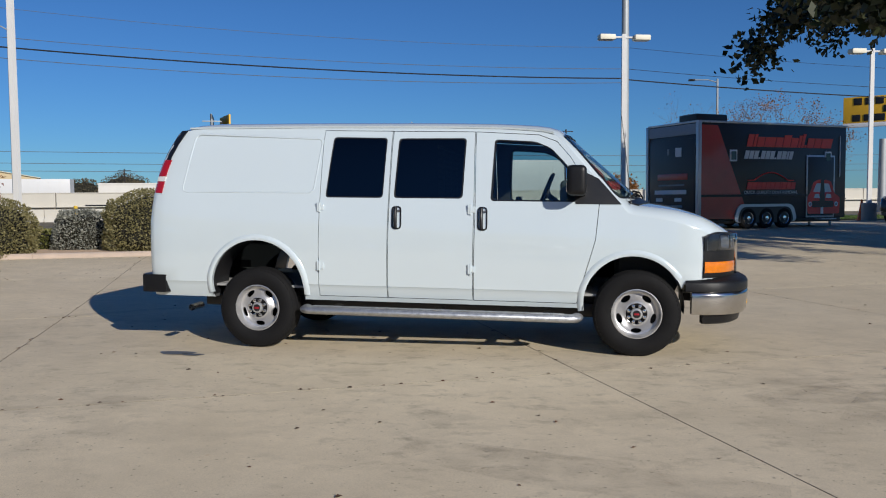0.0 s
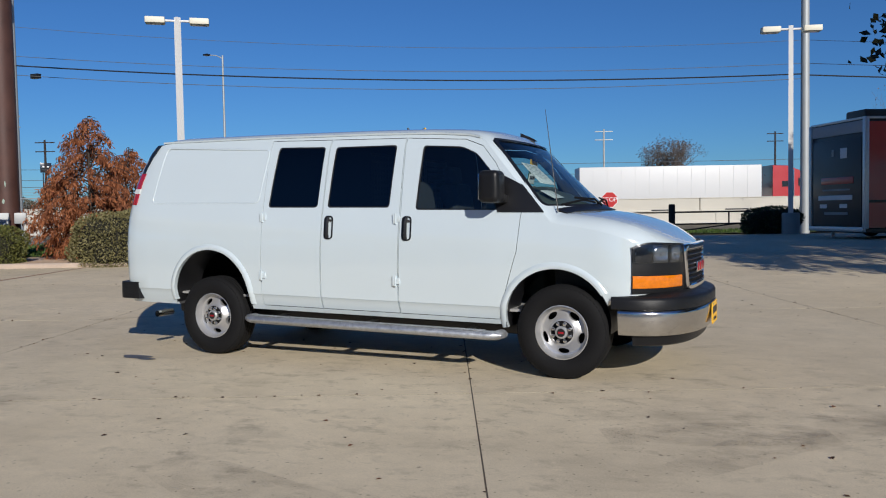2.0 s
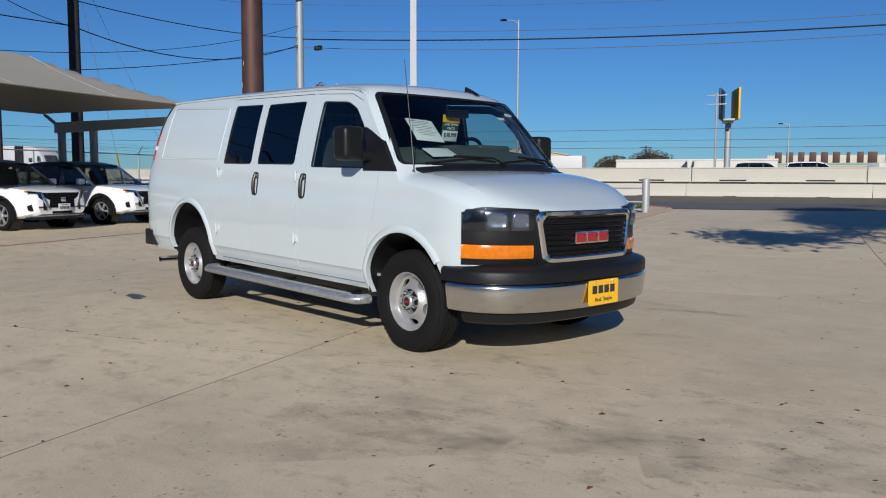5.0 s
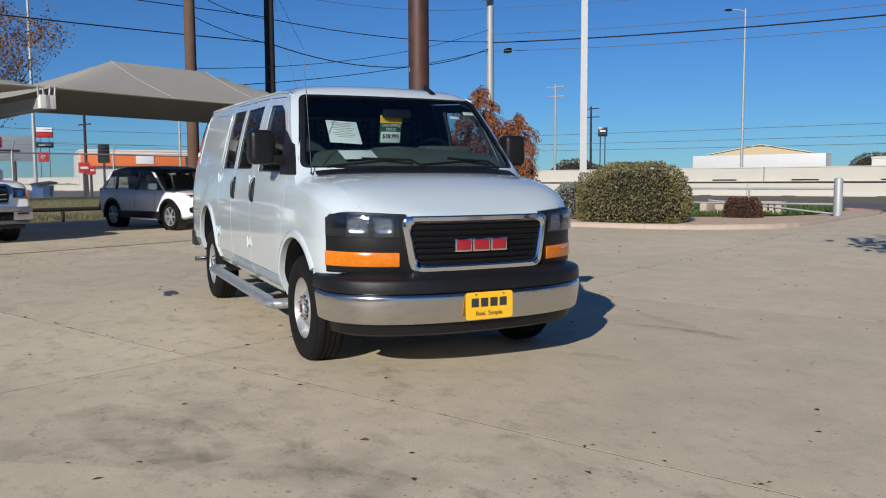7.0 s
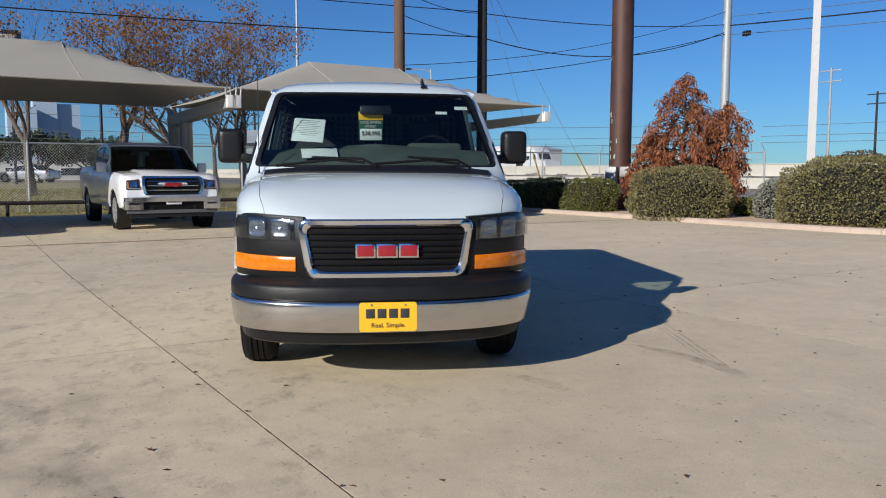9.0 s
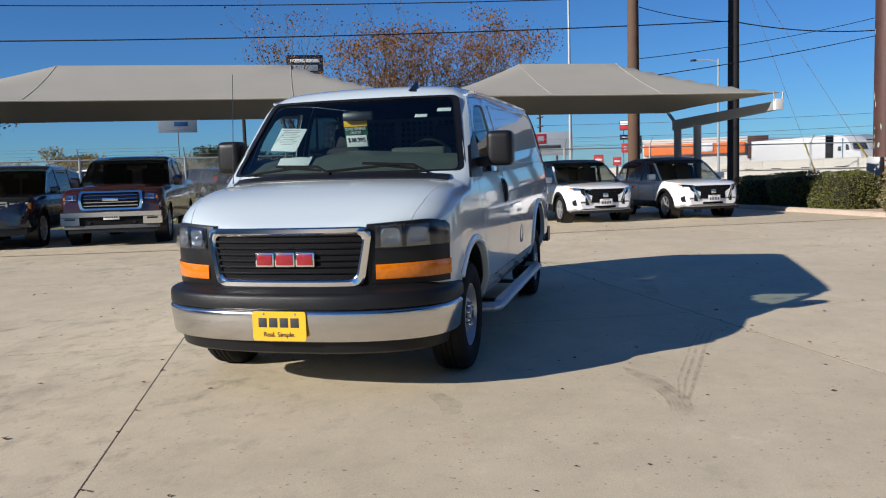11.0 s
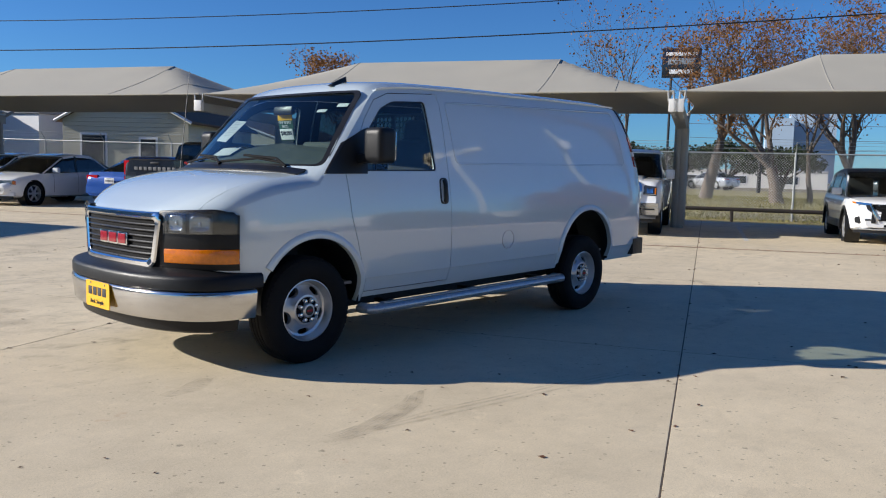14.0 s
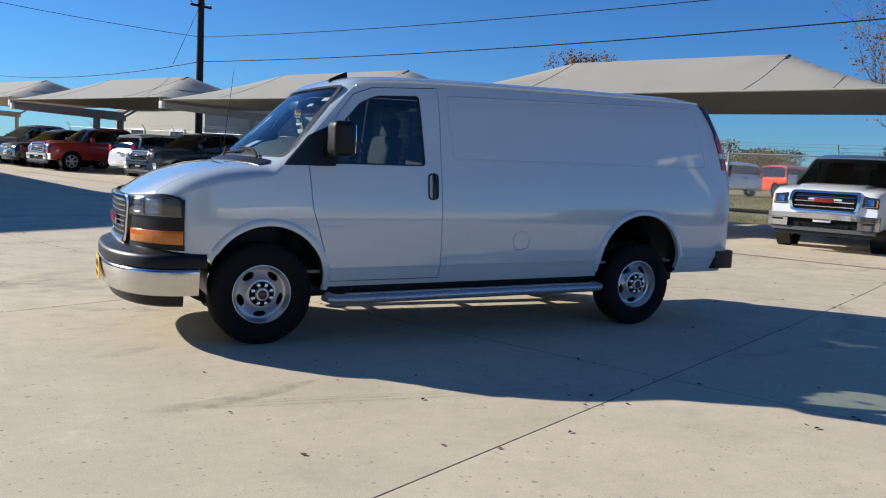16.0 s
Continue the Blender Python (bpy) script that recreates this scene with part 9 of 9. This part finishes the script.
# ---- the ground ----
def concrete(name):
    """Trowelled lot concrete: warm pale grey with broom lines, dust, tyre scuffs and stains."""
    m, N, L, b = nodes_of(name)
    geo = N.new("ShaderNodeNewGeometry")
    info = N.new("ShaderNodeObjectInfo")

    def tex(scale, detail, rough=0.55, stretch=None):
        n = N.new("ShaderNodeTexNoise")
        n.inputs["Scale"].default_value, n.inputs["Detail"].default_value, n.inputs["Roughness"].default_value = scale, detail, rough
        if stretch:
            mp = N.new("ShaderNodeMapping")
            mp.inputs["Scale"].default_value = stretch
            mp.inputs["Rotation"].default_value = (0, 0, radians(-24.5))
            L.new(geo.outputs["Position"], mp.inputs[0])
            L.new(mp.outputs[0], n.inputs["Vector"])
        else:
            L.new(geo.outputs["Position"], n.inputs["Vector"])
        return n

    def rng(src, lo, hi, to0, to1):
        r = N.new("ShaderNodeMapRange")
        for i, v in enumerate((lo, hi, to0, to1)):
            r.inputs[i + 1].default_value = v
        L.new(src.outputs[0], r.inputs[0])
        return r

    def mul(a, b_):
        x = N.new("ShaderNodeMath")
        x.operation = "MULTIPLY"
        L.new(a.outputs[0], x.inputs[0])
        L.new(b_.outputs[0], x.inputs[1])
        return x

    def flecks(scale, size, depth, gate):
        """Scattered chips and crumbs: small uneven spots, one in some of the cells."""
        bend, add, vor = tex(scale * 5, 3), N.new("ShaderNodeVectorMath"), N.new("ShaderNodeTexVoronoi")
        add.operation = "MULTIPLY_ADD"
        add.inputs[1].default_value = (0.30 / scale,) * 3
        L.new(bend.outputs["Color"], add.inputs[0])
        L.new(geo.outputs["Position"], add.inputs[2])
        L.new(add.outputs[0], vor.inputs["Vector"])
        vor.inputs["Scale"].default_value = scale
        split, grow_, less = N.new("ShaderNodeSeparateColor"), N.new("ShaderNodeMapRange"), N.new("ShaderNodeMath")
        L.new(vor.outputs["Color"], split.inputs[0])
        for i, v in enumerate((gate, 1.0, -0.05, size)):
            grow_.inputs[i + 1].default_value = v
        L.new(split.outputs[0], grow_.inputs[0])
        less.operation = "SUBTRACT"
        L.new(vor.outputs["Distance"], less.inputs[0])
        L.new(grow_.outputs[0], less.inputs[1])
        return rng(less, 0.0, 0.05, depth, 1.0)
    big = rng(tex(0.30, 4), 0.3, 0.7, 0.92, 1.07)
    mid = mul(rng(tex(1.6, 10, 0.72), 0.34, 0.66, 0.92, 1.07), rng(tex(7.0, 8, 0.75), 0.32, 0.68, 0.95, 1.04))
    lane, south = N.new("ShaderNodeSeparateXYZ"), N.new("ShaderNodeMapRange")
    L.new(geo.outputs["Position"], lane.inputs[0])
    for i, v in enumerate((-0.6, 1.6, 1.0, 0.30)):
        south.inputs[i + 1].default_value = v
    L.new(lane.outputs[1], south.inputs[0])
    worn = mul(rng(tex(0.28, 3), 0.36, 0.56, 0.15, 1.0), south)
    stain_ = rng(tex(0.9, 10, 0.70, (0.85, 1.2, 1)), 0.52, 0.68, 0.0, 0.28)
    scuff_ = rng(tex(4.2, 10, 0.72, (0.85, 1.25, 1)), 0.53, 0.68, 0.0, 0.37)
    stain, scuff = (rng(mul(x, worn), 0.0, 1.0, 1.0, 0.0) for x in (stain_, scuff_))
    pale = rng(tex(3.0, 11, 0.78, (1.2, 0.85, 1)), 0.60, 0.68, 1.0, 1.16)
    speck = mul(flecks(9.0, 0.12, 0.58, 0.66), flecks(26.0, 0.22, 0.62, 0.55))
    fine = rng(tex(90, 4, 0.7), 0.25, 0.75, 0.86, 1.12)
    pits = rng(tex(240, 2), 0.60, 0.70, 1.0, 0.65)
    tone = mul(mul(mul(big, mid), mul(stain, scuff)), mul(mul(fine, pits), mul(pale, speck)))
    rnd_ = N.new("ShaderNodeMapRange")
    rnd_.inputs[3].default_value, rnd_.inputs[4].default_value = 0.96, 1.04
    L.new(info.outputs["Random"], rnd_.inputs[0])
    tone = mul(tone, rnd_)
    mix = N.new("ShaderNodeMix")
    mix.data_type = "RGBA"
    mix.inputs[6].default_value, mix.inputs[7].default_value = (0.662, 0.546, 0.366, 1), (0.617, 0.526, 0.376, 1)
    L.new(tex(0.6, 4).outputs[0], mix.inputs[0])
    rust = N.new("ShaderNodeMix")
    rust.data_type = "RGBA"
    rust.inputs[7].default_value = (0.40, 0.17, 0.08, 1)
    L.new(rng(tex(2.6, 8, 0.72), 0.64, 0.76, 0.0, 0.55).outputs[0], rust.inputs[0])
    L.new(mix.outputs[2], rust.inputs[6])
    sc = N.new("ShaderNodeVectorMath")
    sc.operation = "SCALE"
    L.new(rust.outputs[2], sc.inputs[0])
    L.new(tone.outputs[0], sc.inputs["Scale"])
    L.new(sc.outputs[0], b.inputs["Base Color"])
    b.inputs["Roughness"].default_value = 0.82
    bump = N.new("ShaderNodeBump")
    bump.inputs["Strength"].default_value, bump.inputs["Distance"].default_value = 0.35, 0.004
    L.new(fine.outputs[0], bump.inputs["Height"])
    L.new(bump.outputs[0], b.inputs["Normal"])
    return m


SLAB = concrete("lot_concrete")
JOINT = paint("joint_filler", (0.10, 0.076, 0.056), 0.95, 0, 0.4, 30, 0.4, 200)
EARTH = paint("dry_earth", (0.17, 0.14, 0.085), 0.95, 0, 0.3, 0.4, 0.3, 20)

# one sheet to the horizon
rad = [0, 4, 8, 12, 16, 20, 26, 34, 44, 60, 90, 150, 300, 800, 2500]
bm = bmesh.new()
rings = []
for r in rad[1:]:
    rings.append([(r * math.cos(a) + 1.5, r * math.sin(a), (ground_z(r * math.cos(a) + 1.5, r * math.sin(a)) if r < 60 else 0.1) - 0.06) for a in (2 * math.pi * k / 96 for k in range(96))])
rows = add_ring_surface(bm, rings, cap=False)
bm.faces.new(rows[0])
tagged(part("ground", bm, EARTH, None, "", 60), "dry open ground reaching to the horizon", "ground", kind="structure")

# lawn behind the fence
bm = bmesh.new()
nx, ny = 24, 24
grid = [[None] * (ny + 1) for _ in range(nx + 1)]
for i in range(nx + 1):
    for j in range(ny + 1):
        q = lot(-60 + 41.6 * i / nx, -46 + 70 * j / ny)
        grid[i][j] = bm.verts.new((q.x, q.y, ground_z(q.x, q.y) - 0.01))
for i in range(nx):
    for j in range(ny):
        bm.faces.new((grid[i][j], grid[i + 1][j], grid[i + 1][j + 1], grid[i][j + 1]))
tagged(part("field", bm, DRY, None, "", 60), "half-dry lawn behind the fence", "grass", kind="structure")
grass("grass", "half-dry grass blades behind the fence", [(-34, -8), (-18.7, -8), (-18.7, 14), (-34, 14)], 40000, 0.03, DRYGRASS, 12, 0.0)

# filler under the joints
bm = bmesh.new()
rings = []
n = 40
grid = [[None] * (n + 1) for _ in range(n + 1)]
for i in range(n + 1):
    for j in range(n + 1):
        q = lot(-18.2 + 54.0 * i / n, -46 + 73 * j / n)
        grid[i][j] = bm.verts.new((q.x, q.y, ground_z(q.x, q.y) - 0.013))
for i in range(n):
    for j in range(n):
        bm.faces.new((grid[i][j], grid[i + 1][j], grid[i + 1][j + 1], grid[i][j + 1]))
tagged(part("joint_bed", bm, JOINT, None, "", 60), "dark filler in the slab joints", "ground", kind="structure")

# faded paint lines of the parking row
LINE_RED = paint("faded_red_line", (0.34, 0.19, 0.13), 0.9, 0, 0.35, 6, 0.1, 80)
LINE_WHITE = paint("faded_white_line", (0.55, 0.53, 0.48), 0.9, 0, 0.35, 6, 0.1, 80)


def line(a0, b0, a1, b1, w, mat, label):
    bm, rows = bmesh.new(), []
    d = (lot(a1, b1) - lot(a0, b0)).normalized()
    s = Vector((-d.y, d.x, 0)) * w / 2
    for k in range(25):
        q = lot(a0 + (a1 - a0) * k / 24, b0 + (b1 - b0) * k / 24)
        z = UP * (ground_z(q.x, q.y) + 0.0035)
        rows.append([q - s + z, q + s + z])
    add_ring_surface(bm, rows, closed=False)
    tagged(part("parking_line", bm, mat, None, "", 0), label, "road marking", "parking lines", "structure")


line(-8.6, -30, -8.6, 12.0, 0.09, LINE_RED, "faded red line along the parking row")
for k in range(13):
    line(-10.5, 9.2 - 2.85 * k, -15.5, 9.2 - 2.85 * k, 0.09, LINE_WHITE, "faded white bay line")

# scuffs and spots with a shape of their own
def decal_mat(name, colour, rough, cover, scale):
    m, N, L, b = nodes_of(name)
    b.inputs["Base Color"].default_value = (*colour, 1)
    b.inputs["Roughness"].default_value = rough
    geo, n, r, mix, tr = N.new("ShaderNodeNewGeometry"), N.new("ShaderNodeTexNoise"), N.new("ShaderNodeMapRange"), N.new("ShaderNodeMixShader"), N.new("ShaderNodeBsdfTransparent")
    n.inputs["Scale"].default_value, n.inputs["Detail"].default_value = scale, 6
    L.new(geo.outputs["Position"], n.inputs["Vector"])
    r.inputs[1].default_value, r.inputs[2].default_value, r.inputs[3].default_value, r.inputs[4].default_value = 0.35, 0.7, 0.0, cover
    L.new(n.outputs[0], r.inputs[0])
    L.new(r.outputs[0], mix.inputs[0])
    L.new(tr.outputs[0], mix.inputs[1])
    L.new(b.outputs[0], mix.inputs[2])
    L.new(mix.outputs[0], N["Material Output"].inputs[0])
    return m


SKID = decal_mat("rubber_scuff", (0.06, 0.055, 0.05), 0.9, 0.20, 14)
SKIDRIB = decal_mat("ribbed_rubber_scuff", (0.075, 0.065, 0.055), 0.9, 0.24, 7)
SKIDFAINT = decal_mat("faint_rubber_scuff", (0.09, 0.08, 0.07), 0.9, 0.16, 5)
WET = paint("wet_concrete", (0.10, 0.095, 0.085), 0.45, 0, 0.1, 10)


def scuff_strip(path, w, mat, label):
    bm, rows = bmesh.new(), []
    pts = [Vector((x, y, 0)) for x, y in path]
    fine_ = []
    for a, b in zip(pts, pts[1:]):
        fine_ += [a.lerp(b, k / 6) for k in range(6)]
    fine_.append(pts[-1])
    for i, q in enumerate(fine_):
        d = (fine_[min(i + 1, len(fine_) - 1)] - fine_[max(0, i - 1)]).normalized()
        s = Vector((-d.y, d.x, 0)) * w / 2 * (0.45 + 0.55 * math.sin(math.pi * (0.1 + 0.85 * i / len(fine_))))
        z = UP * (ground_z(q.x, q.y) + 0.0042)
        rows.append([q - s + z, q + z, q + s + z])
    add_ring_surface(bm, rows, closed=False)
    tagged(part("tyre_scuff", bm, mat, None, "", 0), label, "tyre mark", "tyre marks", "structure")


for k in range(5):
    f = k / 4
    rib = [((1.65 + 0.12 * f), 1.96 + 0.01 * f), (1.84 + 0.05 * f, 2.12 - 0.07 * f), (2.04 + 0.06 * f, 2.21 - 0.08 * f), (2.31 + 0.05 * f, 2.30 - 0.09 * f), (2.54 + 0.02 * f, 2.33 - 0.10 * f), (2.68 - 0.06 * f, 2.29 - 0.07 * f)]
    scuff_strip(rib, (0.055, 0.020, 0.030, 0.016, 0.022)[k], SKIDRIB, "dark ribbed tyre scuff curling over the concrete")
for off, w in ((0.0, 0.030), (-0.055, 0.022), (-0.10, 0.016)):
    scuff_strip([(2.36, 2.33 + off * 0.5), (1.9, 2.39 + off), (1.45, 2.45 + off), (0.97, 2.51 + off), (0.3, 2.62 + off)], w, SKIDRIB, "thin straight tyre track on the concrete")
scuff_strip([(2.85, 1.05), (2.65, 1.0), (2.45, 0.85)], 0.14, SKID, "short dark tyre scuff on the concrete")
scuff_strip([(3.6, -1.9), (3.0, -2.1), (2.4, -2.4)], 0.5, SKIDFAINT, "broad faint tyre scuff on the concrete")
scuff_strip([(4.4, -1.2), (3.8, -1.6), (3.3, -2.2), (2.9, -2.9)], 0.42, SKIDFAINT, "broad faint tyre scuff on the concrete")
scuff_strip([(2.2, -4.2), (1.2, -4.0), (0.3, -3.7)], 0.5, SKIDFAINT, "broad faint tyre scuff on the concrete")
scuff_strip([(5.6, -0.9), (4.8, -1.2), (4.2, -1.7)], 0.4, SKIDFAINT, "broad faint tyre scuff on the concrete")
scuff_strip([(-5.0, 0.6), (-4.0, 1.5), (-2.9, 2.1), (-1.6, 2.2)], 0.2, SKIDFAINT, "faint curved tyre scuff on the concrete")
for x, y, rx, ry in ((-2.33, -1.30, 0.16, 0.09), (-2.15, -1.36, 0.10, 0.05)):
    bm = bmesh.new()
    bm.faces.new([bm.verts.new((x + rx * math.cos(q) * (1 + 0.2 * math.sin(3 * q)), y + ry * math.sin(q) * (1 + 0.15 * math.cos(2 * q)), 0.0045)) for q in (2 * math.pi * k / 24 for k in range(24))])
    tagged(part("wet_spot", bm, WET, None, "", 0), "small wet spot under the exhaust", "puddle", "wet spots", "structure")

def flat_leaves(points, size, seed):
    """Curled dry leaves lying flat on the ground."""
    rr = np.random.default_rng(seed)
    verts, faces = [], []
    for x, y, z in points:
        k, az, lift = size * rr.uniform(0.6, 1.4), rr.uniform(0, 2 * math.pi), rr.uniform(0.1, 0.38)
        c, s_ = math.cos(az), math.sin(az)
        n0 = len(verts)
        for u, v, h in ((-0.65, 0, 0.05), (-0.1, -0.42, lift), (0.75, -0.05, 0.12), (0.1, 0.40, lift * rr.uniform(0.3, 1.2)), (0.0, 0.0, 0.02)):
            verts.append((x + (c * u - s_ * v) * k, y + (s_ * u + c * v) * k, z - 0.004 + h * k))
        faces += [(n0, n0 + 1, n0 + 4), (n0 + 1, n0 + 2, n0 + 4), (n0 + 2, n0 + 3, n0 + 4), (n0 + 3, n0, n0 + 4)]
    me = bpy.data.meshes.new("leaves")
    me.from_pydata(verts, [], faces)
    me.update()
    return me


# fallen leaves, thickest along the joints
DEAD = leafy("dead_leaves", (0.030, 0.015, 0.009), (0.15, 0.060, 0.028), 0.85, 0.05)
r = np.random.default_rng(77)
pts = []
U0, V0, STEP = 0.461, -2.0, 4.572
for k in range(1900):
    a, b = r.uniform(-12, 20), r.uniform(-8, 14)
    if r.random() < 0.40:
        if r.random() < 0.5:
            a = U0 + STEP * round((a - U0) / STEP) + r.normal() * 0.02
        else:
            b = V0 + STEP * round((b - V0) / STEP) + r.normal() * 0.02
    q = lot(a, b)
    if b > 12 and a < 0:
        continue
    pts.append((q.x, q.y, ground_z(q.x, q.y) + 0.006))
me = flat_leaves(pts, 0.024, 78)
crumbs = []
while len(crumbs) < 6000:
    a, b = r.uniform(-10, 18), r.uniform(-8, 13)
    if r.random() < 0.5:
        a = U0 + STEP * round((a - U0) / STEP) + r.normal() * 0.010
    else:
        b = V0 + STEP * round((b - V0) / STEP) + r.normal() * 0.010
    q = lot(a, b)
    if (b > 12 and a < 0) or noise.noise(Vector((q.x, q.y, 3.0)) * 1.6) + 0.5 * noise.noise(Vector((q.x, q.y, 9.0)) * 7.0) < -0.05:
        continue
    crumbs.append((q.x, q.y, ground_z(q.x, q.y) + 0.002))
crumb_me = flat_leaves(crumbs, 0.009, 79)
tagged(mesh_part("leaf_crumbs", crumb_me, DEAD, None, "", 0), "crumbled brown leaves caught in the slab joints", "leaves", kind="stuff")
tagged(mesh_part("fallen_leaves", me, DEAD, None, "", 0), "dry brown leaves scattered over the concrete", "leaves", kind="stuff")

# the slabs themselves
pav = thing("pavement", "pale concrete lot cast in square slabs with dark joints", "pavement", None, "", "structure")


def slab_mesh(a0, a1, b0, b1, trim=None):
    """A slab between lot lines, with eased edges, on the lie of the land."""
    g, e = 0.0045, 0.0015
    a0, a1, b0, b1 = a0 + g, a1 - g, b0 + g, b1 - g
    n = 7
    verts, faces = [], []
    for i in range(n + 1):
        for j in range(n + 1):
            fa = a0 + e + (a1 - a0 - 2 * e) * i / n
            fb = b0 + e + (b1 - b0 - 2 * e) * j / n
            q = lot(fa, fb)
            verts.append((q.x, q.y, ground_z(q.x, q.y)))
    idx = lambda i, j: i * (n + 1) + j
    for i in range(n):
        for j in range(n):
            faces.append((idx(i, j), idx(i + 1, j), idx(i + 1, j + 1), idx(i, j + 1)))
    border = [idx(i, 0) for i in range(n + 1)] + [idx(n, j) for j in range(1, n + 1)] + [idx(i, n) for i in range(n - 1, -1, -1)] + [idx(0, j) for j in range(n - 1, 0, -1)]
    ca, cb = (a0 + a1) / 2, (b0 + b1) / 2
    rim = []
    for k in border:
        x, y, z = verts[k]
        a, b = uv_of(x, y)
        a += math.copysign(e, a - ca) if abs(abs(a - ca) - (a1 - a0) / 2 + e) < 1e-4 else 0
        b += math.copysign(e, b - cb) if abs(abs(b - cb) - (b1 - b0) / 2 + e) < 1e-4 else 0
        q = lot(a, b)
        verts.append((q.x, q.y, z - 0.0006))
        verts.append((q.x, q.y, z - 0.03))
        rim.append(len(verts) - 2)
    m = len(border)
    for k in range(m):
        j = (k + 1) % m
        faces.append((border[j], border[k], rim[k], rim[j]))
        faces.append((rim[j], rim[k], rim[k] + 1, rim[j] + 1))
    me = bpy.data.meshes.new("slab")
    me.from_pydata(verts, [], faces)
    me.materials.append(SLAB)
    me.update()
    return me


a_lines = [U0 + STEP * k for k in range(-5, 9)]
b_lines = [V0 + STEP * k for k in range(-10, 7)]
for a0, a1 in zip(a_lines, a_lines[1:]):
    for b0, b1 in zip(b_lines, b_lines[1:]):
        lo, hi = max(a0, -18.2), a1
        top = b1
        if a1 <= U0 - 1.0:
            if b0 >= 12.2 - 0.5:
                continue
            top = min(b1, 12.22)
            if b1 > 11.0 and b1 < 12.2:
                top = 12.22
        elif b0 > 25:
            continue
        if hi - lo < 0.2 or top - b0 < 0.2:
            continue
        o = new("slab", slab_mesh(lo, hi, b0, top))
        o.parent = pav

# filler strips in the joints, nearly flush, with crumbled edges
bm = bmesh.new()
rj = random.Random(9)
step = STEP / 7


def strip(p_of, i0, i1):
    rows = []
    for i in range(i0, i1 + 1):
        for f in (0.0, 0.5):
            w = 0.003 + 0.006 * rj.random() ** 2
            z0, z1 = p_of(i * step, 0), p_of((i + 1) * step, 0)
            za, zb = ground_z(z0.x, z0.y), ground_z(z1.x, z1.y)
            l, r_ = p_of((i + f) * step, -w), p_of((i + f) * step, w)
            z = za + (zb - za) * f - 0.0012
            rows.append([(l.x, l.y, z), (r_.x, r_.y, z)])
    add_ring_surface(bm, rows, closed=False)


for a in a_lines:
    strip(lambda d, w, a=a: lot(a + w, V0 + d), -70, 30 if a > 0 else 21)
for b in b_lines:
    strip(lambda d, w, b=b: lot(U0 + d, b + w), -7 if b > 12 else -28, 55)
tagged(part("joint_filler", bm, JOINT, None, "", 0), "dark crumbling filler strips between slabs", "ground", kind="structure")
